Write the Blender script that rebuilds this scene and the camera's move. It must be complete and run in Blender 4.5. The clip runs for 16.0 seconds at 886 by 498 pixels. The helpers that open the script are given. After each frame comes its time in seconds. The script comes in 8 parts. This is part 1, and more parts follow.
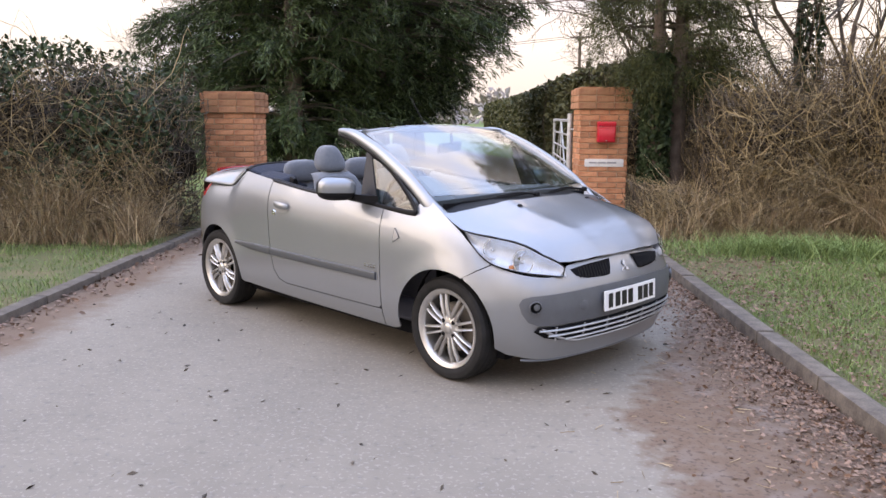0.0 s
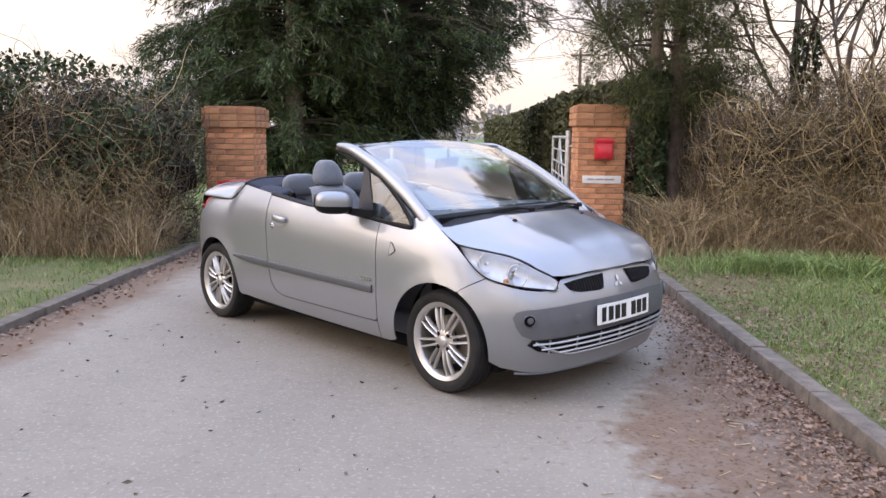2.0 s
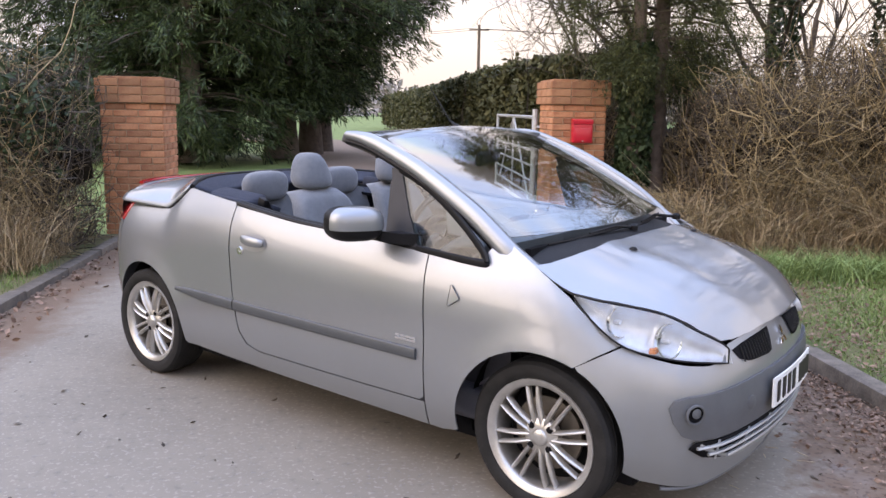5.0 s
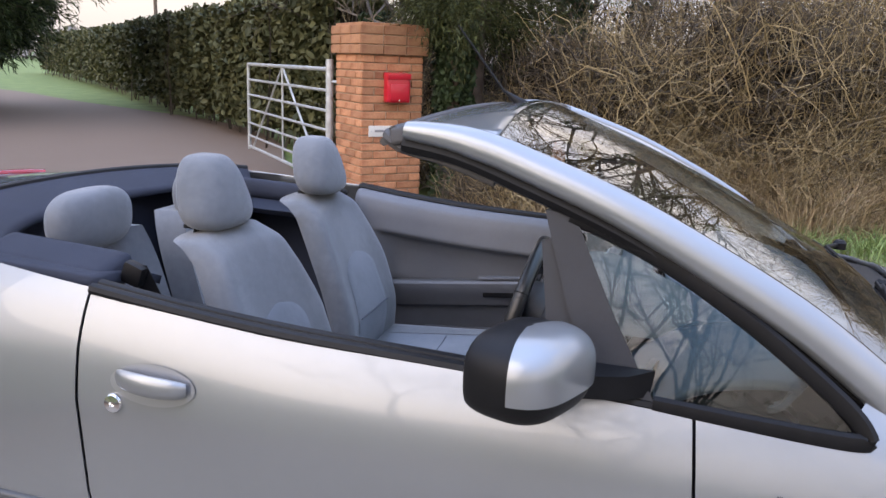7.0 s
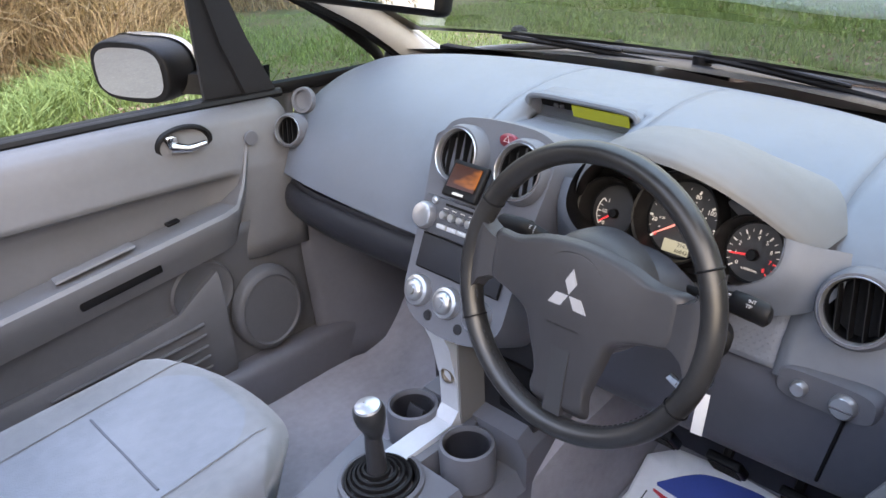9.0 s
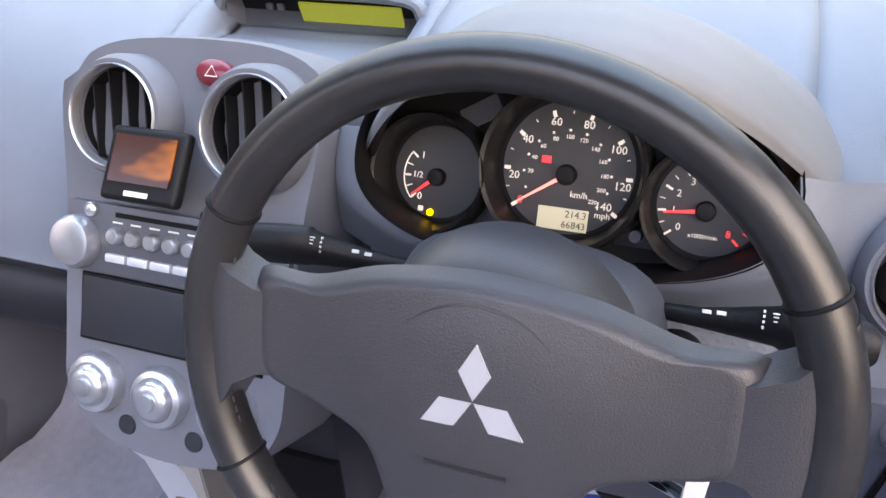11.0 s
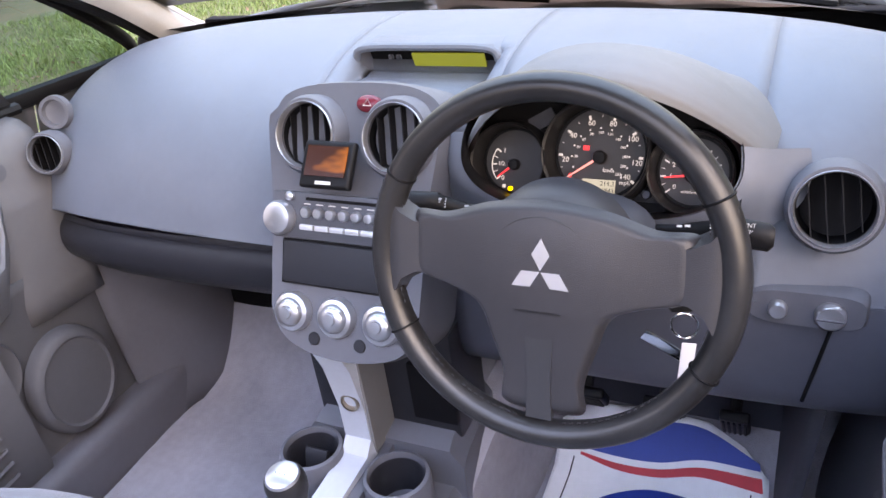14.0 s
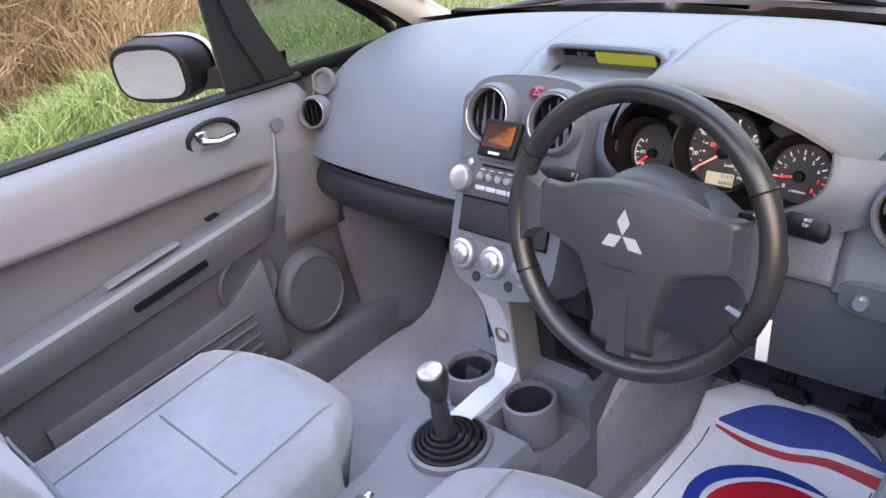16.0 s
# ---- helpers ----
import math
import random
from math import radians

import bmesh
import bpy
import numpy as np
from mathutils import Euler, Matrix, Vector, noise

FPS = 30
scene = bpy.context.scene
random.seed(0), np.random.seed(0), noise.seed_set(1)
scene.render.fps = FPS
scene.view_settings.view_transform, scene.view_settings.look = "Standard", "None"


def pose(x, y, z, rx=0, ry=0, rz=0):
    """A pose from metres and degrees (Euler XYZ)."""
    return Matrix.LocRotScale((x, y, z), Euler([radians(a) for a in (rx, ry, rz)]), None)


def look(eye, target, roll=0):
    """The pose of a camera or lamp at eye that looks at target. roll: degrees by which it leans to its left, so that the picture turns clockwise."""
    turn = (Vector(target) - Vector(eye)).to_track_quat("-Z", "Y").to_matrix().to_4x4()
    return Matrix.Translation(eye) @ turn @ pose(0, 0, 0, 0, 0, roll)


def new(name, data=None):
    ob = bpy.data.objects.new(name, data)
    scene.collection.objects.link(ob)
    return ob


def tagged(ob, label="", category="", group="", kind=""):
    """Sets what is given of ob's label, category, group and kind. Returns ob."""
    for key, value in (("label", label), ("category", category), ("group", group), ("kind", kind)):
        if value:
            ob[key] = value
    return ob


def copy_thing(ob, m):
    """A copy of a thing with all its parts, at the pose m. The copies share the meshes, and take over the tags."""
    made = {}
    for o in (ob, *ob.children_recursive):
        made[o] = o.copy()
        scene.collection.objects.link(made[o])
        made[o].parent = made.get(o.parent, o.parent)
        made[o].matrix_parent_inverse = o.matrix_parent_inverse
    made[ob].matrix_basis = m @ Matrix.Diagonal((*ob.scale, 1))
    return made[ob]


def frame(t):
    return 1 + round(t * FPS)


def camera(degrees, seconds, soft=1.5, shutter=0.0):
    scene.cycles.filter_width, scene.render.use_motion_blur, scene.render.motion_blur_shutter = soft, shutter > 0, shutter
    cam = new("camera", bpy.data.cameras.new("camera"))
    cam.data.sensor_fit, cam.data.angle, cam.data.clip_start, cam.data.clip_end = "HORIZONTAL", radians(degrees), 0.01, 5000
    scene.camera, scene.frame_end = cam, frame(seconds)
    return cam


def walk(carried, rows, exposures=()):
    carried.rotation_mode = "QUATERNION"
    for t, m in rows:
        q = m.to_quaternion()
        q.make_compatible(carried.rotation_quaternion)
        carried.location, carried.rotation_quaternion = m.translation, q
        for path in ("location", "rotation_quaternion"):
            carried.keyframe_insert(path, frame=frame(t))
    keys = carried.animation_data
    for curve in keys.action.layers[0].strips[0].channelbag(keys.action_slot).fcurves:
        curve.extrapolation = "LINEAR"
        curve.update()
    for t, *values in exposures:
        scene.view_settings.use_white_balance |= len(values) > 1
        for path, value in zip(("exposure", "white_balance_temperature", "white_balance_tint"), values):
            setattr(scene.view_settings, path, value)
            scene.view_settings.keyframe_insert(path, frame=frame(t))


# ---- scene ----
cam = camera(58.5, 16.0)
PATH = [
    (0, (4.286, -3.838, 1.466), (2.885, -2.449, 1.136), 0.3),
    (0.5, (4.272, -3.81, 1.476), (2.865, -2.428, 1.146), 0.4),
    (1, (4.275, -3.808, 1.48), (2.865, -2.429, 1.151), 0.5),
    (1.5, (4.315, -3.84, 1.457), (2.907, -2.454, 1.142), 0.6),
    (2, (4.341, -3.855, 1.461), (2.935, -2.462, 1.171), 0.7),
    (2.5, (4.339, -3.848, 1.463), (2.936, -2.447, 1.201), 0.9),
    (3, (4.326, -3.809, 1.467), (2.923, -2.406, 1.217), 1.1),
    (5.3, (2.303, -3.106, 1.488), (1.185, -1.489, 1.122), 1.3),
    (5.5, (2.099, -3.021, 1.477), (1.035, -1.37, 1.102), 1.5),
    (6, (1.551, -2.742, 1.484), (0.63, -1.016, 1.07), 1.5),
    (6.2, (1.321, -2.646, 1.461), (0.469, -0.884, 1.049), 1.8),
    (6.5, (1.007, -2.502, 1.464), (0.265, -0.697, 1.024), 1.9),
    (7, (0.611, -2.123, 1.493), (0.135, -0.233, 1.043), 2.2),
    (7.5, (0.264, -1.715, 1.497), (0.191, 0.224, 1.014), 0.2),
    (8, (-0.02, -1.324, 1.466), (0.344, 0.546, 0.856), -4.2),
    (8.5, (-0.149, -0.956, 1.409), (0.715, 0.674, 0.636), -4.6),
    (9, (-0.311, -0.786, 1.41), (0.913, 0.516, 0.513), -3.3),
    (9.2, (-0.351, -0.757, 1.421), (0.943, 0.452, 0.491), -3.1),
    (11.3, (0.144, -0.37, 1.179), (1.771, 0.149, 0.138), -2.6),
    (11.5, (0.193, -0.356, 1.153), (1.864, 0.094, 0.151), -2.6),
    (12, (0.249, -0.339, 1.122), (1.959, -0.012, 0.137), -3.2),
    (12.5, (0.242, -0.343, 1.125), (1.956, -0.02, 0.147), -3.6),
    (13, (0.054, -0.384, 1.21), (1.758, 0.148, 0.308), -5.7),
    (13.5, (-0.187, -0.476, 1.314), (1.439, 0.206, 0.369), -6.8),
    (14, (-0.245, -0.515, 1.333), (1.291, 0.287, 0.334), -8.0),
    (14.5, (-0.242, -0.56, 1.338), (1.206, 0.339, 0.292), -9.2),
    (15, (-0.264, -0.577, 1.345), (1.143, 0.37, 0.286), -8.9),
    (15.5, (-0.321, -0.631, 1.36), (1.021, 0.422, 0.317), -9.4),
    (16, (-0.348, -0.772, 1.402), (0.811, 0.553, 0.453), -10.8),
]
EXPOSURE = [(0, 0.98, 8050, 21), (3, 0.98, 8050, 21), (5.5, 1.0, 7750, 21), (7, 0.92, 7500, 18), (7.7, 1.1, 8200, 17), (8.5, 1.9, 8550, 15), (9.2, 2.05, 8500, 15), (11.3, 2.55, 8350, 21), (11.9, 3.42, 8250, 18), (12.5, 3.45, 8250, 18), (13.1, 2.52, 8400, 22), (13.5, 2.25, 8400, 24), (15, 2.35, 8500, 24), (16, 2.22, 8600, 21)]
walk(cam, [(t, look(e, g, r)) for t, e, g, r in PATH], EXPOSURE)
# ---- light ----
SUN_EL, SUN_AZ = radians(32), radians(205)
world = bpy.data.worlds.new("world")
scene.world = world
world.use_nodes = True
wn, wl = world.node_tree.nodes, world.node_tree.links
wn.clear()
w_out = wn.new("ShaderNodeOutputWorld")
w_bg = wn.new("ShaderNodeBackground")
w_sky = wn.new("ShaderNodeTexSky")
w_sky.sky_type, w_sky.sun_disc, w_sky.sun_elevation, w_sky.sun_rotation = "NISHITA", False, SUN_EL, SUN_AZ
w_sky.air_density, w_sky.dust_density = 1.2, 2.0
w_tc, w_map = wn.new("ShaderNodeTexCoord"), wn.new("ShaderNodeMapping")
w_map.inputs["Scale"].default_value = (1.0, 1.0, 2.6)
w_noise, w_ramp, w_mix = wn.new("ShaderNodeTexNoise"), wn.new("ShaderNodeValToRGB"), wn.new("ShaderNodeMix")
w_noise.inputs["Scale"].default_value, w_noise.inputs["Detail"].default_value = 2.6, 7.0
w_ramp.color_ramp.elements[0].position, w_ramp.color_ramp.elements[0].color = 0.14, (4.6, 6.9, 11.9, 1)
w_ramp.color_ramp.elements[1].position, w_ramp.color_ramp.elements[1].color = 0.42, (10.9, 11.0, 11.2, 1)
w_mix.data_type, w_mix.inputs["Factor"].default_value = "RGBA", 0.90
wl.new(w_tc.outputs["Generated"], w_map.inputs["Vector"])
wl.new(w_map.outputs["Vector"], w_noise.inputs["Vector"])
w_sep, w_rise = wn.new("ShaderNodeSeparateXYZ"), wn.new("ShaderNodeMath")
w_rise.operation, w_rise.inputs[1].default_value = "MULTIPLY_ADD", -0.55
wl.new(w_tc.outputs["Generated"], w_sep.inputs[0])
wl.new(w_sep.outputs["Z"], w_rise.inputs[0])
wl.new(w_noise.outputs["Fac"], w_rise.inputs[2])
wl.new(w_rise.outputs[0], w_ramp.inputs["Fac"])
wl.new(w_sky.outputs["Color"], w_mix.inputs["A"])
wl.new(w_ramp.outputs["Color"], w_mix.inputs["B"])
w_up, w_dim = wn.new("ShaderNodeMapRange"), wn.new("ShaderNodeVectorMath")
w_up.inputs["To Min"].default_value, w_up.inputs["To Max"].default_value = 0.30, 1.30
w_dim.operation = "SCALE"
wl.new(w_sep.outputs["Z"], w_up.inputs["Value"])
wl.new(w_mix.outputs["Result"], w_dim.inputs[0])
wl.new(w_up.outputs["Result"], w_dim.inputs["Scale"])
wl.new(w_dim.outputs["Vector"], w_bg.inputs["Color"])
w_bg.inputs["Strength"].default_value = 0.15
wl.new(w_bg.outputs["Background"], w_out.inputs["Surface"])
sun = new("sun", bpy.data.lights.new("sun", "SUN"))
sun.data.energy, sun.data.angle, sun.data.color = 1.0, radians(60), (1.0, 0.95, 0.88)
sun.matrix_world = look((0, 0, 0), (-math.sin(SUN_AZ) * math.cos(SUN_EL), -math.cos(SUN_AZ) * math.cos(SUN_EL), -math.sin(SUN_EL)))

# ---- small tools ----
rng = np.random.default_rng(7)


def thing(name, label, category, group="", kind="", at=None):
    ob = new(name)
    ob.empty_display_size = 0.1
    if at is not None:
        ob.matrix_world = at
    return tagged(ob, label, category, group, kind)


def part(name, bm, material, parent=None, label="", smooth=True, angle=40):
    """Links a bmesh as one mesh object under a thing or a part."""
    me = bpy.data.meshes.new(name)
    if smooth:
        lim = radians(angle)
        for f in bm.faces:
            f.smooth = True
        for e in bm.edges:
            e.smooth = not (len(e.link_faces) == 2 and e.calc_face_angle(0.0) > lim)
    bm.to_mesh(me)
    bm.free()
    me.materials.append(material)
    ob = new(name, me)
    if parent is not None:
        ob.parent = parent
    return tagged(ob, label)


def raw(name, verts, faces, material, parent=None, label="", smooth=False):
    """A mesh from computed arrays of vertices and faces."""
    me = bpy.data.meshes.new(name)
    me.from_pydata([tuple(v) for v in verts] if not isinstance(verts, list) else verts, [], faces if isinstance(faces, list) else faces.tolist())
    me.materials.append(material)
    if smooth:
        me.polygons.foreach_set("use_smooth", [True] * len(me.polygons))
    ob = new(name, me)
    if parent is not None:
        ob.parent = parent
    return tagged(ob, label)


def bevel(bm, w, seg=2, limit=30):
    es = [e for e in bm.edges if len(e.link_faces) == 2 and e.calc_face_angle(0.0) > radians(limit)]
    if w > 0 and es:
        bmesh.ops.bevel(bm, geom=es, offset=w, segments=seg, profile=0.6, affect="EDGES", clamp_overlap=True)
    return bm


def box(sx, sy, sz, m=None, w=0.0, seg=2, bm=None):
    """A bevelled box of these sizes round the pose's origin."""
    b = bmesh.new()
    bmesh.ops.create_cube(b, size=1.0, matrix=Matrix.Diagonal((sx, sy, sz, 1)))
    bevel(b, w, seg)
    return join(b, m, bm)


def join(b, m=None, bm=None):
    if m is not None:
        b.transform(m)
    if bm is None:
        return b
    me = bpy.data.meshes.new("tmp")
    b.to_mesh(me)
    b.free()
    bm.from_mesh(me)
    bpy.data.meshes.remove(me)
    return bm


def lathe(profile, n=32, m=None, bm=None, closed=False):
    """Turns (radius, height) pairs about local z."""
    b = bmesh.new()
    rings = []
    for r, h in profile:
        if r < 1e-6:
            rings.append([b.verts.new((0, 0, h))])
        else:
            rings.append([b.verts.new((r * math.cos(a), r * math.sin(a), h)) for a in (2 * math.pi * i / n for i in range(n))])
    pairs = list(zip(rings, rings[1:])) + ([(rings[-1], rings[0])] if closed else [])
    for p, q in pairs:
        for i in range(n):
            j = (i + 1) % n
            if len(p) == 1 and len(q) > 1:
                b.faces.new((p[0], q[i], q[j]))
            elif len(q) == 1 and len(p) > 1:
                b.faces.new((p[i], p[j], q[0]))
            elif len(p) > 1:
                b.faces.new((p[i], p[j], q[j], q[i]))
    bmesh.ops.recalc_face_normals(b, faces=b.faces)
    return join(b, m, bm)


def loft(rings, closed=True, caps=True, m=None, bm=None):
    """A skin over rings of equally many points."""
    b = bmesh.new()
    vs = [[b.verts.new(p) for p in r] for r in rings]
    n = len(vs[0])
    for p, q in zip(vs, vs[1:]):
        for i in range(n if closed else n - 1):
            j = (i + 1) % n
            b.faces.new((p[i], p[j], q[j], q[i]))
    if caps and closed:
        b.faces.new(vs[0][::-1])
        b.faces.new(vs[-1])
    bmesh.ops.recalc_face_normals(b, faces=b.faces)
    return join(b, m, bm)


def sweep(path, r, n=10, up=(0, 0, 1), closed=False, sx=1.0, sy=1.0, m=None, bm=None, caps=True):
    """A tube along a path; r: a radius or one for each point; sx, sy squash its section."""
    pts = [Vector(p) for p in path]
    rs = [r] * len(pts) if isinstance(r, (int, float)) else list(r)
    rings = []
    k = len(pts)
    for i, p in enumerate(pts):
        a, c = (pts[i - 1], pts[(i + 1) % k]) if closed else (pts[max(i - 1, 0)], pts[min(i + 1, k - 1)])
        t = (c - a).normalized()
        x = t.cross(Vector(up))
        x = x.normalized() if x.length > 1e-5 else Vector((1, 0, 0))
        y = x.cross(t)
        rings.append([p + x * (math.cos(w) * rs[i] * sx) + y * (math.sin(w) * rs[i] * sy) for w in (2 * math.pi * j / n for j in range(n))])
    if closed:
        rings.append(rings[0])
        b = loft(rings, caps=False)
        bmesh.ops.remove_doubles(b, verts=b.verts, dist=1e-6)
        return join(b, m, bm)
    return loft(rings, caps=caps, m=m, bm=bm)


def curve(xs, ys):
    """A smooth curve through points: a monotone cubic y(x)."""
    xs, ys = np.array(xs, float), np.array(ys, float)
    h, d = np.diff(xs), np.diff(ys) / np.diff(xs)
    mm = np.zeros(len(xs))
    for i in range(1, len(xs) - 1):
        if d[i - 1] * d[i] > 0:
            a, b2 = 2 * h[i] + h[i - 1], h[i] + 2 * h[i - 1]
            mm[i] = (a + b2) / (a / d[i - 1] + b2 / d[i])
    mm[0], mm[-1] = d[0], d[-1]

    def f(x):
        x = min(max(x, xs[0]), xs[-1])
        i = min(int(np.searchsorted(xs, x, side="right")) - 1, len(xs) - 2)
        t = (x - xs[i]) / h[i]
        return float((1 + 2 * t) * (1 - t) ** 2 * ys[i] + t * (1 - t) ** 2 * h[i] * mm[i] + t * t * (3 - 2 * t) * ys[i + 1] + t * t * (t - 1) * h[i] * mm[i + 1])
    return f


def spline(points, n=8, closed=False):
    """A Catmull-Rom line through points."""
    P = [Vector(p) for p in points]
    k, out = len(P), []
    for i in range(k if closed else k - 1):
        a, b2, c, d = (P[(i + j) % k] for j in (-1, 0, 1, 2)) if closed else (P[max(i - 1, 0)], P[i], P[i + 1], P[min(i + 2, k - 1)])
        for j in range(n):
            t = j / n
            out.append(0.5 * ((2 * b2) + (c - a) * t + (2 * a - 5 * b2 + 4 * c - d) * t * t + (3 * b2 - a - 3 * c + d) * t ** 3))
    return out if closed else out + [P[-1]]


def thicken(b, t):
    """Gives a sheet depth: its back lies t behind it, and its rim is closed."""
    b.normal_update()
    fs, rim = b.faces[:], [e for e in b.edges if len(e.link_faces) == 1]
    loops = [(l.vert, l.link_loop_next.vert) for e in rim for l in e.link_loops]
    back = {v: b.verts.new(v.co - v.normal * t) for v in b.verts[:]}
    for f in fs:
        b.faces.new([back[v] for v in reversed(f.verts)])
    for a, c in loops:
        b.faces.new((c, a, back[a], back[c]))
    return b


def grid(nu, nv, f, thick=0.0, m=None, bm=None):
    """A patch f(u, v), u and v from 0 to 1; thick: how far it is given depth against its normal."""
    b = bmesh.new()
    vs = [[b.verts.new(f(i / nu, j / nv)) for j in range(nv + 1)] for i in range(nu + 1)]
    for i in range(nu):
        for j in range(nv):
            b.faces.new((vs[i][j], vs[i + 1][j], vs[i + 1][j + 1], vs[i][j + 1]))
    if thick:
        thicken(b, thick)
    return join(b, m, bm)


def plate(outline, f, step, thick=0.0, us=(), vs=()):
    """A sheet with this outline in (u, v), laid on the surface f(u, v), cut at every step so that it follows it."""
    b = bmesh.new()
    b.faces.new([b.verts.new((u, 0, v)) for u, v in outline])
    for k, no in ((0, (1, 0, 0)), (2, (0, 0, 1))):
        lo, hi = min(v.co[k] for v in b.verts), max(v.co[k] for v in b.verts)
        c = math.floor(lo / step) * step + step
        while c < hi:
            co = [0, 0, 0]
            co[k] = c
            bmesh.ops.bisect_plane(b, geom=b.verts[:] + b.edges[:] + b.faces[:], dist=1e-5, plane_co=co, plane_no=no)
            c += step
    bmesh.ops.triangulate(b, faces=[q for q in b.faces if len(q.verts) > 4])
    for v in b.verts:
        v.co = f(v.co.x, v.co.z)
    bmesh.ops.recalc_face_normals(b, faces=b.faces)
    if thick:
        thicken(b, thick)
    return b


def arc(cx, cz, r, a0, a1, n=16):
    return [(cx + r * math.cos(radians(a0 + (a1 - a0) * i / n)), cz + r * math.sin(radians(a0 + (a1 - a0) * i / n))) for i in range(n + 1)]


def mirrored(b):
    """The same bmesh on the other side of the car."""
    bmesh.ops.scale(b, vec=(1, -1, 1), verts=b.verts)
    bmesh.ops.reverse_faces(b, faces=b.faces)
    return b


def text(body, size, m, material, parent=None, depth=0.0004, name="lettering", label="", align="CENTER"):
    """Letters in the built-in font as a mesh lying in the local xy plane."""
    cu = bpy.data.curves.new("tmp", "FONT")
    cu.body, cu.size, cu.extrude, cu.resolution_u = body, size, depth, 2
    cu.align_x, cu.align_y = align, "CENTER"
    ob = bpy.data.objects.new("tmp", cu)
    scene.collection.objects.link(ob)
    me = bpy.data.meshes.new_from_object(ob.evaluated_get(bpy.context.evaluated_depsgraph_get()))
    bpy.data.objects.remove(ob)
    bpy.data.curves.remove(cu)
    me.name = name
    me.materials.clear()
    me.materials.append(material)
    me.transform(m)
    o = new(name, me)
    if parent is not None:
        o.parent = parent
    return tagged(o, label)


# ---- materials ----
def mat(name, color, rough=0.5, metal=0.0, var=0.0, scale=20.0, bump=0.0, bump_scale=200.0, coat=0.0, color2=None, spec=0.5, per_object=0.0, alpha=None, detail=4.0):
    """A surface: base colour with variation at two scales, and fine relief."""
    ma = bpy.data.materials.new(name)
    ma.use_nodes = True
    n, l = ma.node_tree.nodes, ma.node_tree.links
    bs = n["Principled BSDF"]
    bs.inputs["Roughness"].default_value, bs.inputs["Metallic"].default_value = rough, metal
    bs.inputs["Base Color"].default_value = (*color, 1)
    bs.inputs["Specular IOR Level"].default_value = spec
    if coat:
        bs.inputs["Coat Weight"].default_value, bs.inputs["Coat Roughness"].default_value = coat, 0.03
    tc = n.new("ShaderNodeTexCoord")
    if var or color2 or per_object:
        big, fine, ramp = n.new("ShaderNodeTexNoise"), n.new("ShaderNodeTexNoise"), n.new("ShaderNodeMix")
        big.inputs["Scale"].default_value, big.inputs["Detail"].default_value = scale, detail
        fine.inputs["Scale"].default_value, fine.inputs["Detail"].default_value = scale * 9, 3.0
        l.new(tc.outputs["Object"], big.inputs["Vector"])
        l.new(tc.outputs["Object"], fine.inputs["Vector"])
        add = n.new("ShaderNodeMath")
        add.operation = "MULTIPLY_ADD"
        l.new(fine.outputs["Fac"], add.inputs[0])
        add.inputs[1].default_value = 0.45
        l.new(big.outputs["Fac"], add.inputs[2])
        mr = n.new("ShaderNodeMapRange")
        mr.inputs["From Min"].default_value, mr.inputs["From Max"].default_value = 0.5, 0.95
        l.new(add.outputs[0], mr.inputs["Value"])
        ramp.data_type = "RGBA"
        c2 = color2 or tuple(min(1, c * (1 + var)) for c in color)
        c1 = color if color2 else tuple(c * (1 - var) for c in color)
        ramp.inputs["A"].default_value, ramp.inputs["B"].default_value = (*c1, 1), (*c2, 1)
        l.new(mr.outputs["Result"], ramp.inputs["Factor"])
        last = ramp.outputs["Result"]
        if per_object:
            oi, hs = n.new("ShaderNodeObjectInfo"), n.new("ShaderNodeHueSaturation")
            m2 = n.new("ShaderNodeMapRange")
            m2.inputs["To Min"].default_value, m2.inputs["To Max"].default_value = 1 - per_object, 1 + per_object
            l.new(oi.outputs["Random"], m2.inputs["Value"])
            l.new(m2.outputs["Result"], hs.inputs["Value"])
            l.new(last, hs.inputs["Color"])
            last = hs.outputs["Color"]
        l.new(last, bs.inputs["Base Color"])
    if bump:
        bn, bp = n.new("ShaderNodeTexNoise"), n.new("ShaderNodeBump")
        bn.inputs["Scale"].default_value, bn.inputs["Detail"].default_value = bump_scale, 3.0
        bp.inputs["Strength"].default_value, bp.inputs["Distance"].default_value = bump, 0.002
        l.new(tc.outputs["Object"], bn.inputs["Vector"])
        l.new(bn.outputs["Fac"], bp.inputs["Height"])
        l.new(bp.outputs["Normal"], bs.inputs["Normal"])
    return ma


def leaf_mat(name, c1, c2, rough=0.6, trans=0.3):
    """Leaves, blades and twigs: each island has its own shade."""
    ma = bpy.data.materials.new(name)
    ma.use_nodes = True
    n, l = ma.node_tree.nodes, ma.node_tree.links
    bs, geo, mx = n["Principled BSDF"], n.new("ShaderNodeNewGeometry"), n.new("ShaderNodeMix")
    mx.data_type = "RGBA"
    mx.inputs["A"].default_value, mx.inputs["B"].default_value = (*c1, 1), (*c2, 1)
    l.new(geo.outputs["Random Per Island"], mx.inputs["Factor"])
    l.new(mx.outputs["Result"], bs.inputs["Base Color"])
    bs.inputs["Roughness"].default_value = rough
    bs.inputs["Specular IOR Level"].default_value = 0.25
    return ma


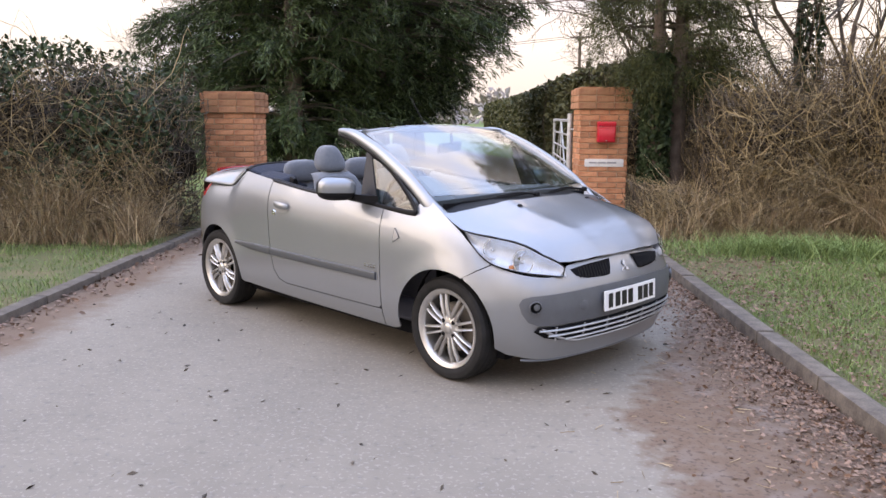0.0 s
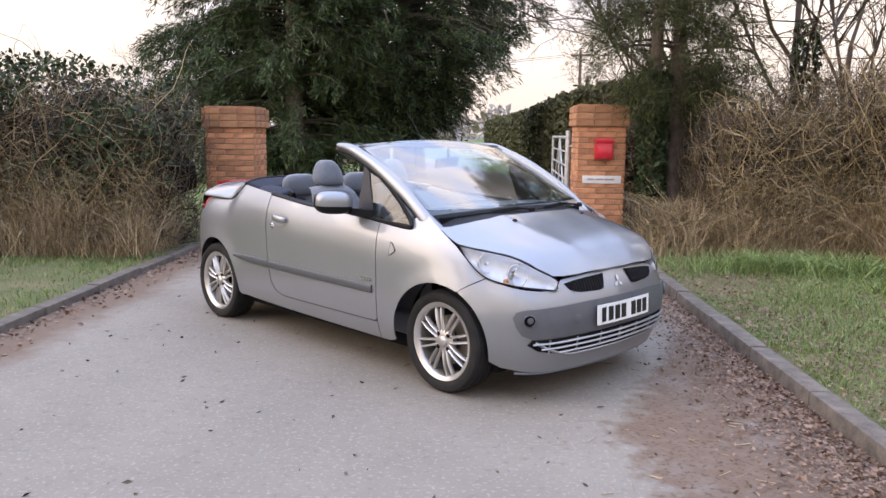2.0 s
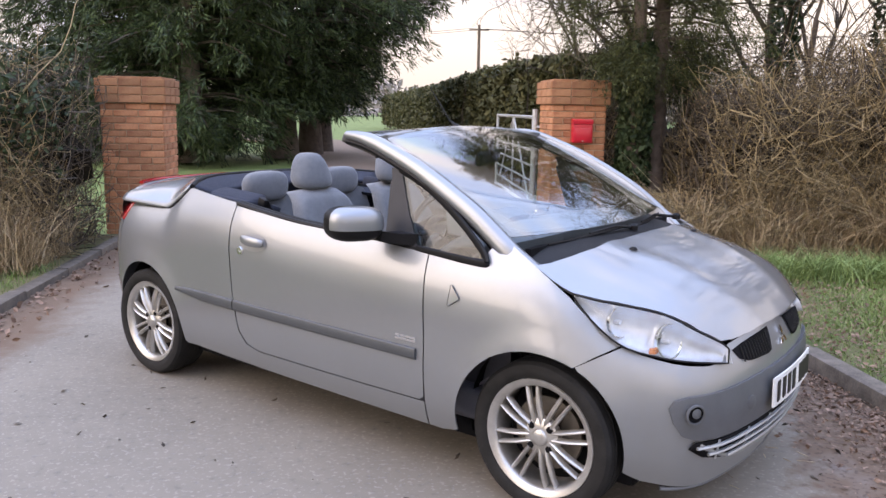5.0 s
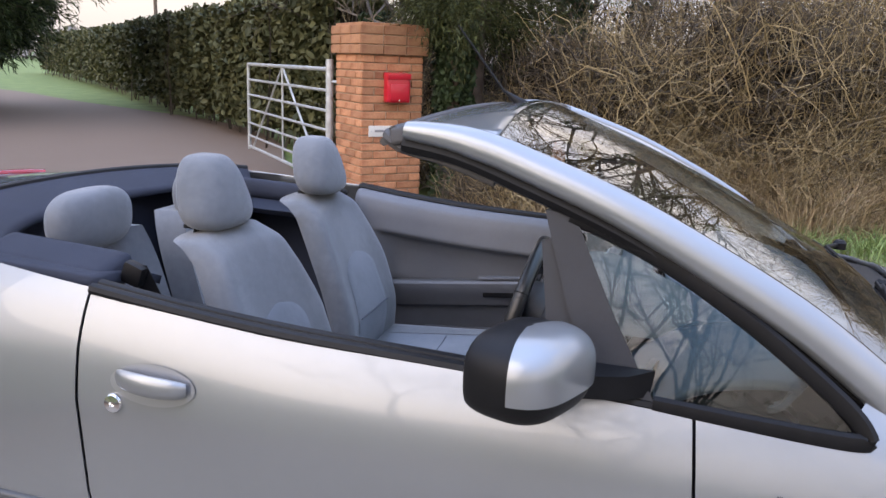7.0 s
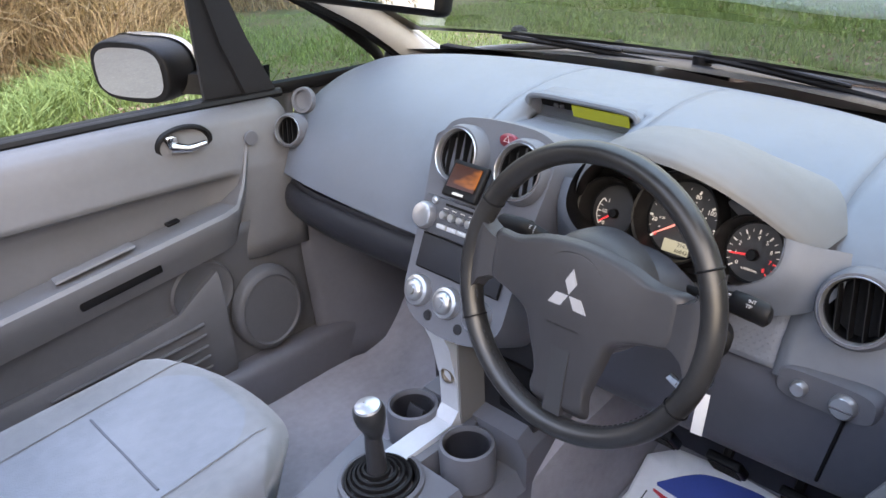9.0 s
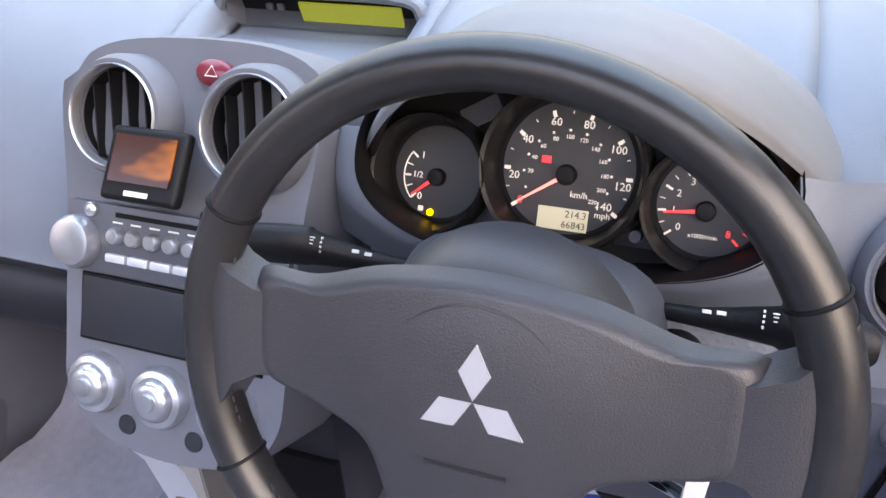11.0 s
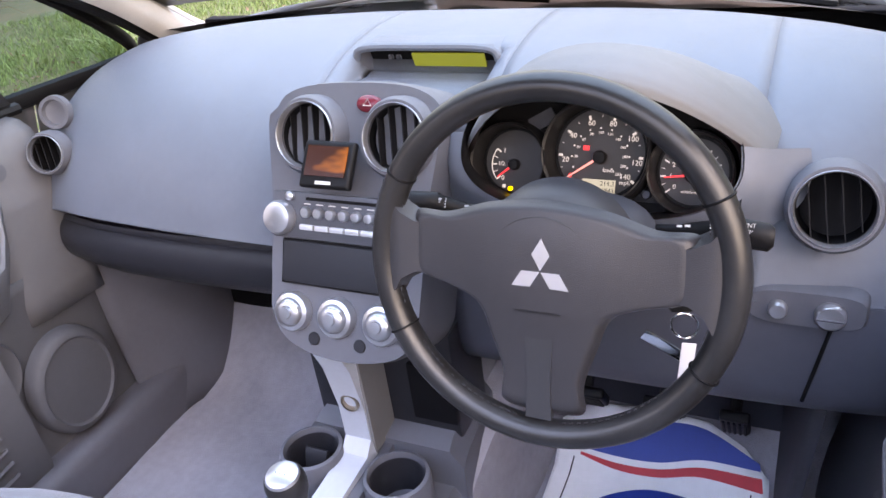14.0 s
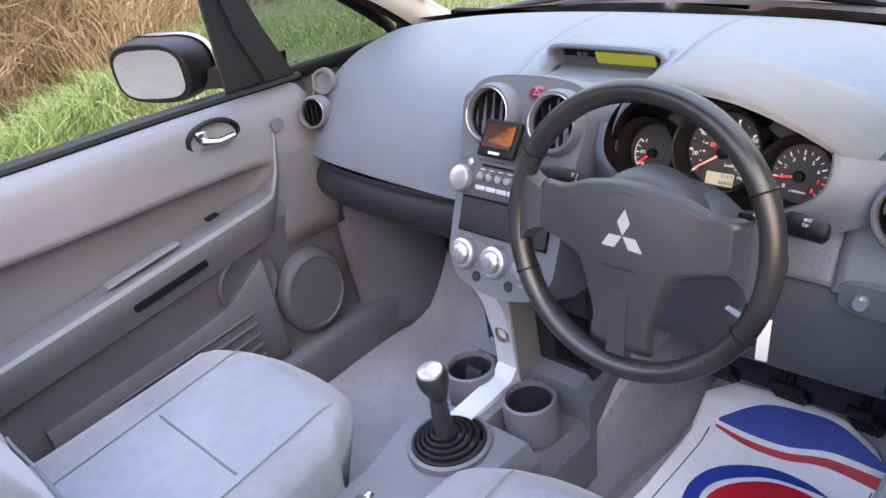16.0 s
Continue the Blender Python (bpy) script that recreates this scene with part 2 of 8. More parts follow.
def glass_mat(name, tint=(0.86, 0.93, 0.9), rough=0.0, low=0.05, high=0.6, power=2.2):
    """Thin glazing: a clear sheet that mirrors more the flatter it is seen, from both sides alike."""
    ma = bpy.data.materials.new(name)
    ma.use_nodes = True
    n, l = ma.node_tree.nodes, ma.node_tree.links
    n.remove(n["Principled BSDF"])
    tr, gl, mx, lw = n.new("ShaderNodeBsdfTransparent"), n.new("ShaderNodeBsdfGlossy"), n.new("ShaderNodeMixShader"), n.new("ShaderNodeLayerWeight")
    pw, ma2 = n.new("ShaderNodeMath"), n.new("ShaderNodeMath")
    tr.inputs["Color"].default_value = (*tint, 1)
    gl.inputs["Roughness"].default_value = rough
    lw.inputs["Blend"].default_value = 0.5
    pw.operation, pw.inputs[1].default_value = "POWER", power
    ma2.operation, ma2.inputs[1].default_value, ma2.inputs[2].default_value = "MULTIPLY_ADD", high, low
    l.new(lw.outputs["Facing"], pw.inputs[0])
    l.new(pw.outputs[0], ma2.inputs[0])
    l.new(ma2.outputs[0], mx.inputs["Fac"])
    l.new(tr.outputs["BSDF"], mx.inputs[1])
    l.new(gl.outputs["BSDF"], mx.inputs[2])
    l.new(mx.outputs["Shader"], n["Material Output"].inputs["Surface"])
    return ma


def glow_mat(name, color, strength):
    ma = mat(name, tuple(c * 0.5 for c in color), 0.4)
    bs = ma.node_tree.nodes["Principled BSDF"]
    bs.inputs["Emission Color"].default_value, bs.inputs["Emission Strength"].default_value = (*color, 1), strength
    return ma


M_PAINT = mat("silver_paint", (0.258, 0.272, 0.286), 0.36, 0.6, var=0.02, scale=3, coat=1.0, bump=0.01, bump_scale=900)
M_BLACK = mat("black_plastic", (0.006, 0.006, 0.007), 0.5, var=0.2, scale=30, bump=0.12, bump_scale=900, spec=0.22)
M_RUBBER = mat("tyre_rubber", (0.014, 0.0135, 0.013), 0.75, var=0.35, scale=18, bump=0.2, bump_scale=300, spec=0.25)
M_TRIM = mat("grey_trim", (0.10, 0.11, 0.12), 0.5, var=0.12, scale=14, bump=0.15, bump_scale=800)
M_ALLOY = mat("alloy", (0.47, 0.455, 0.43), 0.3, 0.75, var=0.12, scale=12, coat=0.3)
M_CHROME = mat("chrome", (0.8, 0.8, 0.8), 0.08, 1.0)
M_DARK = mat("dark_void", (0.006, 0.006, 0.007), 0.8, var=0.2, scale=10, spec=0.1)
M_GLASS = glass_mat("windscreen_glass", (0.76, 0.86, 0.82), high=0.8, power=1.8)
M_SIDEGLASS = glass_mat("side_glass", (0.42, 0.52, 0.52), low=0.055, high=0.55, power=2.2)
M_LENS = glass_mat("lamp_lens", (0.92, 0.94, 0.96), high=0.35, power=3.0)
M_MIRROR = mat("mirror", (0.55, 0.57, 0.58), 0.01, 1.0)
M_RED_LAMP = mat("red_lamp", (0.35, 0.008, 0.012), 0.12, coat=1.0)
M_ORANGE = mat("orange_lamp", (0.55, 0.18, 0.06), 0.2, coat=0.5)
M_PLATE = mat("plate_white", (0.75, 0.75, 0.73), 0.35, var=0.03, scale=20)
M_INK = mat("black_ink", (0.01, 0.01, 0.012), 0.4)
M_FRAME = mat("frame_plastic", (0.020, 0.021, 0.025), 0.5, var=0.1, scale=12, bump=0.15, bump_scale=900, spec=0.35)
M_WHITE = mat("white_print", (0.8, 0.8, 0.8), 0.5)
# ---- the drive and what lies round it ----
DRIVE = pose(0, 0, 0, 0, 0, 43.6)      # local y runs up the drive, local x across it to the right


def D(n, s, z=0.0):
    return DRIVE @ Vector((n, s, z))


def drive_mat():
    ma = mat("drive_asphalt", (0.215, 0.186, 0.148), 0.85, var=0.1, scale=1.1, bump=0.5, bump_scale=140)
    n, l = ma.node_tree.nodes, ma.node_tree.links
    bs = n["Principled BSDF"]
    old = bs.inputs["Base Color"].links[0].from_socket
    tc, sep = n.new("ShaderNodeTexCoord"), n.new("ShaderNodeSeparateXYZ")
    l.new(tc.outputs["Object"], sep.inputs["Vector"])

    def math_node(op, a, b=None, c=None):
        k = n.new("ShaderNodeMath")
        k.operation = op
        for i, v in enumerate((a, b, c)):
            if isinstance(v, (int, float)):
                k.inputs[i].default_value = v
            elif v is not None:
                l.new(v, k.inputs[i])
        return k.outputs[0]

    def noise_node(sc, det=5.0):
        k = n.new("ShaderNodeTexNoise")
        k.inputs["Scale"].default_value, k.inputs["Detail"].default_value = sc, det
        l.new(tc.outputs["Object"], k.inputs["Vector"])
        return k.outputs["Fac"]

    def band(v, lo, hi):
        k = n.new("ShaderNodeMapRange")
        k.inputs["From Min"].default_value, k.inputs["From Max"].default_value = lo, hi
        l.new(v, k.inputs["Value"])
        return k.outputs["Result"]

    def blend(f, a, col):
        k = n.new("ShaderNodeMix")
        k.data_type = "RGBA"
        l.new(f, k.inputs["Factor"])
        l.new(a, k.inputs["A"])
        k.inputs["B"].default_value = (*col, 1)
        return k.outputs["Result"]
    big, fine = noise_node(1.3, 6.0), noise_node(9.0, 6.0)
    # washed-in soil along the right kerb, a narrow trail of it along the left one
    draw = math_node("MULTIPLY", math_node("MAXIMUM", math_node("ADD", sep.outputs["Y"], 1.9), 0.0), -0.42)
    right = band(math_node("MULTIPLY_ADD", big, 0.8, math_node("MULTIPLY_ADD", fine, 0.55, math_node("ADD", sep.outputs["X"], draw))), 1.90, 2.06)
    left = band(math_node("MULTIPLY_ADD", big, -0.7, math_node("MULTIPLY_ADD", fine, -0.35, sep.outputs["X"])), -2.75, -3.05)
    far = band(math_node("MULTIPLY_ADD", big, 2.0, sep.outputs["Y"]), 5.5, 8.5)
    speck = band(noise_node(48, 2.0), 0.58, 0.64)
    c = blend(math_node("MULTIPLY", speck, 0.5), old, (0.34, 0.30, 0.262))
    c = blend(math_node("MULTIPLY", band(noise_node(24, 3.0), 0.58, 0.75), 0.5), c, (0.085, 0.08, 0.075))
    c = blend(math_node("MULTIPLY", math_node("MAXIMUM", right, left), 0.88), c, (0.140, 0.083, 0.050))
    c = blend(math_node("MULTIPLY", math_node("MULTIPLY", right, band(noise_node(14, 4.0), 0.48, 0.7)), 0.8), c, (0.175, 0.125, 0.092))
    c = blend(math_node("MULTIPLY", math_node("MULTIPLY", right, band(noise_node(3.2, 5.0), 0.55, 0.75)), 0.55), c, (0.24, 0.21, 0.19))
    c = blend(math_node("MULTIPLY", math_node("MULTIPLY", right, band(noise_node(38, 3.0), 0.54, 0.64)), 0.6), c, (0.062, 0.038, 0.025))
    c = blend(math_node("MULTIPLY", far, 0.85), c, (0.155, 0.100, 0.068))
    l.new(c, bs.inputs["Base Color"])
    return ma


M_DRIVE = drive_mat()
M_LAWN = mat("lawn", (0.08, 0.13, 0.03), 0.9, var=0.0, scale=1.6, color2=(0.17, 0.22, 0.06), bump=0.8, bump_scale=60)
M_VERGE = mat("verge_soil", (0.060, 0.085, 0.022), 0.95, scale=3.0, color2=(0.150, 0.115, 0.056), bump=0.9, bump_scale=60)
M_KERB = mat("kerb_concrete", (0.115, 0.095, 0.076), 0.9, var=0.45, scale=9, bump=0.5, bump_scale=120, per_object=0.15)
M_BRICK = mat("brick", (0.31, 0.115, 0.055), 0.9, scale=7, color2=(0.50, 0.235, 0.12), bump=0.5, bump_scale=160, per_object=0.3)
M_CAPBRICK = mat("cap_brick", (0.27, 0.11, 0.055), 0.9, scale=9, color2=(0.40, 0.20, 0.10), bump=0.5, bump_scale=160, per_object=0.22)
M_MORTAR = mat("mortar", (0.42, 0.29, 0.19), 0.95, var=0.2, scale=18, bump=0.6, bump_scale=150)
M_BOX = mat("red_enamel", (0.55, 0.012, 0.03), 0.28, var=0.05, scale=8, coat=0.4)
M_SIGN = mat("sign_face", (0.62, 0.60, 0.56), 0.5, var=0.06, scale=12)
M_GALV = mat("galvanised", (0.48, 0.49, 0.49), 0.5, 0.5, var=0.2, scale=14)
M_BARK = mat("bark", (0.085, 0.062, 0.048), 0.95, scale=9, color2=(0.16, 0.12, 0.095), bump=1.0, bump_scale=40)
M_TWIG = leaf_mat("bare_twigs", (0.034, 0.024, 0.015), (0.36, 0.27, 0.140))
M_TWIG_DARK = leaf_mat("dark_twigs", (0.022, 0.017, 0.013), (0.12, 0.095, 0.07))
M_STRAW = leaf_mat("dry_grass", (0.16, 0.105, 0.06), (0.50, 0.38, 0.23))
M_GRASS = leaf_mat("green_grass", (0.07, 0.12, 0.03), (0.25, 0.33, 0.12))
M_CONIFER = leaf_mat("conifer_leaf", (0.004, 0.011, 0.005), (0.070, 0.104, 0.034))
M_CYPRESS = leaf_mat("cypress_leaf", (0.006, 0.011, 0.003), (0.088, 0.098, 0.030))
M_HEDGE = leaf_mat("hedge_leaf", (0.030, 0.036, 0.014), (0.115, 0.112, 0.048))
M_IVY = leaf_mat("ivy_leaf", (0.012, 0.024, 0.010), (0.05, 0.075, 0.03))
M_LITTER = leaf_mat("fallen_leaves", (0.085, 0.050, 0.034), (0.30, 0.195, 0.140))
# twigs paled to grey: the haze of distance is in this colour
M_FAR = leaf_mat("far_trees", (0.17, 0.15, 0.135), (0.30, 0.27, 0.245))
# near-black fill: the shade inside thickets and hedge, put into a colour
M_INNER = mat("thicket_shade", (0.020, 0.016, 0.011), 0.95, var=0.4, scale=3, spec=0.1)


def strip(name, left, right, z, material, label, category, nx=6, uneven=0.0, kind="structure"):
    """A sheet between two lines of (n, s) points, with a skirt down into the ground."""
    L, R = spline([(a, b, 0) for a, b in left], 6), spline([(a, b, 0) for a, b in right], 6)

    def f(u, v):
        i = min(int(round(u * (len(L) - 1))), len(L) - 1)
        p = L[i].lerp(R[i], v)
        h = z + (uneven * noise.noise(Vector((p.x * 1.7, p.y * 1.7, 3.1))) if 0 < v < 1 else 0)
        return (p.x, p.y, h)
    b = grid(len(L) - 1, nx, f)
    b.transform(Matrix())
    bmesh.ops.recalc_face_normals(b, faces=b.faces)
    if sum(fc.normal.z for fc in b.faces) < 0:
        bmesh.ops.reverse_faces(b, faces=b.faces)
    thicken(b, 0.12)
    ob = part(name, b, material)
    ob.matrix_world = DRIVE
    return tagged(ob, label, category, kind=kind)


b = bmesh.new()
bmesh.ops.create_grid(b, x_segments=40, y_segments=40, size=900)
ground = part("ground", b, M_LAWN)
ground.location.z = -0.06
tagged(ground, "rough green field grass reaching to the horizon", "ground", kind="structure")
KL, KR = -2.82, 2.36         # road edges of the two kerbs
strip("drive", [(KL, -30), (KL, -10), (KL, 0), (KL, 6), (-3.0, 9), (-2.4, 13), (-1.6, 18), (-2.2, 25), (-6, 34), (-16, 44)],
      [(KR, -30), (KR, -10), (KR, 0), (KR, 6), (2.6, 9), (3.6, 13), (3.6, 17.5), (1.4, 25), (-2, 36), (-12, 48)], 0.0, M_DRIVE,
      "worn grey asphalt drive with soil washed along its edge", "drive", nx=10)
strip("verge_right", [(KR + 0.12, -30), (KR + 0.12, -10), (KR + 0.12, 0), (KR + 0.12, 5)], [(24, -30), (24, -10), (24, 0), (24, 5)], 0.085, M_VERGE,
      "grass verge with fallen leaves beside the kerb", "verge", nx=40, uneven=0.05)
strip("verge_left", [(-20, -30), (-20, -10), (-20, 0), (-20, 5)], [(KL - 0.12, -30), (KL - 0.12, -10), (KL - 0.12, 0), (KL - 0.12, 5)], 0.045, M_VERGE,
      "grass verge with dry grass beside the kerb", "verge", nx=40, uneven=0.05)


def kerb_line(name, n0, label, sunk=0.0):
    k = thing(name, label, "kerb", kind="structure", at=DRIVE)
    b = box(0.125, 0.905, 0.22, w=0.014)
    me = None
    for i in range(38):
        s = -29.5 + 0.915 * i
        if s > 5.4:
            break
        if me is None:
            o = part("kerbstone", b, M_KERB, k)
            me = o.data
        else:
            o = new("kerbstone", me)
            o.parent = k
        o.location = (n0 + rng.normal(0, 0.004), s, -0.005 - sunk + rng.normal(0, 0.004))
        o.rotation_euler = (rng.normal(0, 0.004), rng.normal(0, 0.012), rng.normal(0, 0.004))


kerb_line("kerb_right", KR + 0.062, "weathered concrete kerb along the drive")
kerb_line("kerb_left", KL - 0.062, "low weathered concrete kerb along the drive", 0.04)


# ---- plants, made of many thin pieces ----
def blades(name, at, height, width, lean, material, parent=None, label=""):
    """Grass blades: each a bent, tapered strip. at: rows of x, y, z; height: one each."""
    k = len(at)
    az, out = rng.uniform(0, 2 * np.pi, k), rng.uniform(0, 2 * np.pi, k)
    side = np.stack([np.cos(az), np.sin(az), np.zeros(k)], 1) * (width * rng.uniform(0.6, 1.4, k))[:, None]
    bend = np.stack([np.cos(out), np.sin(out), np.zeros(k)], 1) * (height * lean * rng.uniform(0.1, 1.0, k))[:, None]
    up = np.zeros((k, 3))
    up[:, 2] = height
    V = np.stack([at - side, at + side, at + side * 0.7 + up * 0.55 + bend * 0.3, at - side * 0.7 + up * 0.55 + bend * 0.3, at + up * 0.92 + bend], 1).reshape(-1, 3)
    i = np.arange(k)[:, None] * 5
    F = (i + np.array([[0, 1, 2, 3]])).tolist() + (i + np.array([[3, 2, 4]])).tolist()
    return tagged(raw(name, V, F, material, parent, label), kind="stuff")


def flakes(name, at, size, material, parent=None, label="", flat=False, aspect=1.6, normal=None, droop=0.0):
    """Leaves: small folded lozenges. flat: lying on the ground."""
    k = len(at)
    a = rng.normal(0, 1, (k, 3))
    if flat:
        a[:, 2] *= 0.25
    if droop:
        a[:, 2] = -abs(a[:, 2]) - droop
    a /= np.linalg.norm(a, axis=1)[:, None]
    r = rng.normal(0, 1, (k, 3))
    if flat:
        r[:, 2] *= 0.25
    c = np.cross(a, r)
    c = np.cross(c, a) if flat else c
    c /= np.linalg.norm(c, axis=1)[:, None] + 1e-9
    s = (size * rng.uniform(0.55, 1.3, k))[:, None]
    nn = np.cross(a, c)
    V = np.stack([at - a * s * aspect / 2, at + c * s / 2 + nn * s * 0.15, at + a * s * aspect / 2, at - c * s / 2 + nn * s * 0.15], 1).reshape(-1, 3)
    i = np.arange(k)[:, None] * 4
    F = (i + np.array([[0, 1, 2]])).tolist() + (i + np.array([[0, 2, 3]])).tolist()
    return tagged(raw(name, V, F, material, parent, label), kind="stuff")


def rods(name, A, r0, taper, material, parent=None, label=""):
    """Twigs: three-sided tubes along polylines. A: (count, points, 3); r0: a radius for each."""
    k, p, _ = A.shape
    t = np.gradient(A, axis=1)
    t /= np.linalg.norm(t, axis=2)[:, :, None] + 1e-9
    x = np.cross(t, rng.normal(0, 1, (k, 1, 3)))
    x /= np.linalg.norm(x, axis=2)[:, :, None] + 1e-9
    y = np.cross(t, x)
    rad = r0[:, None] * np.linspace(1, taper, p)[None, :]
    V = np.stack([A + rad[:, :, None] * (math.cos(w) * x + math.sin(w) * y) for w in (0, 2.094, 4.189)], 2).reshape(-1, 3)
    base = (np.arange(k)[:, None] * p + np.arange(p - 1)[None, :]).reshape(-1) * 3
    F = []
    for j in range(3):
        m2 = (j + 1) % 3
        F += np.stack([base + j, base + m2, base + 3 + m2, base + 3 + j], 1).tolist()
    return tagged(raw(name, V, F, material, parent, label), kind="stuff")


def tangle(k, box_lo, box_hi, length, pts=7, rise=0.55, arch=0.9, wander=0.35):
    """Arching stems that start low in a box (in drive coordinates) and wander."""
    lo, hi = np.array(box_lo), np.array(box_hi)
    P = rng.uniform(lo, hi, (k, 3))
    P[:, 2] = lo[2] + (hi[2] - lo[2]) * rng.uniform(0, 1, k) ** 1.6 * 0.8
    d = rng.normal(0, 1, (k, 3))
    d[:, 2] = abs(d[:, 2]) * 0.6 + rise
    d /= np.linalg.norm(d, axis=1)[:, None]
    L = length * rng.uniform(0.4, 1.3, k)
    A = [P]
    for i in range(pts - 1):
        d = d + rng.normal(0, wander, (k, 3))
        d[:, 2] -= arch * (i / pts) * 0.55
        d /= np.linalg.norm(d, axis=1)[:, None]
        P = P + d * (L / (pts - 1))[:, None]
        P[:, 2] = np.maximum(P[:, 2], lo[2] + 0.02)
        A.append(P)
    return np.stack(A, 1)


def placed(ob):
    ob.matrix_world = DRIVE
    return ob


def thicket(name, label, lo, hi, stems, twigs, dark=0.45, leaves=0, straw=0, core=0.80):
    """A bramble thicket: arching stems, a tangle of fine twigs, dry leaves and tall dry grass at its foot."""
    t = thing(name, label, "bush", group="thicket beside the drive", at=DRIVE)
    lo, hi = np.array(lo, float), np.array(hi, float)

    def kept(A, over):
        """Bends back what would stand out above the thicket's uneven top."""
        top = hi[2] * (0.9 + 0.12 * np.sin(A[:, :, 0] * 2.3 + lo[0]) + 0.06 * np.sin(A[:, :, 0] * 6.1)) + over
        A[:, :, 2] = np.where(A[:, :, 2] > top, top - (A[:, :, 2] - top) * 0.5, A[:, :, 2])
        A[:, :, 2] = np.maximum(A[:, :, 2], 0.05)
        A[:, :, 0] = np.clip(A[:, :, 0], lo[0] - 0.1, hi[0] + 0.15)
        return A
    rods("stem_tangle", kept(tangle(stems, lo, hi, (hi[2] - lo[2]) * 0.62, 7, 1.5, 0.8, 0.24), 0.3), rng.uniform(0.003, 0.0072, stems), 0.4, M_TWIG, t)
    nd = int(twigs * dark)
    rods("dark_twig_tangle", kept(tangle(nd, lo + (0, 0.4, 0), hi, 0.7, 4, 0.3, 0.6, 0.55), 0.1), rng.uniform(0.003, 0.009, nd), 0.4, M_TWIG_DARK, t)
    rods("twig_tangle", kept(tangle(twigs - nd, lo, hi, 0.62, 4, 0.7, 0.8, 0.5), 0.18), rng.uniform(0.002, 0.0062, twigs - nd), 0.4, M_TWIG, t)
    if leaves:
        at = rng.uniform(lo, hi, (leaves, 3))
        clump = np.array([noise.noise(Vector((p[0] * 1.1, p[1], p[2] * 1.1 + 2))) for p in at])
        at = at[(clump > -0.08) & (at[:, 2] > 0.5)]
        flakes("leaves", at, np.full(len(at), 0.05), M_IVY, t)
    if straw:
        at = np.stack([rng.uniform(lo[0], hi[0], straw), lo[1] + rng.uniform(-0.25, 0.9, straw), np.full(straw, 0.06)], 1)
        tall = np.array([0.5 + noise.noise(Vector((p[0] * 2.1, p[1] * 2.1, 4.0))) for p in at])
        blades("dry_grass", at, rng.uniform(0.15, 0.75, straw) * (0.45 + tall), 0.005, 1.3, M_STRAW, t)
        # trailing stems that lean out over the verge
        m = int(straw * 0.35)
        A = kept(tangle(m, lo + (0, -0.25, 0), (hi[0], lo[1] + 0.7, 1.1), 0.8, 6, 0.5, 1.6, 0.35), 0.1)
        rods("trailing_tangle", A, rng.uniform(0.0014, 0.004, m), 0.4, M_TWIG, t)

    # a lumpy dark mass added well inside the twigs; its colour stands for their shade
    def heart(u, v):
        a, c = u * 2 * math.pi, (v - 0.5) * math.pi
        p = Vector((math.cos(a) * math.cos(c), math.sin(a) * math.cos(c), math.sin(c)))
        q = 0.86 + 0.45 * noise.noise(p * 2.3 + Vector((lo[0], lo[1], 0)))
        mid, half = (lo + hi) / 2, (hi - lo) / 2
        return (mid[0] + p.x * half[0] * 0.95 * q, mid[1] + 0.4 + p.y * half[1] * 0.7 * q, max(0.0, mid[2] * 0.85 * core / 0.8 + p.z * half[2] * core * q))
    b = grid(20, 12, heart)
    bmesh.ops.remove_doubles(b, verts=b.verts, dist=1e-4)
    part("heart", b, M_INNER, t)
    return t


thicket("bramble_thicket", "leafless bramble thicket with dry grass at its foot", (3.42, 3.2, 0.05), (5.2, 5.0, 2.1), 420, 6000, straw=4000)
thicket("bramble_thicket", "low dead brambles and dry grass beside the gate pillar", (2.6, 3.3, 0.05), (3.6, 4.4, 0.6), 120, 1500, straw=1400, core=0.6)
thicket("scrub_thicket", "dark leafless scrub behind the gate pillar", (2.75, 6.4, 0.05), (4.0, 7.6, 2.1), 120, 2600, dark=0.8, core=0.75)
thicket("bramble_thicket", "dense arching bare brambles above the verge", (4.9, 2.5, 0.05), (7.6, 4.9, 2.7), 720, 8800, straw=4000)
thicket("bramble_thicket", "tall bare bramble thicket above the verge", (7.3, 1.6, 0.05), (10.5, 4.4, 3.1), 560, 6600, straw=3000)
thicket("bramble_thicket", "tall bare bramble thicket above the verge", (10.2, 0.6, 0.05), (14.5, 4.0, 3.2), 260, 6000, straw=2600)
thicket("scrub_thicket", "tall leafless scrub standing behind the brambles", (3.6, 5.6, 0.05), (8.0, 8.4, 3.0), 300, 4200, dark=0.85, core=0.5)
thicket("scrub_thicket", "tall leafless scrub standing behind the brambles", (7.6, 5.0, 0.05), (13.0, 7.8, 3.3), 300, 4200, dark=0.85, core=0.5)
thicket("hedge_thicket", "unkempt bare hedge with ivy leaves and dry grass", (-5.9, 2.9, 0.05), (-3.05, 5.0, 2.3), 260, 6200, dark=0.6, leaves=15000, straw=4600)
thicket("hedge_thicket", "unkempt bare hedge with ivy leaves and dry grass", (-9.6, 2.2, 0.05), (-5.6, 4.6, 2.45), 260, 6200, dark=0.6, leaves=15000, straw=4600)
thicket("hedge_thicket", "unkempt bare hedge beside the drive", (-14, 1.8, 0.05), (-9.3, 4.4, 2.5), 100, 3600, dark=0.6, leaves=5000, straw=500)


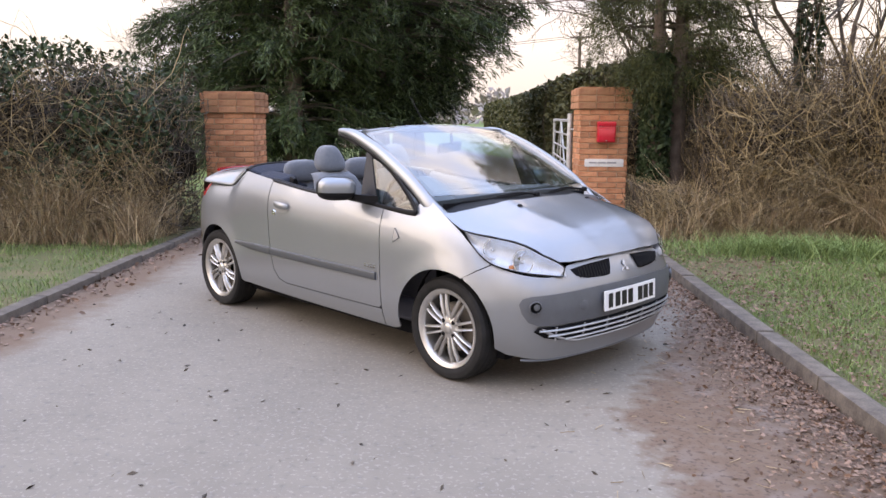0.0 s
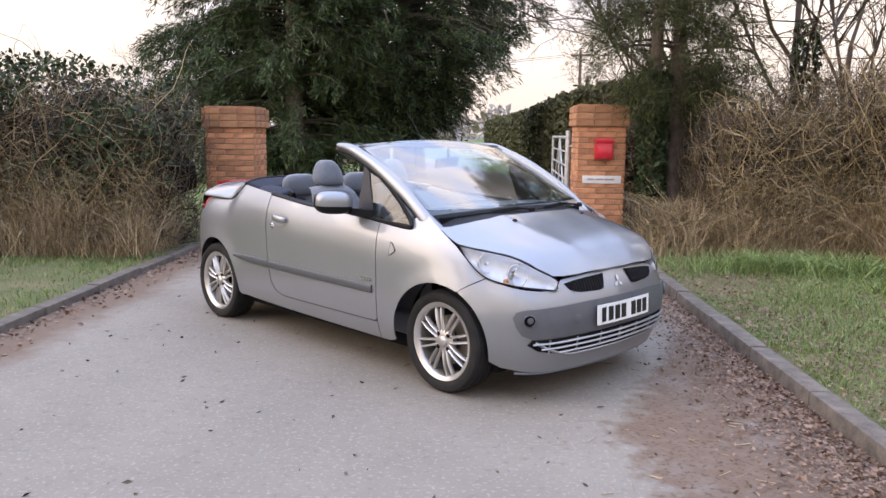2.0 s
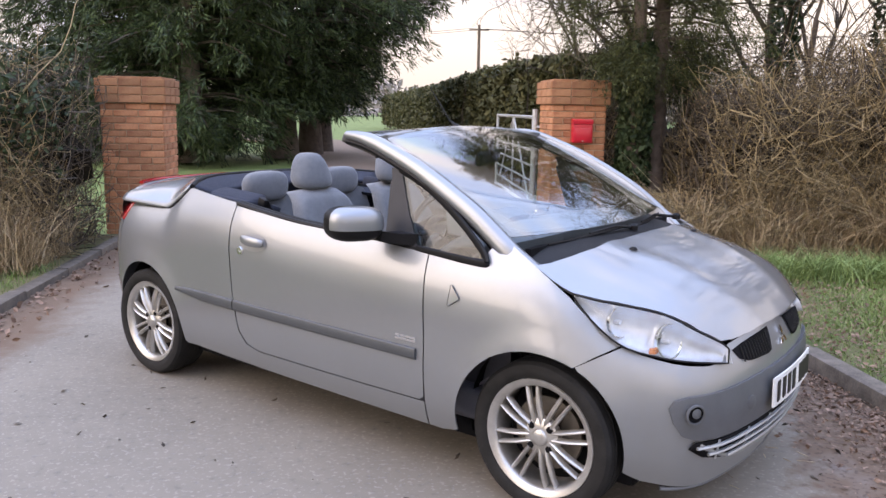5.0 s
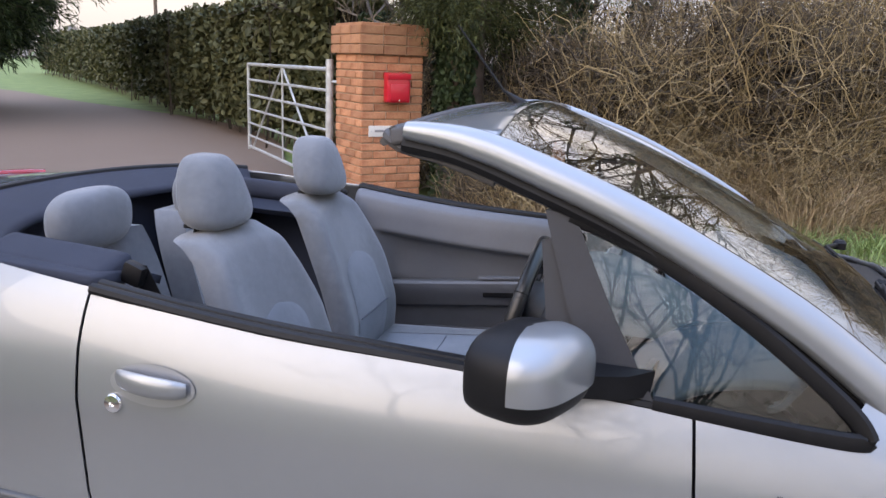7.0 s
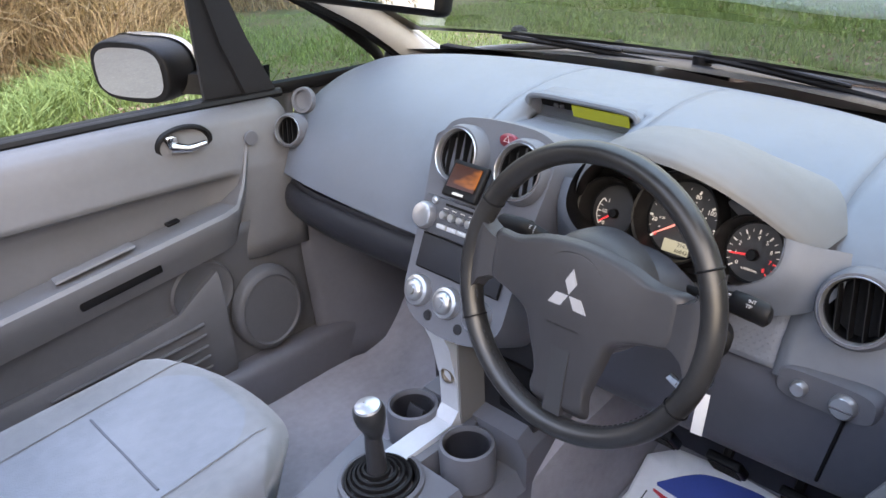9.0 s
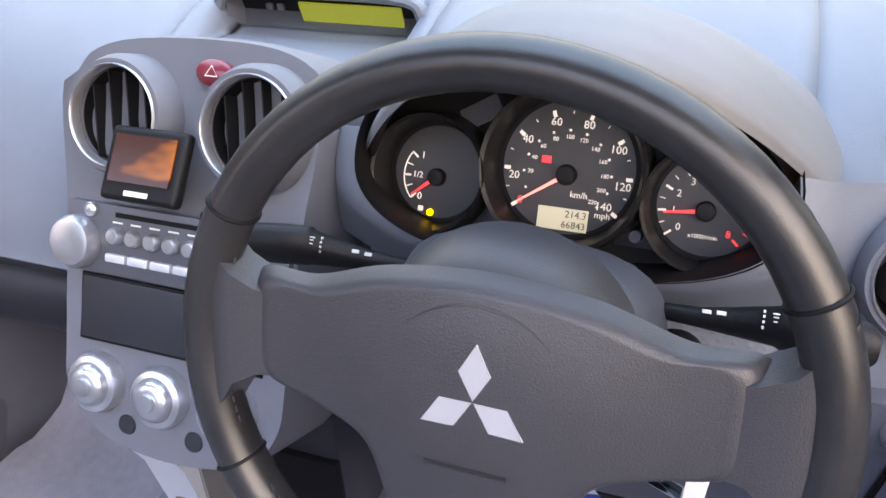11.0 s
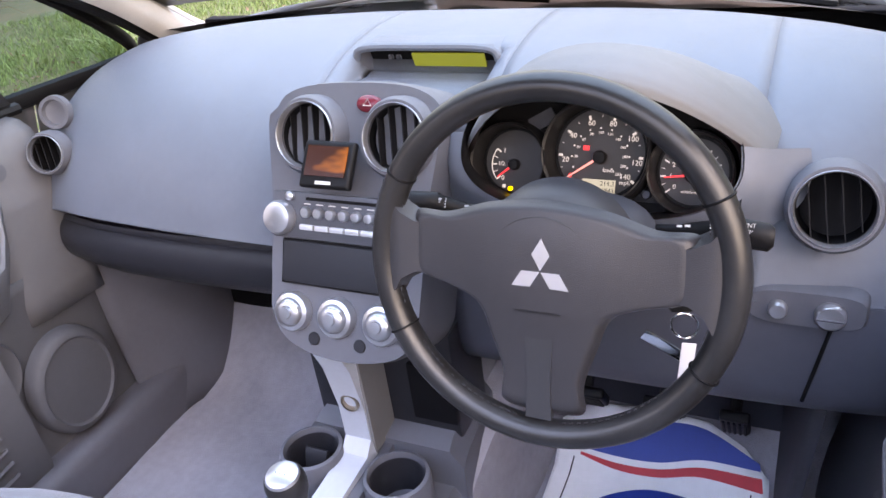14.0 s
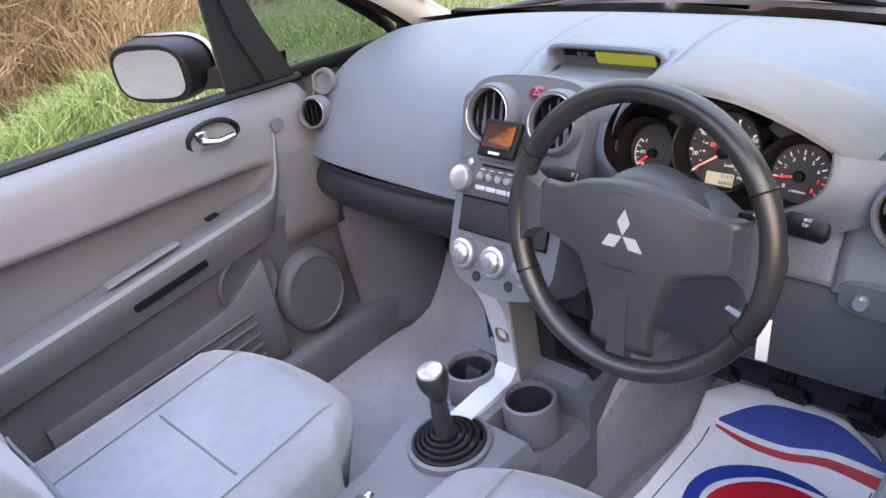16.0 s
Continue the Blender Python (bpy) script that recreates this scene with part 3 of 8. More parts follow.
def verge_grass(name, label, n0, n1, s0, s1, k, z):
    P = np.stack([rng.uniform(n0, n1, k), rng.uniform(s0, s1, k), np.full(k, z)], 1)
    keep = np.array([noise.noise(Vector((p[0] * 1.3, p[1] * 1.3, 5.0))) + noise.noise(Vector((p[0] * 5, p[1] * 5, 1.0))) * 0.5 > -0.50 + 0.16 * rng.normal() for p in P])
    P = P[keep]
    h = np.array([0.032 + 0.045 * max(0, 0.4 + noise.noise(Vector((p[0], p[1], 9.0)))) for p in P]) * rng.uniform(0.5, 1.5, len(P))
    ob = blades(name, P, h, 0.0034, 1.0, M_GRASS)
    tagged(placed(ob), label, "grass", kind="stuff")


verge_grass("verge_grass", "patchy green grass on the verge", 2.5, 7.0, -5.5, 3.4, 115000, 0.075)
verge_grass("verge_grass", "green grass on the verge below the hedge", -7.5, -2.96, -5.0, 3.2, 40000, 0.036)
for (n, s, k, r) in ((3.5, 2.3, 1500, 0.55), (4.3, 2.2, 1300, 0.6), (5.4, 1.9, 400, 0.6), (4.9, 0.2, 200, 0.14), (4.3, 1.2, 160, 0.2)):
    P = np.stack([n + rng.normal(0, r * 0.6, k), s + rng.normal(0, r * 0.28, k), np.full(k, 0.07)], 1)
    ob = blades("grass_tuft", P, rng.uniform(0.10, 0.30, k), 0.0046, 1.8, M_GRASS)
    tagged(placed(ob), "lush green grass tuft at the foot of the thicket", "grass", kind="stuff")

k = 34000
n_ = np.where(rng.uniform(0, 1, k) < 0.5, KR - abs(rng.normal(0, 0.27, k)), KR + 0.12 + abs(rng.normal(0, 1.3, k)))
P = np.stack([n_, rng.uniform(-6, 4.8, k), np.where(n_ > KR, 0.11, 0.012) + rng.uniform(0, 0.012, k)], 1)
tagged(placed(flakes("leaf_litter", P, rng.uniform(0.007, 0.024, k), M_LITTER, flat=True)), "dry brown leaves fallen along the kerb", "leaf litter", kind="stuff")
k = 900
P = np.stack([KL + abs(rng.normal(0, 0.16, k)), rng.uniform(-6, 5, k), 0.008 + rng.uniform(0, 0.01, k)], 1)
tagged(placed(flakes("leaf_litter", P, np.full(k, 0.03), M_LITTER, flat=True)), "dry brown leaves fallen along the kerb", "leaf litter", kind="stuff")
k = 420
P = np.stack([rng.uniform(-2.6, 2.2, k), rng.uniform(-6, 4, k), np.full(k, 0.006)], 1)
tagged(placed(flakes("drive_debris", P, rng.uniform(0.006, 0.02, k), M_TWIG_DARK, flat=True, aspect=2.5)), "small leaves and bits lying on the drive", "debris", kind="stuff")
k = 160
P = np.stack([rng.uniform(0.9, 2.3, k), rng.uniform(-5.5, 3, k), np.full(k, 0.008)], 1)
d = rng.uniform(0, 6.28, k)
A = np.stack([P + np.stack([np.cos(d), np.sin(d), np.zeros(k)], 1) * (rng.uniform(0.02, 0.09, k) * q)[:, None] + rng.normal(0, 0.002, (k, 3)) * (1, 1, 0) for q in (0, 0.5, 1)], 1)
tagged(placed(rods("fallen_twigs", A, rng.uniform(0.0015, 0.003, k), 0.6, M_STRAW)), "small dry twigs fallen on the soil", "twigs", kind="stuff")


def gate_pillar(label, n0, n1, s0, top, cap_h):
    t = thing("gate_pillar", label, "pillar", group="brick gate pillars", at=DRIVE)
    w, mid = n1 - n0, ((n0 + n1) / 2, s0 + (n1 - n0) / 2)
    part("mortar_core", box(w - 0.016, w - 0.016, top + 0.1, pose(mid[0], mid[1], (top - 0.1) / 2)), M_MORTAR, t)
    nb = 3
    L = (w - 0.0) / (nb - 0.5 + 0.0)
    full, half = L - 0.011, L / 2 - 0.011
    mesh = {}

    def brick(size, material, m, nm="brick"):
        key = (round(size[0], 3), round(size[1], 3), round(size[2], 3), material.name)
        if key not in mesh:
            o = part(nm, box(*size, w=0.005, seg=1), material, t, smooth=False)
            mesh[key] = o.data
        else:
            o = new(nm, mesh[key])
            o.parent = t
        o.matrix_local = m
    ch = 0.075
    for c in range(int(top / ch)):
        for side in range(4):
            x = -w / 2
            row = [full] * 2 + [half] if (c + side) % 2 else [half] + [full] * 2
            for ln in row:
                m = pose(mid[0], mid[1], 0.0375 + c * ch, 0, 0, 90 * side) @ pose(x + ln / 2 + 0.0055 + rng.normal(0, 0.001), -w / 2 + 0.045 + rng.normal(0, 0.0012), 0)
                brick((ln, 0.1, ch - 0.011), M_BRICK, m)
                x += ln + 0.011
    z = int(top / ch) * ch
    W = w + 0.075
    part("cap_core", box(W - 0.02, W - 0.02, cap_h - 0.01, pose(mid[0], mid[1], z + cap_h / 2)), M_MORTAR, t)
    courses = max(1, round(cap_h / 0.1))
    for c in range(courses):
        hh = cap_h / courses
        for side in range(4):
            x, cnt = -W / 2, 3
            ln = W / cnt - 0.009
            for i in range(cnt):
                m = pose(mid[0], mid[1], z + hh * (c + 0.5), 0, 0, 90 * side) @ pose(x + ln / 2 + 0.0045, -W / 2 + 0.045 + rng.normal(0, 0.0015), 0)
                brick((ln, 0.1, hh - 0.009), M_CAPBRICK, m, "cap_brick")
                x += ln + 0.009
    part("cap_top", box(W - 0.06, W - 0.06, 0.03, pose(mid[0], mid[1], z + cap_h + 0.005), w=0.01), M_CAPBRICK, t)
    return t


PR = (1.97, 2.61, 5.0)
gate_pillar("orange-red brick gate pillar with a projecting brick cap", PR[0], PR[1], PR[2], 1.63, 0.27)
gate_pillar("weathered red brick gate pillar with a projecting cap", -3.12, -2.45, 5.1, 1.50, 0.27)

# letter box and sign on the pillar
t = thing("letter_box", "bright red metal letter box on the pillar", "letter box", at=DRIVE)
part("body", box(0.24, 0.10, 0.25, pose(2.31, 4.945, 1.265), w=0.018, seg=3), M_BOX, t)
part("flap", box(0.245, 0.115, 0.06, pose(2.31, 4.94, 1.385, 6), w=0.012), M_BOX, t)
part("door", box(0.19, 0.012, 0.15, pose(2.31, 4.892, 1.235), w=0.005), M_BOX, t)
part("lock", lathe([(0, 0.004), (0.008, 0.003), (0.009, 0)], 14, pose(2.31, 4.887, 1.16, 90)), M_CHROME, t)
t = thing("name_sign", "white name sign fixed to the pillar", "sign", at=DRIVE)
part("board", box(0.52, 0.014, 0.105, pose(2.305, 4.992, 0.865), w=0.004), M_SIGN, t)
for i, (x, w) in enumerate(((-0.15, 0.1), (-0.03, 0.11), (0.1, 0.13))):
    part("letter_bar", box(w, 0.003, 0.022, pose(2.305 + x, 4.984, 0.868)), mat("sign_bar", (0.25, 0.24, 0.24), 0.6), t)
for x in (-0.235, 0.235):
    part("screw", lathe([(0, 0.003), (0.006, 0.002), (0.007, 0)], 10, pose(2.305 + x, 4.984, 0.865, 90)), M_GALV, t)


def field_gate(h, e, z0, z1):
    """A galvanised field gate from its hinge h to its free end e."""
    t = thing("field_gate", "galvanised steel field gate standing open", "gate")
    a, c = D(*h), D(*e)
    for i in range(7):
        z = z0 + (z1 - z0) * (i / 6) ** 1.12
        part("rail", sweep([a + Vector((0, 0, z)), c + Vector((0, 0, z))], 0.021 if i in (0, 6) else 0.015, 8), M_GALV, t)
    for q in (0.0, 1.0):
        p = a.lerp(c, q)
        part("upright", sweep([p + Vector((0, 0, z0 - 0.04)), p + Vector((0, 0, z1 + 0.02))], 0.024, 8), M_GALV, t)
    for q0, q1 in ((0.06, 0.5), (0.94, 0.5)):
        part("brace", sweep([a.lerp(c, q0) + Vector((0, 0, z0)), a.lerp(c, q1) + Vector((0, 0, z1))], 0.014, 8), M_GALV, t)
    part("upright", sweep([a.lerp(c, 0.5) + Vector((0, 0, z0)), a.lerp(c, 0.5) + Vector((0, 0, z1))], 0.014, 8), M_GALV, t)
    for z in (z0 + 0.15, z1 - 0.12):
        part("hinge", sweep([a + Vector((0, 0, z)), D(h[0] + 0.06, h[1] - 0.12, z)], 0.014, 8), M_GALV, t)
    b = sweep([D(h[0], h[1], 0), D(h[0], h[1], z1 + 0.1)], 0.04, 10)
    part("hanging_post", b, M_GALV, t)


field_gate((1.93, 5.72), (2.1, 9.3), 0.28, 1.42)


# ---- trees ----
def conifer(label, n, s, h, r, low, k, spray=0.2, tr=0.22, lean=0.0, fine=1.0, material=None, wide=((0, 0.7), (0.1, 1.0), (0.5, 0.8), (1, 0.03))):
    """A conifer: a tapered trunk, limbs that droop, and on them clumps of drooping sprays. wide: (share of height, share of r) pairs."""
    t = thing("conifer_tree", label, "tree", group="conifers by the drive", at=DRIVE)
    path = [(n + lean * q * q, s, h * q) for q in np.linspace(0, 1, 9)]
    part("trunk", sweep(path, [tr * (1.25 - q * 0.3 if q < 0.1 else 1 - 0.93 * q) for q in np.linspace(0, 1, 9)], 12), M_BARK, t)
    m = max(60, int(k / 75))
    q = rng.uniform(0, 1, m) ** 1.35
    zz = low + (h - low) * q
    az = rng.uniform(0, 2 * np.pi, m)
    ln = r * np.interp(q, [w[0] for w in wide], [w[1] for w in wide]) * rng.uniform(0.72, 1.08, m)
    st = np.stack([np.full(m, n), np.full(m, s), zz], 1)
    dr = np.stack([np.cos(az), np.sin(az), np.zeros(m)], 1)
    A = np.stack([st + dr * (ln * f)[:, None] + np.array([0, 0, 1]) * (ln * (0.30 * f - 0.40 * f * f))[:, None] for f in np.linspace(0, 1, 6)], 1)
    rods("limb_tangle", A, 0.012 + 0.012 * ln, 0.3, M_TWIG_DARK, t)
    # clumps along the limbs; each holds a fan of fronds that hang outwards
    c = max(20, k // 9)
    pick = rng.integers(0, m, c)
    f = rng.uniform(0.06, 1.0, c) ** 0.5
    C = st[pick] + dr[pick] * (ln[pick] * f)[:, None]
    C[:, 2] += ln[pick] * (0.30 * f - 0.40 * f * f)
    C += rng.normal(0, 1, (c, 3)) * (0.06 + 0.10 * ln[pick] / r)[:, None]
    aim = dr[pick] + rng.normal(0, 0.45, (c, 3))
    aim[:, 2] -= 0.35
    aim /= np.linalg.norm(aim, axis=1)[:, None]
    size = spray * rng.uniform(0.6, 1.4, c)
    V = []
    for j in range(int(54 / fine)):
        along = rng.uniform(0, 2.6, c)[:, None]
        d = aim * 0.8 + rng.normal(0, 0.5, (c, 3))
        d[:, 2] -= 0.35
        d /= np.linalg.norm(d, axis=1)[:, None]
        sd = np.cross(d, rng.normal(0, 1, (c, 3)))
        sd /= np.linalg.norm(sd, axis=1)[:, None] + 1e-9
        L = (fine * size * rng.uniform(0.5, 1.2, c))[:, None]
        P = C + aim * along * size[:, None] + rng.normal(0, 0.3, (c, 3)) * size[:, None]
        P[:, 2] -= along[:, 0] ** 2 * 0.10 * size
        V.append(np.stack([P, P + d * L * 0.45 + sd * L * 0.07, P + d * L * 1.1, P + d * L * 0.45 - sd * L * 0.07], 1))
    V = np.stack(V, 1).reshape(-1, 3)
    i = np.arange(len(V) // 4)[:, None] * 4
    tagged(raw("crown", V, (i + np.array([[0, 1, 2, 3]])).tolist(), material or M_CONIFER, t), kind="stuff")
    return t


SPREADING = ((0, 0.34), (0.07, 0.42), (0.13, 0.64), (0.26, 0.98), (0.38, 1.1), (0.6, 0.9), (1, 0.03))
conifer("large dark green conifer with drooping sprays", -2.5, 20.0, 14, 5.2, 1.7, 27000, tr=0.44, wide=SPREADING)
conifer("large dark green conifer with drooping sprays", -1.75, 22.0, 13, 4.4, 1.9, 16000, tr=0.34, wide=SPREADING)
conifer("large dark green conifer with low limbs", -6.3, 19.4, 13, 3.5, 0.6, 24000, tr=0.38)
conifer("large dark green conifer behind the hedge", -4.6, 17.6, 13, 3.0, 0.7, 18000, tr=0.3)
conifer("large dark green conifer in the row", -1.5, 24, 12, 3.6, 2.2, 8000, tr=0.36, wide=SPREADING)
conifer("half bare conifer with a dark bare trunk", 3.3, 5.2, 7.0, 1.2, 1.9, 8500, spray=0.15, tr=0.14, fine=0.38, material=M_CYPRESS, wide=((0, 0.35), (0.1, 0.75), (0.3, 1.0), (0.7, 0.9), (1, 0.1)))


def ivy(n, s, z1, k, r):
    a = rng.uniform(0, 6.283, k)
    rr = r * rng.uniform(0.8, 1.5, k)
    P = np.stack([n + np.cos(a) * rr, s + np.sin(a) * rr, z1 * rng.uniform(0, 1, k)], 1)
    ob = flakes("ivy", P, np.full(k, 0.06), M_IVY, droop=0.4)
    tagged(placed(ob), "dark ivy leaves climbing a tree trunk", "ivy", kind="stuff")


conifer("slender conifer with an ivy-clad trunk", 2.96, 5.0, 6.4, 0.85, 2.0, 4000, spray=0.15, tr=0.12, fine=0.38, material=M_CYPRESS, wide=((0, 0.3), (0.1, 0.7), (0.3, 1.0), (0.7, 0.9), (1, 0.1)))
ivy(2.96, 5.0, 2.3, 3600, 0.14)


def bare_tree(label, n, s, h, seed, ivyed=False, spread=0.5):
    """A leafless tree: forks upon forks, thinning outwards."""
    g = np.random.default_rng(seed)
    t = thing("bare_tree", label, "tree", group="bare trees behind the thicket", at=DRIVE)
    trunk, twigs, radii = [], [], []

    def grow(p, d, ln, r, level):
        pts = [p]
        for _ in range(4):
            d = (d + Vector(g.normal(0, 0.16, 3))).normalized()
            pts.append(pts[-1] + d * ln / 4)
        if level == 0:
            trunk.append((pts, r))
        else:
            twigs.append(pts)
            radii.append(r)
        if level < 4:
            for i in range(6 if level == 0 else 5 if level < 3 else 5):
                q = g.uniform(0.35, 1.0)
                at = pts[min(4, 1 + int(q * 3.99))]
                nd = (d + Vector(g.normal(0, spread, 3)) + Vector((0, 0, 0.12))).normalized()
                grow(at, nd, ln * g.uniform(0.5, 0.75), r * g.uniform(0.38, 0.6), level + 1)
    grow(Vector((n, s, 0)), Vector((g.normal(0, 0.06), g.normal(0, 0.06), 1)).normalized(), h * 0.5, 0.0095 * h ** 1.1, 0)
    pts, r = trunk[0]
    part("trunk", sweep(pts, [r * 1.2, r, r * 0.85, r * 0.75, r * 0.6], 10), M_BARK, t)
    rods("branch_tangle", np.array([[tuple(p) for p in q] for q in twigs]), np.maximum(np.array(radii), 0.0035), 0.5, M_TWIG_DARK, t)
    if ivyed:
        ivy(n, s, h * 0.45, 1500, 0.14)
    return t


for i, (n, s, h, iv) in enumerate(((4.6, 7.3, 6.0, False), (5.5, 6.4, 7.0, True), (6.6, 7.6, 6.0, False), (7.6, 5.8, 7.5, True), (8.8, 7.0, 6.5, False), (10.2, 5.4, 7.0, False), (12, 6.5, 7, False),
                                  (-9.5, 30, 7.5, False), (4.1, 9.6, 5.0, True), (6.0, 5.2, 6.5, False), (-6.5, -8.0, 7.5, False), (-9.0, -6.2, 8.0, False), (-8.6, -10.5, 8.5, False), (-5.0, -11.5, 8.0, False), (8.2, 8.2, 7.5, True), (3.9, 7.6, 6.0, True))):
    bare_tree("leafless tree with fine tangled branches" if not iv else "leafless tree with ivy on its trunk", n, s, h, 40 + i, iv)


def clipped_hedge(label, line, h, w, k):
    """A clipped hedge along a line: stems below, a wall of small leaves."""
    t = thing("clipped_hedge", label, "hedge", at=DRIVE)
    L = spline([(a, b, 0) for a, b in line], 12)
    idx = rng.integers(0, len(L) - 1, k)
    A = np.array([tuple(p) for p in L])
    u = rng.uniform(0, 1, k)[:, None]
    P = A[idx] * (1 - u) + A[idx + 1] * u
    tg = A[idx + 1] - A[idx]
    nrm = np.stack([-tg[:, 1], tg[:, 0], np.zeros(k)], 1)
    nrm /= np.linalg.norm(nrm, axis=1)[:, None]
    a = rng.uniform(0, 1, k)
    top = a < 0.25
    bul = np.array([noise.noise(Vector((p[0] * 0.8, p[1] * 0.8, 0))) for p in P]) * 0.22
    z = np.where(top, h + bul + rng.normal(0, 0.07, k), 0.25 + (h - 0.25) * rng.uniform(0, 1, k) ** 0.8)
    off = np.where(top, rng.uniform(-0.5, 0.5, k) * w, np.where(rng.uniform(0, 1, k) < 0.75, 0.5, -0.5) * w + rng.normal(0, 0.09, k) + bul)
    P = P + nrm * off[:, None]
    P[:, 2] = z
    flakes("leaves", P, np.full(k, 0.11), M_HEDGE, t)
    m = 420
    idx = rng.integers(0, len(L) - 1, m)
    q = A[idx] + np.stack([rng.normal(0, 0.3, m), rng.normal(0, 0.3, m), np.zeros(m)], 1)
    S = np.stack([q + np.array([0, 0, hh]) + rng.normal(0, 0.06, (m, 3)) for hh in np.linspace(0, h * 1.04, 5)], 1)
    rods("stem_tangle", S, rng.uniform(0.008, 0.03, m), 0.3, M_TWIG_DARK, t)
    # dark inner block added behind the leaves, coloured as the shade between them
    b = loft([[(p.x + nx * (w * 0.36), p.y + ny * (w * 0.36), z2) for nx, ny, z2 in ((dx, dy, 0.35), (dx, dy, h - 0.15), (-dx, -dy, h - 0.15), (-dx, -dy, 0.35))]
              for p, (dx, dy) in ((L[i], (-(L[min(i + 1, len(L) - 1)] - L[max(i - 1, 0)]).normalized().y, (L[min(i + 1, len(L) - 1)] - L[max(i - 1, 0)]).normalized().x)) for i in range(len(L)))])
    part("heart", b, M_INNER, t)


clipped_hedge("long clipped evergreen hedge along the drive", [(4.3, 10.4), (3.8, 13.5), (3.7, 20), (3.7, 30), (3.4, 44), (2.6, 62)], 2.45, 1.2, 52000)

# far woods, poles and wires
k = 16000
a = rng.uniform(-1.2, 1.2, k)
dist = rng.uniform(150, 230, k)
hh = np.array([4.5 + 5 * noise.noise(Vector((q * 9, 0, 0))) + 2.5 * noise.noise(Vector((q * 40, 2, 0))) for q in a])
P = np.stack([np.sin(a) * dist, np.cos(a) * dist, rng.uniform(0, 1, k) * np.maximum(hh, 1.5)], 1)
tagged(placed(flakes("far_woods", P, rng.uniform(0.6, 1.5, k), M_FAR)), "hazy bare woods on the horizon", "woods", kind="stuff")
t = thing("utility_pole", "wooden utility pole with wires", "utility pole", at=DRIVE)
part("pole", sweep([(9.5, 60, 0), (9.5, 60, 8.2)], [0.16, 0.11], 10), M_BARK, t)
part("crossarm", box(1.6, 0.1, 0.1, pose(9.5, 60, 7.8), w=0.01), M_BARK, t)
for x in (-0.7, 0.7):
    part("wire", sweep([(9.5 + x + (40 * q), 60 - 20 * q, 7.9 - 4 * q * (1 - q)) for q in np.linspace(0, 1, 9)], 0.018, 5), M_BLACK, t)
    part("wire", sweep([(9.5 + x - 60 * q, 60 + 40 * q, 7.9 - 4 * q * (1 - q)) for q in np.linspace(0, 1, 9)], 0.018, 5), M_BLACK, t)
# ---- the car: x runs forward, the driver sits on the right (negative y) ----
car = thing("convertible_car", "silver two-door convertible with its roof down, parked across the drive", "car")
CS = [-2.55, -2.25, -1.95, -1.75, -1.5, -1.25, -0.96, -0.4, 0.3, 0.9, 1.25, 1.45, 1.62, 1.8, 2.0, 2.2, 2.4, 2.6]
CXS = curve(CS, [-1.84, -1.83, -1.77, -1.66, -1.48, -1.25, -0.96, -0.4, 0.3, 0.9, 1.25, 1.45, 1.60, 1.74, 1.835, 1.878, 1.900, 1.908])
CYS = curve(CS, [0, 0.3, 0.58, 0.73, 0.79, 0.815, 0.832, 0.852, 0.858, 0.858, 0.845, 0.814, 0.766, 0.695, 0.56, 0.37, 0.18, 0])
ZO = curve([-2.55, -1.7, -1.3, -1.1, -0.93, -0.46, 0, 0.3, 0.725, 1.0, 1.17, 1.35, 1.56, 1.7, 2.0, 2.6], [0.90, 0.88, 0.89, 0.90, 0.966, 1.01, 0.965, 0.953, 0.927, 0.91, 0.895, 0.82, 0.695, 0.67, 0.655, 0.67])
TUMBLE = curve([-0.9, -0.22, -0.1, -0.05, 0, 0.05, 0.1, 0.2], [0, 0, 0.012, 0.028, 0.05, 0.083, 0.115, 0.19])
TUCK = curve([0.1, 0.18, 0.23, 0.3, 0.4, 0.5, 1.2], [0.11, 0.065, 0.045, 0.022, 0.006, 0, 0])
AX, HUBZ, RARCH = 1.25, 0.292, 0.346


def skin(s, z, out=0.0, side=-1):
    """A point of the body's side: s runs like x along it and on round both ends; out: how far proud of it."""
    if s > 2.6:
        s, side = 5.2 - s, -side
    if s < -2.55:
        s, side = -5.1 - s, -side
    e = 0.004
    tx, ty = CXS(min(s + e, 2.6)) - CXS(max(s - e, -2.55)), CYS(min(s + e, 2.6)) - CYS(max(s - e, -2.55))
    if s > 2.595 or s < -2.545:
        tx = 0.0
    k = math.hypot(tx, ty)
    nx, ny = -ty / k, tx / k
    off = TUMBLE(z - ZO(s)) + TUCK(z) - out
    # the wheel arches swell a little
    for a in (-AX, AX):
        d = math.hypot(s - a, z - HUBZ)
        off -= 0.012 * math.exp(-((d - RARCH) / 0.05) ** 2)
    x, y = CXS(s) - nx * off, CYS(s) - ny * off
    return Vector((x, side * max(y, 0.0) if abs(s) < 2.5 else side * y, z))


def panel(name, outline, material=None, parent=None, label="", out=0.0, step=0.035, thick=0.004, both=True):
    """A body panel on the right side, and its twin on the left."""
    obs = []
    for sd in ((-1, 1) if both else (-1,)):
        b = plate(outline, lambda s, z: skin(s, z, out, sd), step)
        inward = Vector((0, sd, 0))
        if sum((f.normal.dot(Vector((f.calc_center_median().x * 0.15, f.calc_center_median().y, 0))) * f.calc_area()) for f in b.faces) < 0:
            bmesh.ops.reverse_faces(b, faces=b.faces)
        thicken(b, thick)
        obs.append(part(name, b, material or M_PAINT, parent[sd] if isinstance(parent, dict) else parent or car, label, angle=50))
    return obs


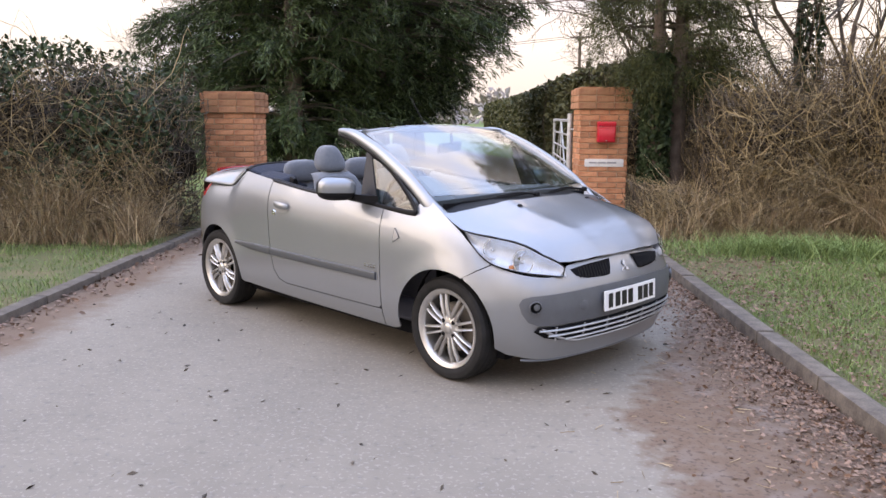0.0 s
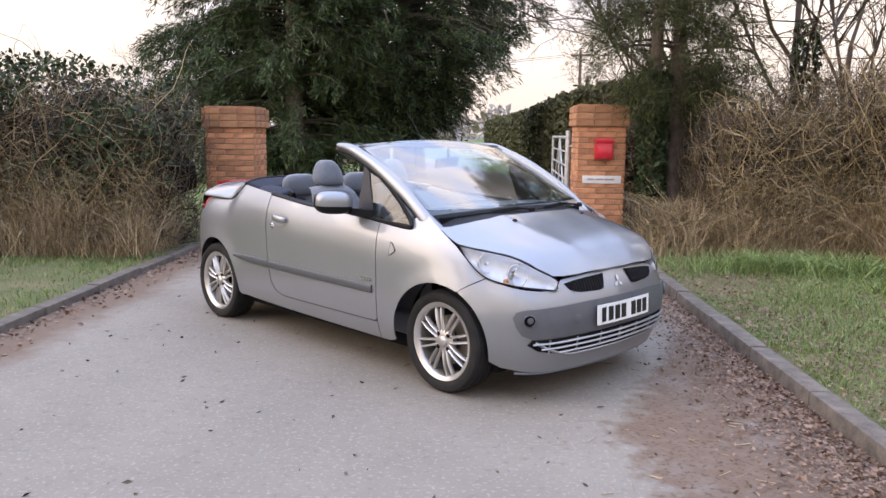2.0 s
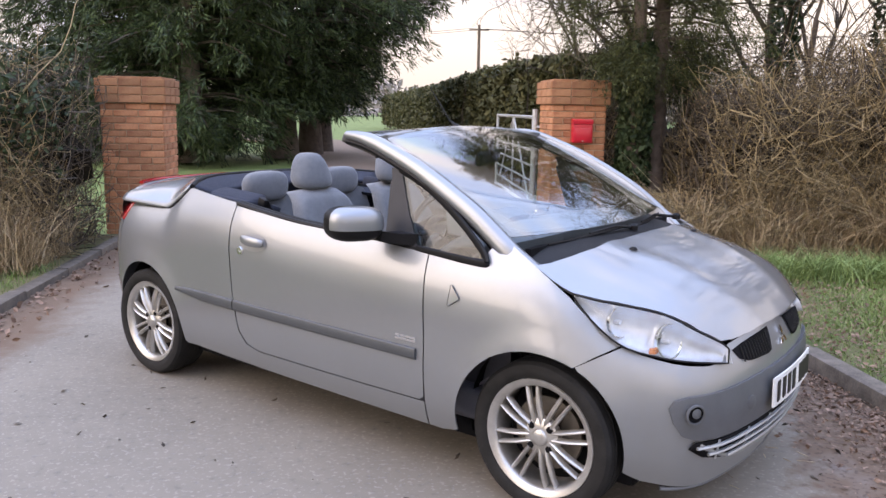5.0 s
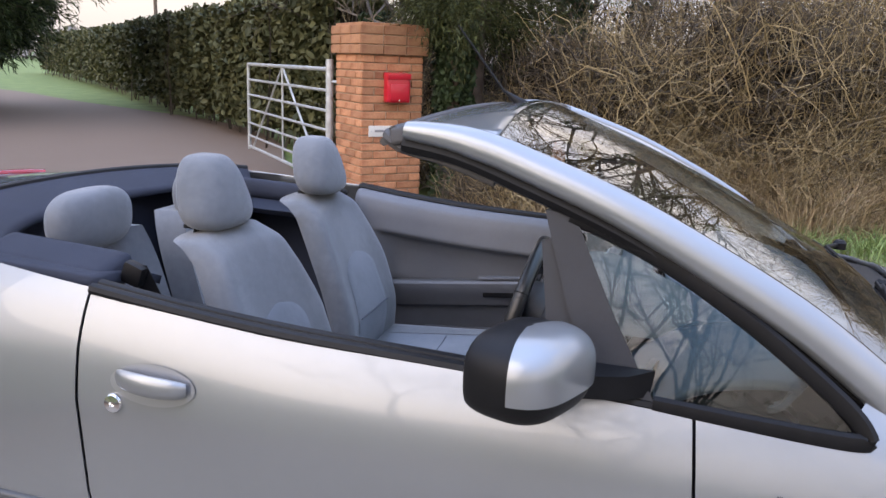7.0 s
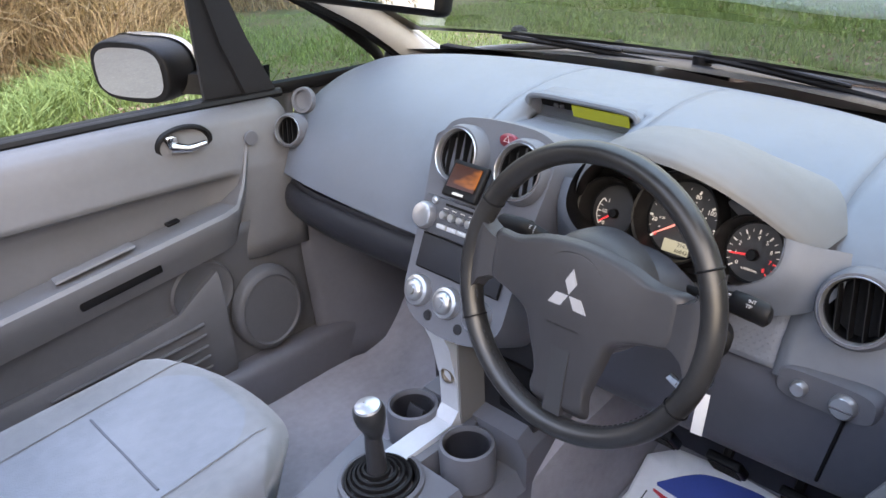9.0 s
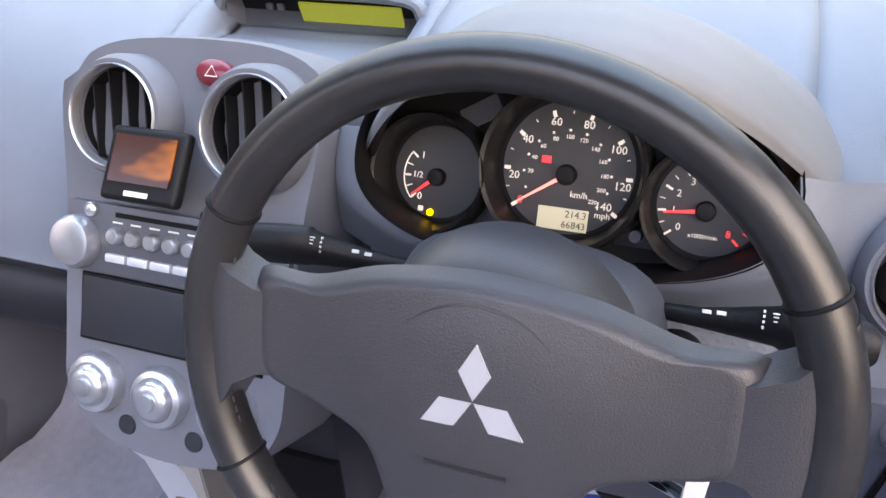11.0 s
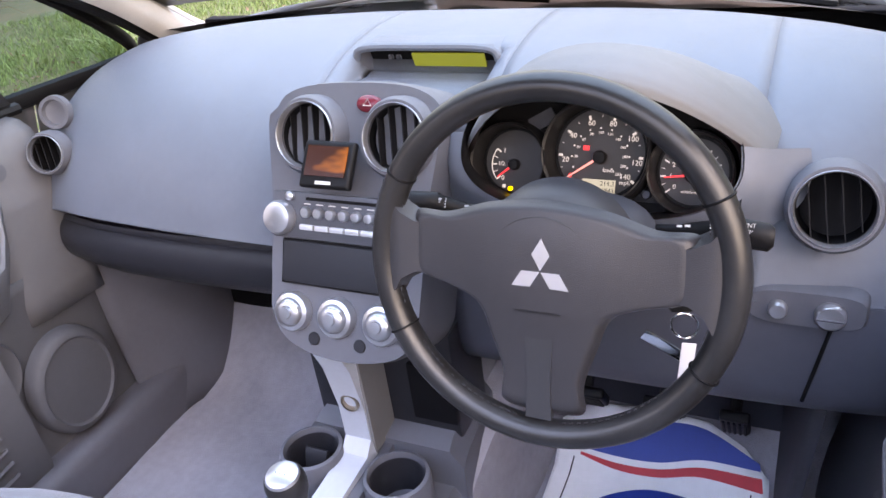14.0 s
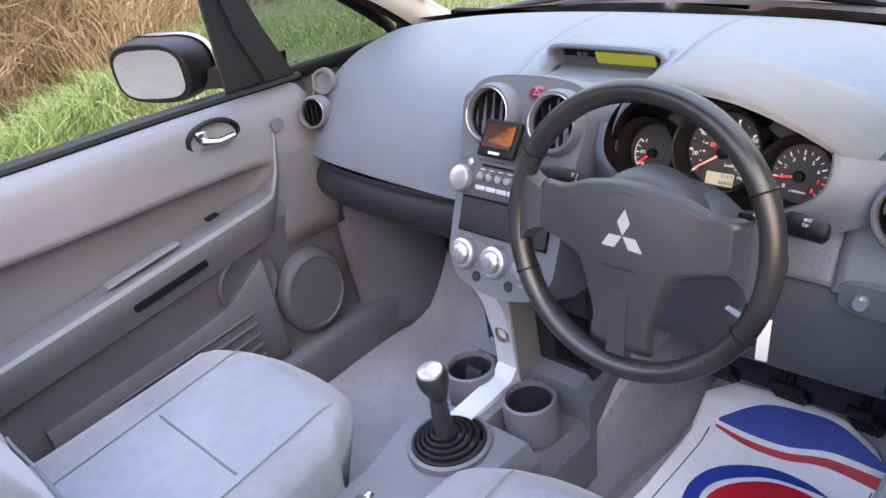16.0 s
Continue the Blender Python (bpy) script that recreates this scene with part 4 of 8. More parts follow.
DOOR_TOP = [(-0.46, 1.022), (-0.25, 0.995), (0, 0.972), (0.3, 0.957), (0.6, 0.937), (0.727, 0.928)]
door_line = DOOR_TOP + [(0.737, 0.8), (0.745, 0.6), (0.745, 0.42), (0.742, 0.35), (0.72, 0.332), (0.4, 0.33), (0, 0.33), (-0.28, 0.33), (-0.36, 0.352), (-0.41, 0.41), (-0.45, 0.6), (-0.464, 0.8)]
ARCH_R = arc(-AX, HUBZ, RARCH, 170, -6, 30)
quarter_line = [(-0.467, 1.026), (-0.472, 0.8), (-0.457, 0.6), (-0.417, 0.407), (-0.366, 0.347), (-0.28, 0.324), (0.4, 0.324), (0.744, 0.326), (0.744, 0.222), (-0.2, 0.232), (-0.885, 0.245)] + ARCH_R[::-1] + \
    [(-1.605, 0.5), (-1.60, 0.7), (-1.60, 0.83), (-1.57, 0.88), (-1.535, 0.938), (-1.3, 0.932), (-1.10, 0.938), (-1.06, 0.953), (-1.0, 0.998), (-0.935, 1.062)]
wing_line = [(0.75, 0.33), (0.75, 0.222), (0.82, 0.222), (0.885, 0.24)] + arc(AX, HUBZ, RARCH, 187, 66, 24) + \
    [(1.47, 0.655), (1.556, 0.694), (1.50, 0.722), (1.45, 0.757), (1.40, 0.796), (1.346, 0.842), (1.26, 0.897), (1.176, 0.946), (1.10, 0.985), (1.036, 1.026), (0.992, 0.962), (1.0, 0.936), (1.012, 0.912), (0.9, 0.912), (0.733, 0.927), (0.743, 0.8), (0.751, 0.6)]
doors = {}
for sd in (-1, 1):
    doors[sd] = tagged(new("door"), "")
    doors[sd].parent = car
panel("door_skin", door_line, parent=doors)
panel("rear_quarter_panel", quarter_line)
panel("front_wing", wing_line)

TOPF = curve([1.56, 1.64, 1.76, 2.0, 2.05, 2.10, 2.25, 2.45, 2.6], [0.69, 0.668, 0.648, 0.633, 0.638, 0.680, 0.694, 0.704, 0.710])
half = [(1.40, 0.612)] + arc(AX, HUBZ, RARCH, 62, -9, 14) + [(1.66, 0.205), (1.9, 0.185), (2.3, 0.18)]
full = half + [(2.6, 0.18)] + [(5.2 - s, z) for s, z in half[::-1]]
top = [(1.475, 0.651), (1.56, 0.688)] + [(s, TOPF(s)) for s in (1.64, 1.7, 1.76, 1.85, 1.95, 2.05, 2.12, 2.2, 2.3, 2.4, 2.5)]
panel("front_bumper", full + [(5.2 - s, z) for s, z in top] + [(2.6, TOPF(2.6))] + top[::-1], both=False)
half = [(-1.61, 0.82), (-1.608, 0.6)] + arc(-AX, HUBZ, RARCH, 172, 190, 6) + [(-1.66, 0.22), (-2.0, 0.2)]
panel("rear_bumper", half + [(-2.55, 0.2)] + [(-5.1 - s, z) for s, z in half[::-1]] + [(-3.49, 0.84), (-3.1, 0.86), (-2.55, 0.87), (-2.0, 0.86), (-1.66, 0.84)], both=False)
for sd in (-1, 1):
    b = plate([(-1.545, 0.938), (-1.58, 0.88), (-1.612, 0.835), (-1.74, 0.85), (-1.76, 0.9), (-1.70, 0.935)], lambda s, z: skin(s, z, 0.006, sd), 0.03, 0.02)
    part("tail_lamp", b, M_RED_LAMP, car, "red tail lamp", angle=60)

# side mouldings, door handles, locks, repeaters
M_MOULD = mat("moulding_grey", (0.062, 0.068, 0.074), 0.42, 0.1, var=0.08, scale=15)


def moulding(s0, s1, taper0, parent_of):
    for sd in (-1, 1):
        rings = []
        for i in range(25):
            s = s0 + (s1 - s0) * i / 24
            q = min(1.0, (i + 0.3) / 24 / taper0) if taper0 else 1.0
            z0, z1 = 0.5225 - 0.022 * q + 0.010 * (0.7 - s) / 1.6, 0.5375 + 0.012 * q + 0.014 * (0.7 - s) / 1.6
            ring = []
            for a in range(12):
                w = 2 * math.pi * a / 12
                zz = (z0 + z1) / 2 + (z1 - z0) / 2 * math.copysign(abs(math.sin(w)) ** 0.5, math.sin(w))
                ring.append(skin(s, zz, 0.002 + 0.011 * math.copysign(abs(math.cos(w)) ** 0.5, math.cos(w)), sd))
            rings.append(ring)
        part("side_moulding", loft(rings), M_MOULD, parent_of[sd] if isinstance(parent_of, dict) else parent_of, "grey side moulding", angle=60)


moulding(-0.435, 0.712, 0, doors)
moulding(-0.93, -0.442, 0.5, car)
for sd in (-1, 1):
    c = skin(-0.285, 0.862, 0, sd)
    cup = plate([(-0.29 + 0.095 * math.cos(a) * (1 if math.cos(a) > 0 else 1.0), 0.858 + 0.042 * math.sin(a)) for a in np.linspace(0, 6.283, 25)[:-1]], lambda s, z: skin(s, z, 0.0035, sd), 0.02)
    part("handle_recess", cup, mat("handle_recess", (0.30, 0.31, 0.33), 0.35, 0.6), doors[sd])
    pts = [skin(-0.362 + 0.150 * q, 0.872 - 0.010 * q, 0.010 + 0.018 * math.sin(math.pi * q) ** 0.5, sd) for q in np.linspace(0, 1, 14)]
    part("door_handle", sweep(pts, [0.009 + 0.006 * math.sin(math.pi * q) ** 0.4 for q in np.linspace(0, 1, 14)], 14, sx=0.75, sy=1.5), M_PAINT, doors[sd], "silver pull handle")
    c = skin(-0.378, 0.81, 0.0, sd)
    part("door_lock", lathe([(0.021, 0), (0.021, 0.004), (0.018, 0.008), (0.006, 0.009), (0.005, 0.005), (0, 0.005)], 20, pose(*c, 90 if sd < 0 else -90)), M_CHROME, doors[sd], "chrome key lock")
    tri = [(0.862, 0.752), (0.866, 0.748), (0.912, 0.778), (0.914, 0.784), (0.876, 0.828), (0.870, 0.828)]
    part("side_repeater", plate(tri, lambda s, z: skin(s, z, 0.005, sd), 0.03, 0.005), mat("repeater_lens", (0.36, 0.36, 0.36), 0.12, 0.5, coat=0.8), car, "clear triangular side repeater", angle=20)
    part("repeater_rim", sweep([skin(s, z, 0.005, sd) for s, z in tri], 0.0018, 6, closed=True), M_MOULD, car)
for j, z in enumerate((0.583, 0.570)):
    for i in range(4):
        b = plate([(0.60 + 0.028 * i, z), (0.624 + 0.028 * i, z), (0.626 + 0.028 * i, z + 0.009), (0.602 + 0.028 * i, z + 0.009)], lambda s, q: skin(s, q, 0.003, -1), 0.03, 0.002)
        part("badge_bar", b, M_CHROME, doors[-1])

# bonnet
ZBC = curve([1.05, 1.15, 1.3, 1.45, 1.6, 1.75, 1.85, 1.93], [1.04, 1.022, 0.985, 0.945, 0.893, 0.814, 0.726, 0.63])
ZBK = curve([1.05, 1.2, 1.35, 1.5, 1.7, 1.85, 1.93], [0.085, 0.095, 0.122, 0.098, 0.070, 0.088, 0.08])
WB = curve([1.05, 1.35, 1.6, 1.85, 1.95], [0.78, 0.778, 0.69, 0.48, 0.40])


def bonnet_z(x, y):
    q = min(abs(y) / WB(x), 1.25)
    return ZBC(x) - ZBK(x) * (0.35 * q ** 1.6 + 0.65 * q ** 4.2) + 0.008 * math.exp(-((abs(y) - 0.30 * WB(x) / 0.7) / 0.06) ** 2) * (1 if x < 1.8 else 0.5)


edge = [(1.176, 0.757), (1.26, 0.767), (1.346, 0.764), (1.45, 0.742), (1.55, 0.695), (1.65, 0.635), (1.74, 0.57), (1.795, 0.50), (1.818, 0.43), (1.838, 0.33), (1.852, 0.2), (1.858, 0.08)]
rear = [(1.215, 0.70), (1.245, 0.60), (1.27, 0.45), (1.285, 0.25), (1.29, 0.0)]
outline = edge + [(x, -y) for x, y in edge[::-1]] + [(x, -y) for x, y in rear[:-1]] + rear[::-1]
b = plate(outline, lambda x, y: Vector((x, y, bonnet_z(x, y))), 0.045)
if sum(f.normal.z for f in b.faces) < 0:
    bmesh.ops.reverse_faces(b, faces=b.faces)
thicken(b, 0.012)
bonnet = part("bonnet", b, M_PAINT, car, "silver bonnet", angle=50)
for y in (-0.33, 0.33):
    part("washer_jet", lathe([(0, 0.012), (0.008, 0.010), (0.013, 0.003), (0.014, 0)], 12, pose(1.375, y, bonnet_z(1.375, y)) @ Matrix.Diagonal((1.3, 1, 1, 1))), M_BLACK, bonnet, "black washer jet")

# headlamps
up = spline([(x, y + 0.003, bonnet_z(x, y) - 0.006) for x, y in ((1.346, 0.764), (1.45, 0.742), (1.55, 0.695), (1.65, 0.635), (1.74, 0.57), (1.795, 0.50))] + [(1.822, 0.489, 0.682)], 4)
lo = spline([(1.348, 0.757, 0.838), (1.45, 0.778, 0.760), (1.55, 0.760, 0.697), (1.66, 0.702, 0.668), (1.73, 0.645, 0.655), (1.785, 0.575, 0.645), (1.838, 0.490, 0.634)], 4)
for sd in (-1, 1):
    lamp = tagged(new("headlamp"), "clear headlamp with chrome reflectors")
    lamp.parent = car

    def lens(u, v, dp=0.0):
        i = u * (len(up) - 1)
        j = min(int(i), len(up) - 2)
        a, c = up[j].lerp(up[j + 1], i - j), lo[j].lerp(lo[j + 1], i - j)
        p = a.lerp(c, v)
        bulge = 0.030 * math.sin(math.pi * v) * math.sin(math.pi * min(max(u, 0), 1)) ** 0.6 - dp * math.sin(math.pi * v) ** 0.5 * math.sin(math.pi * u) ** 0.4
        p = p + Vector((0.55, 0.6, 0.55)).normalized() * bulge
        return Vector((p.x, sd * p.y, p.z))
    part("lens", grid(28, 12, lens), M_LENS, lamp, "clear lens")
    part("housing", grid(28, 12, lambda u, v: lens(u, v, 0.09)), mat("lamp_housing", (0.62, 0.64, 0.67), 0.3, 0.35, var=0.12, scale=30, bump=0.08, bump_scale=120), lamp, "silvered housing")
    for x, y, z, r in ((1.49, 0.70, 0.768, 0.052), (1.645, 0.630, 0.712, 0.060)):
        m = look((x + 0.006, sd * (y + 0.002), z - 0.004), (x - 1.0, sd * (y - 0.35), z - 0.22))
        part("reflector", lathe([(0.008, -0.025), (r * 0.45, -0.022), (r * 0.8, -0.010), (r, 0.012), (r * 1.06, 0.012), (r * 1.06, 0.0)], 26, m), M_CHROME, lamp, "chrome reflector bowl")
        part("bulb", lathe([(0, 0.016), (0.008, 0.013), (0.010, 0), (0.010, -0.02)], 12, m), mat("bulb", (0.6, 0.62, 0.65), 0.1, coat=1), lamp)
    part("indicator", lathe([(0, 0.01), (0.012, 0.006), (0.015, -0.01)], 14, pose(1.625, sd * 0.690, 0.685)), M_ORANGE, lamp, "orange indicator bulb")
    rim_pts = [lens(u, 0, 0) for u in np.linspace(0, 1, 24)] + [lens(u, 1, 0) for u in np.linspace(1, 0, 24)][1:-1]
    part("seal", sweep(rim_pts, 0.0035, 6, closed=True), M_BLACK, lamp)

# nose: grey band, upper and lower grilles, fog lamps
M_BAND = mat("bumper_band", (0.098, 0.105, 0.114), 0.45, 0.15, var=0.08, scale=15, bump=0.1, bump_scale=700)


def both(h, mid):
    return h + [mid[0]] + [(5.2 - s, z) for s, z in h[::-1]] + mid[1:]


band = [(2.6, 0.565)] + [(s, z) for s, z in ((2.3, 0.562), (2.0, 0.552), (1.83, 0.543), (1.77, 0.53), (1.75, 0.50), (1.77, 0.45), (1.81, 0.405), (1.88, 0.385), (2.2, 0.388), (2.45, 0.392))] + [(2.6, 0.393)]
band = band + [(5.2 - s, z) for s, z in band[-2:0:-1]]
b = plate(band, lambda s, z: skin(s, z, 0.012), 0.035)
bmesh.ops.recalc_face_normals(b, faces=b.faces)
if sum(f.normal.x for f in b.faces) < 0:
    bmesh.ops.reverse_faces(b, faces=b.faces)
thicken(b, 0.014)
part("bumper_band", b, M_BAND, car, "grey plastic bumper band", angle=45)
for sd in (-1, 1):
    c = skin(1.855, 0.487, 0.024, sd)
    m = look(c, c - Vector((0.75, sd * 0.62, 0)))
    fog = part("fog_lamp", lathe([(0.037, -0.004), (0.036, 0.004), (0.031, 0.005), (0.029, -0.004), (0.026, -0.012), (0, -0.014)], 26, m), M_BAND, car, "round fog lamp")
    part("fog_bowl", lathe([(0.0285, -0.003), (0.024, -0.010), (0, -0.012)], 26, m), M_DARK, fog)
    part("fog_lens", lathe([(0.018, -0.007), (0.012, -0.003), (0, -0.002)], 22, m @ pose(0.007, 0.002, 0)), M_TRIM, fog)
c = skin(2.18, 0.475, 0.013)
part("tow_cover", lathe([(0.027, 0), (0.027, 0.002), (0.025, 0.003), (0.0, 0.003)], 24, look(c, c - Vector((1, -0.3, 0)))), M_BAND, car)
# no real opening: a proud plate, its near-black colour stands for the shade inside
low = [(2.6, 0.386), (2.2, 0.380), (1.88, 0.376), (1.85, 0.352), (1.92, 0.318), (2.06, 0.296), (2.35, 0.284), (2.6, 0.280)]
low = low + [(5.2 - s, z) for s, z in low[-2:0:-1]]
intake = part("lower_grille", plate(low, lambda s, z: skin(s, z, 0.004), 0.04, 0.006), M_DARK, car, "dark lower grille opening")
M_SLAT = mat("grille_slat", (0.42, 0.44, 0.46), 0.35, 0.6, var=0.08, scale=12)
for z, s0 in ((0.362, 1.885), (0.332, 1.945), (0.303, 2.07)):
    part("slat", sweep([skin(s, z - 0.006 * ((s - 2.6) / 0.7) ** 2, 0.014) for s in np.linspace(s0, 5.2 - s0, 33)], 0.0065, 8, sy=1.0, sx=1.3), M_SLAT, intake, "silver slat")
for s in (2.0, 2.2, 2.4, 2.6, 2.8, 3.0, 3.2):
    part("post", sweep([skin(s, 0.376, 0.01), skin(s, 0.300, 0.01)], 0.005, 8), M_SLAT, intake)
part("splitter", sweep([skin(s, 0.176, -0.012) for s in np.linspace(1.75, 3.45, 33)], 0.014, 8, sy=0.7), M_BAND, intake)
part("lip", sweep([skin(s, 0.276 + 0.10 * max(0, (abs(s - 2.6) - 0.42) / 0.3) ** 1.5, 0.008) for s in np.linspace(1.9, 3.3, 33)], 0.009, 8), M_PAINT, intake)
for sd in (0, 1):
    F2 = lambda q: q if sd == 0 else 5.2 - q
    # these too are plates on the skin, with the recess's shade as their colour
    g = [(2.13, 0.664), (2.16, 0.630), (2.24, 0.610), (2.40, 0.606), (2.44, 0.612), (2.48, 0.690), (2.30, 0.682), (2.2, 0.674)]
    b = plate([(F2(s), z) for s, z in g], lambda s, z: skin(s, z, 0.003), 0.03, 0.004)
    gr = part("upper_grille", b, M_DARK, car, "dark grille opening")
    for i in range(11):
        s = 2.185 + 0.0235 * i
        part("fin", sweep([skin(F2(s), 0.616, 0.006), skin(F2(s), 0.668 + 0.015 * i / 11, 0.006)], 0.003, 6), M_BLACK, gr)


def three_diamonds(r):
    """Three lozenges that meet in a point, as one flat mesh."""
    b = bmesh.new()
    for a in (90, 210, 330):
        d, e = Vector((math.cos(radians(a)), math.sin(radians(a)), 0)), Vector((-math.sin(radians(a)), math.cos(radians(a)), 0))
        vs = [b.verts.new(p) for p in (d * 0.02 * r, d * 0.5 * r + e * 0.27 * r, d * r, d * 0.5 * r - e * 0.27 * r)]
        f = b.faces.new(vs)
    thicken(b, -0.08 * r)
    bmesh.ops.recalc_face_normals(b, faces=b.faces)
    return b


c = skin(2.6, 0.635, 0.004)
b = three_diamonds(0.045)
b.transform(look(c + Vector((0.002, 0, 0)), c - Vector((1, 0, 0.35))))
part("front_emblem", b, M_CHROME, car, "chrome three-part emblem")

# number plate; its characters are plain bars
plate_b = bmesh.new()
rings = []
for y in np.linspace(-0.26, 0.26, 15):
    x = 1.936 - 0.16 * y * y
    rings.append([(x, y, 0.424), (x + 0.006, y, 0.424), (x + 0.001, y, 0.535), (x - 0.005, y, 0.535)])
np_ = part("number_plate", loft(rings), M_PLATE, car, "white front number plate")
for i, (y, w) in enumerate([(-0.205 + 0.061 * j, 0.046) for j in range(4)] + [(0.079 + 0.061 * j, 0.046) for j in range(3)]):
    x = 1.936 - 0.16 * y * y + 0.0055
    part("character_bar", box(0.003, w, 0.079, pose(x - 0.0012, y, 0.479, 0, -2.5, -math.degrees(0.32 * y))), M_INK, np_)

# cowl, wipers, windscreen and its frame
part("cowl", grid(24, 5, lambda u, v: Vector(((1.30 - 0.10 * abs(2 * u - 1) ** 3 - 0.02) * (1 - v) + (1.09 - 0.10 * abs(2 * u - 1) ** 2.5) * v, -0.725 + 1.45 * u,
     (bonnet_z(1.27, (-0.725 + 1.45 * u) * 0.97) - 0.018) * (1 - v) + (1.005 - 0.03 * abs(2 * u - 1) ** 2) * v))), M_BLACK, car, "black scuttle panel")


def screen(u, v, back=0.0):
    """The windscreen: u from right to left, v from its foot to its head."""
    q = abs(2 * u - 1)
    yb, yt = 0.725, 0.630
    y = ((1 - v) * yb + v * yt) * (2 * u - 1)
    xb, zb = 1.165 - 0.125 * q ** 2.2, 1.018
    xt, zt = 0.30 + 0.035 * q ** 2, 1.412 - 0.044 * q ** 2.2
    x = xb + (xt - xb) * v
    z = zb + (zt - zb) * v + 0.028 * math.sin(math.pi * v) * (1 - 0.3 * q)
    return Vector((x + back * 0.4, y, z - back))


part("windscreen", grid(30, 16, screen), M_GLASS, car, "clear windscreen glass")
for o in car.children:
    if o.name.startswith("windscreen"):
        o.visible_shadow = False
M_CERAMIC = mat("black_border", (0.01, 0.01, 0.011), 0.3)
part("glass_border", grid(40, 2, lambda u, v: screen(u, 0.005 + 0.025 * v, 0.004)), M_CERAMIC, car, "black glass border")
part("glass_border", grid(40, 2, lambda u, v: screen(u, 0.955 + 0.045 * v, 0.004)), M_CERAMIC, car)
for u0 in (0.0, 0.972):
    part("glass_border", grid(2, 30, lambda u, v: screen(u0 + 0.028 * u, v, 0.004)), M_CERAMIC, car)

for sd in (-1, 1):
    # A pillar: outer skin in paint, lining inside
    line = spline([(1.16, 0.722, 0.880), (1.085, 0.740, 0.936), (1.03, 0.744, 0.980), (0.90, 0.738, 1.075), (0.75, 0.728, 1.160), (0.58, 0.714, 1.243), (0.42, 0.700, 1.303), (0.28, 0.690, 1.349), (0.170, 0.684, 1.366)], 5)
    rings, inner = [], []
    for i, p in enumerate(line):
        a, c = line[max(i - 1, 0)], line[min(i + 1, len(line) - 1)]
        t = (c - a).normalized()
        out = Vector((0, 1, 0.42)).normalized()
        upv = t.cross(out).normalized()
        if upv.z < 0:
            upv = -upv
        out = upv.cross(t).normalized() if upv.cross(t).y > 0 else t.cross(upv).normalized()
        g_ = i / (len(line) - 1)
        h, w = 0.042 - 0.014 * g_, 0.022
        h *= 1 - 0.35 * max(0, (g_ - 0.85) / 0.15)
        p = p + Vector((0, 0, 0.010 + 0.008 * g_ - 0.012 * max(0, (g_ - 0.8) / 0.2)))
        sec = [(-1.0, 0.2), (-0.75, 0.85), (-0.2, 1.1), (0.35, 1.0), (0.85, 0.55), (1.05, -0.3), (0.8, -0.9), (0, -1.0), (-0.8, -0.9)]
        rings.append([Vector((q.x, sd * q.y, q.z)) for q in (p + upv * (h * k) + out * (w * g) for k, g in sec)])
        sec2 = [(-0.3, -1.0), (0.75, -0.85), (0.5, -2.0), (-0.3, -2.5), (-0.9, -1.9)]
        inner.append([Vector((q.x, sd * q.y, q.z)) for q in (p + upv * (h * k) + out * (w * g) for k, g in sec2)])
    part("a_pillar", loft(rings), M_PAINT, car, "silver windscreen pillar", angle=70)
    part("pillar_lining", loft(inner[:-9]), mat("pillar_lining", (0.42, 0.41, 0.40), 0.7, var=0.06, scale=20, bump=0.2, bump_scale=900), car, "light grey pillar lining", angle=70)
    seal = [Vector((p.x - 0.008, sd * (p.y - 0.006), p.z - 0.036 + 0.016 * i / len(line))) for i, p in enumerate(line)][4:]
    part("door_seal", sweep(seal, 0.016, 8), M_BLACK, car, "black rubber seal")


def header(u, v, dz=0.0):
    q = 2 * u - 1
    x0 = 0.148 - 0.005 * q ** 4
    x = x0 + (0.315 + 0.03 * q * q - x0) * v
    z = 1.408 + 0.008 * q ** 4 - (0.024 + 0.020 * v) * abs(q) ** 2.4 - 0.020 * (1 - v) ** 2
    return Vector((x, q * 0.674, z + dz))


b = grid(28, 8, header)
bmesh.ops.recalc_face_normals(b, faces=b.faces)
if sum(f.normal.z for f in b.faces) < 0:
    bmesh.ops.reverse_faces(b, faces=b.faces)
thicken(b, 0.02)
hdr = part("header_rail", b, M_PAINT, car, "silver windscreen header panel", angle=60)
M_SEALG = mat("seal_grey", (0.06, 0.056, 0.055), 0.7, var=0.15, scale=25, bump=0.2, bump_scale=500)
PIL = [(0.150, 0.678, 1.343), (0.24, 0.684, 1.324), (0.34, 0.692, 1.292)]
for k, (dx, dz, r) in enumerate(((-0.008, -0.006, 0.012), (-0.020, -0.013, 0.011), (-0.028, -0.026, 0.009))):
    run = [header(u, 0, dz) + Vector((dx, 0, 0)) for u in np.linspace(0.012, 0.988, 25)]
    ends = [Vector((x + 0.004 * k, y - 0.008 * k, z - 0.004 * k)) for x, y, z in PIL]
    if k == 1:
        run = [Vector((p.x, -p.y, p.z)) for p in ends[::-1]] + run + ends
    part("header_seal", sweep(spline(run, 3), r, 8), M_SEALG, hdr, "dark rubber header seal")
M_LINER = mat("headliner", (0.34, 0.33, 0.325), 0.8, var=0.08, scale=20, bump=0.2, bump_scale=700)
part("header_lining", grid(26, 6, lambda u, v: header(u, 0.02 + 0.98 * v, -0.022 - 0.006 * math.sin(math.pi * v)), thick=0.008), M_LINER, hdr, "grey header lining")
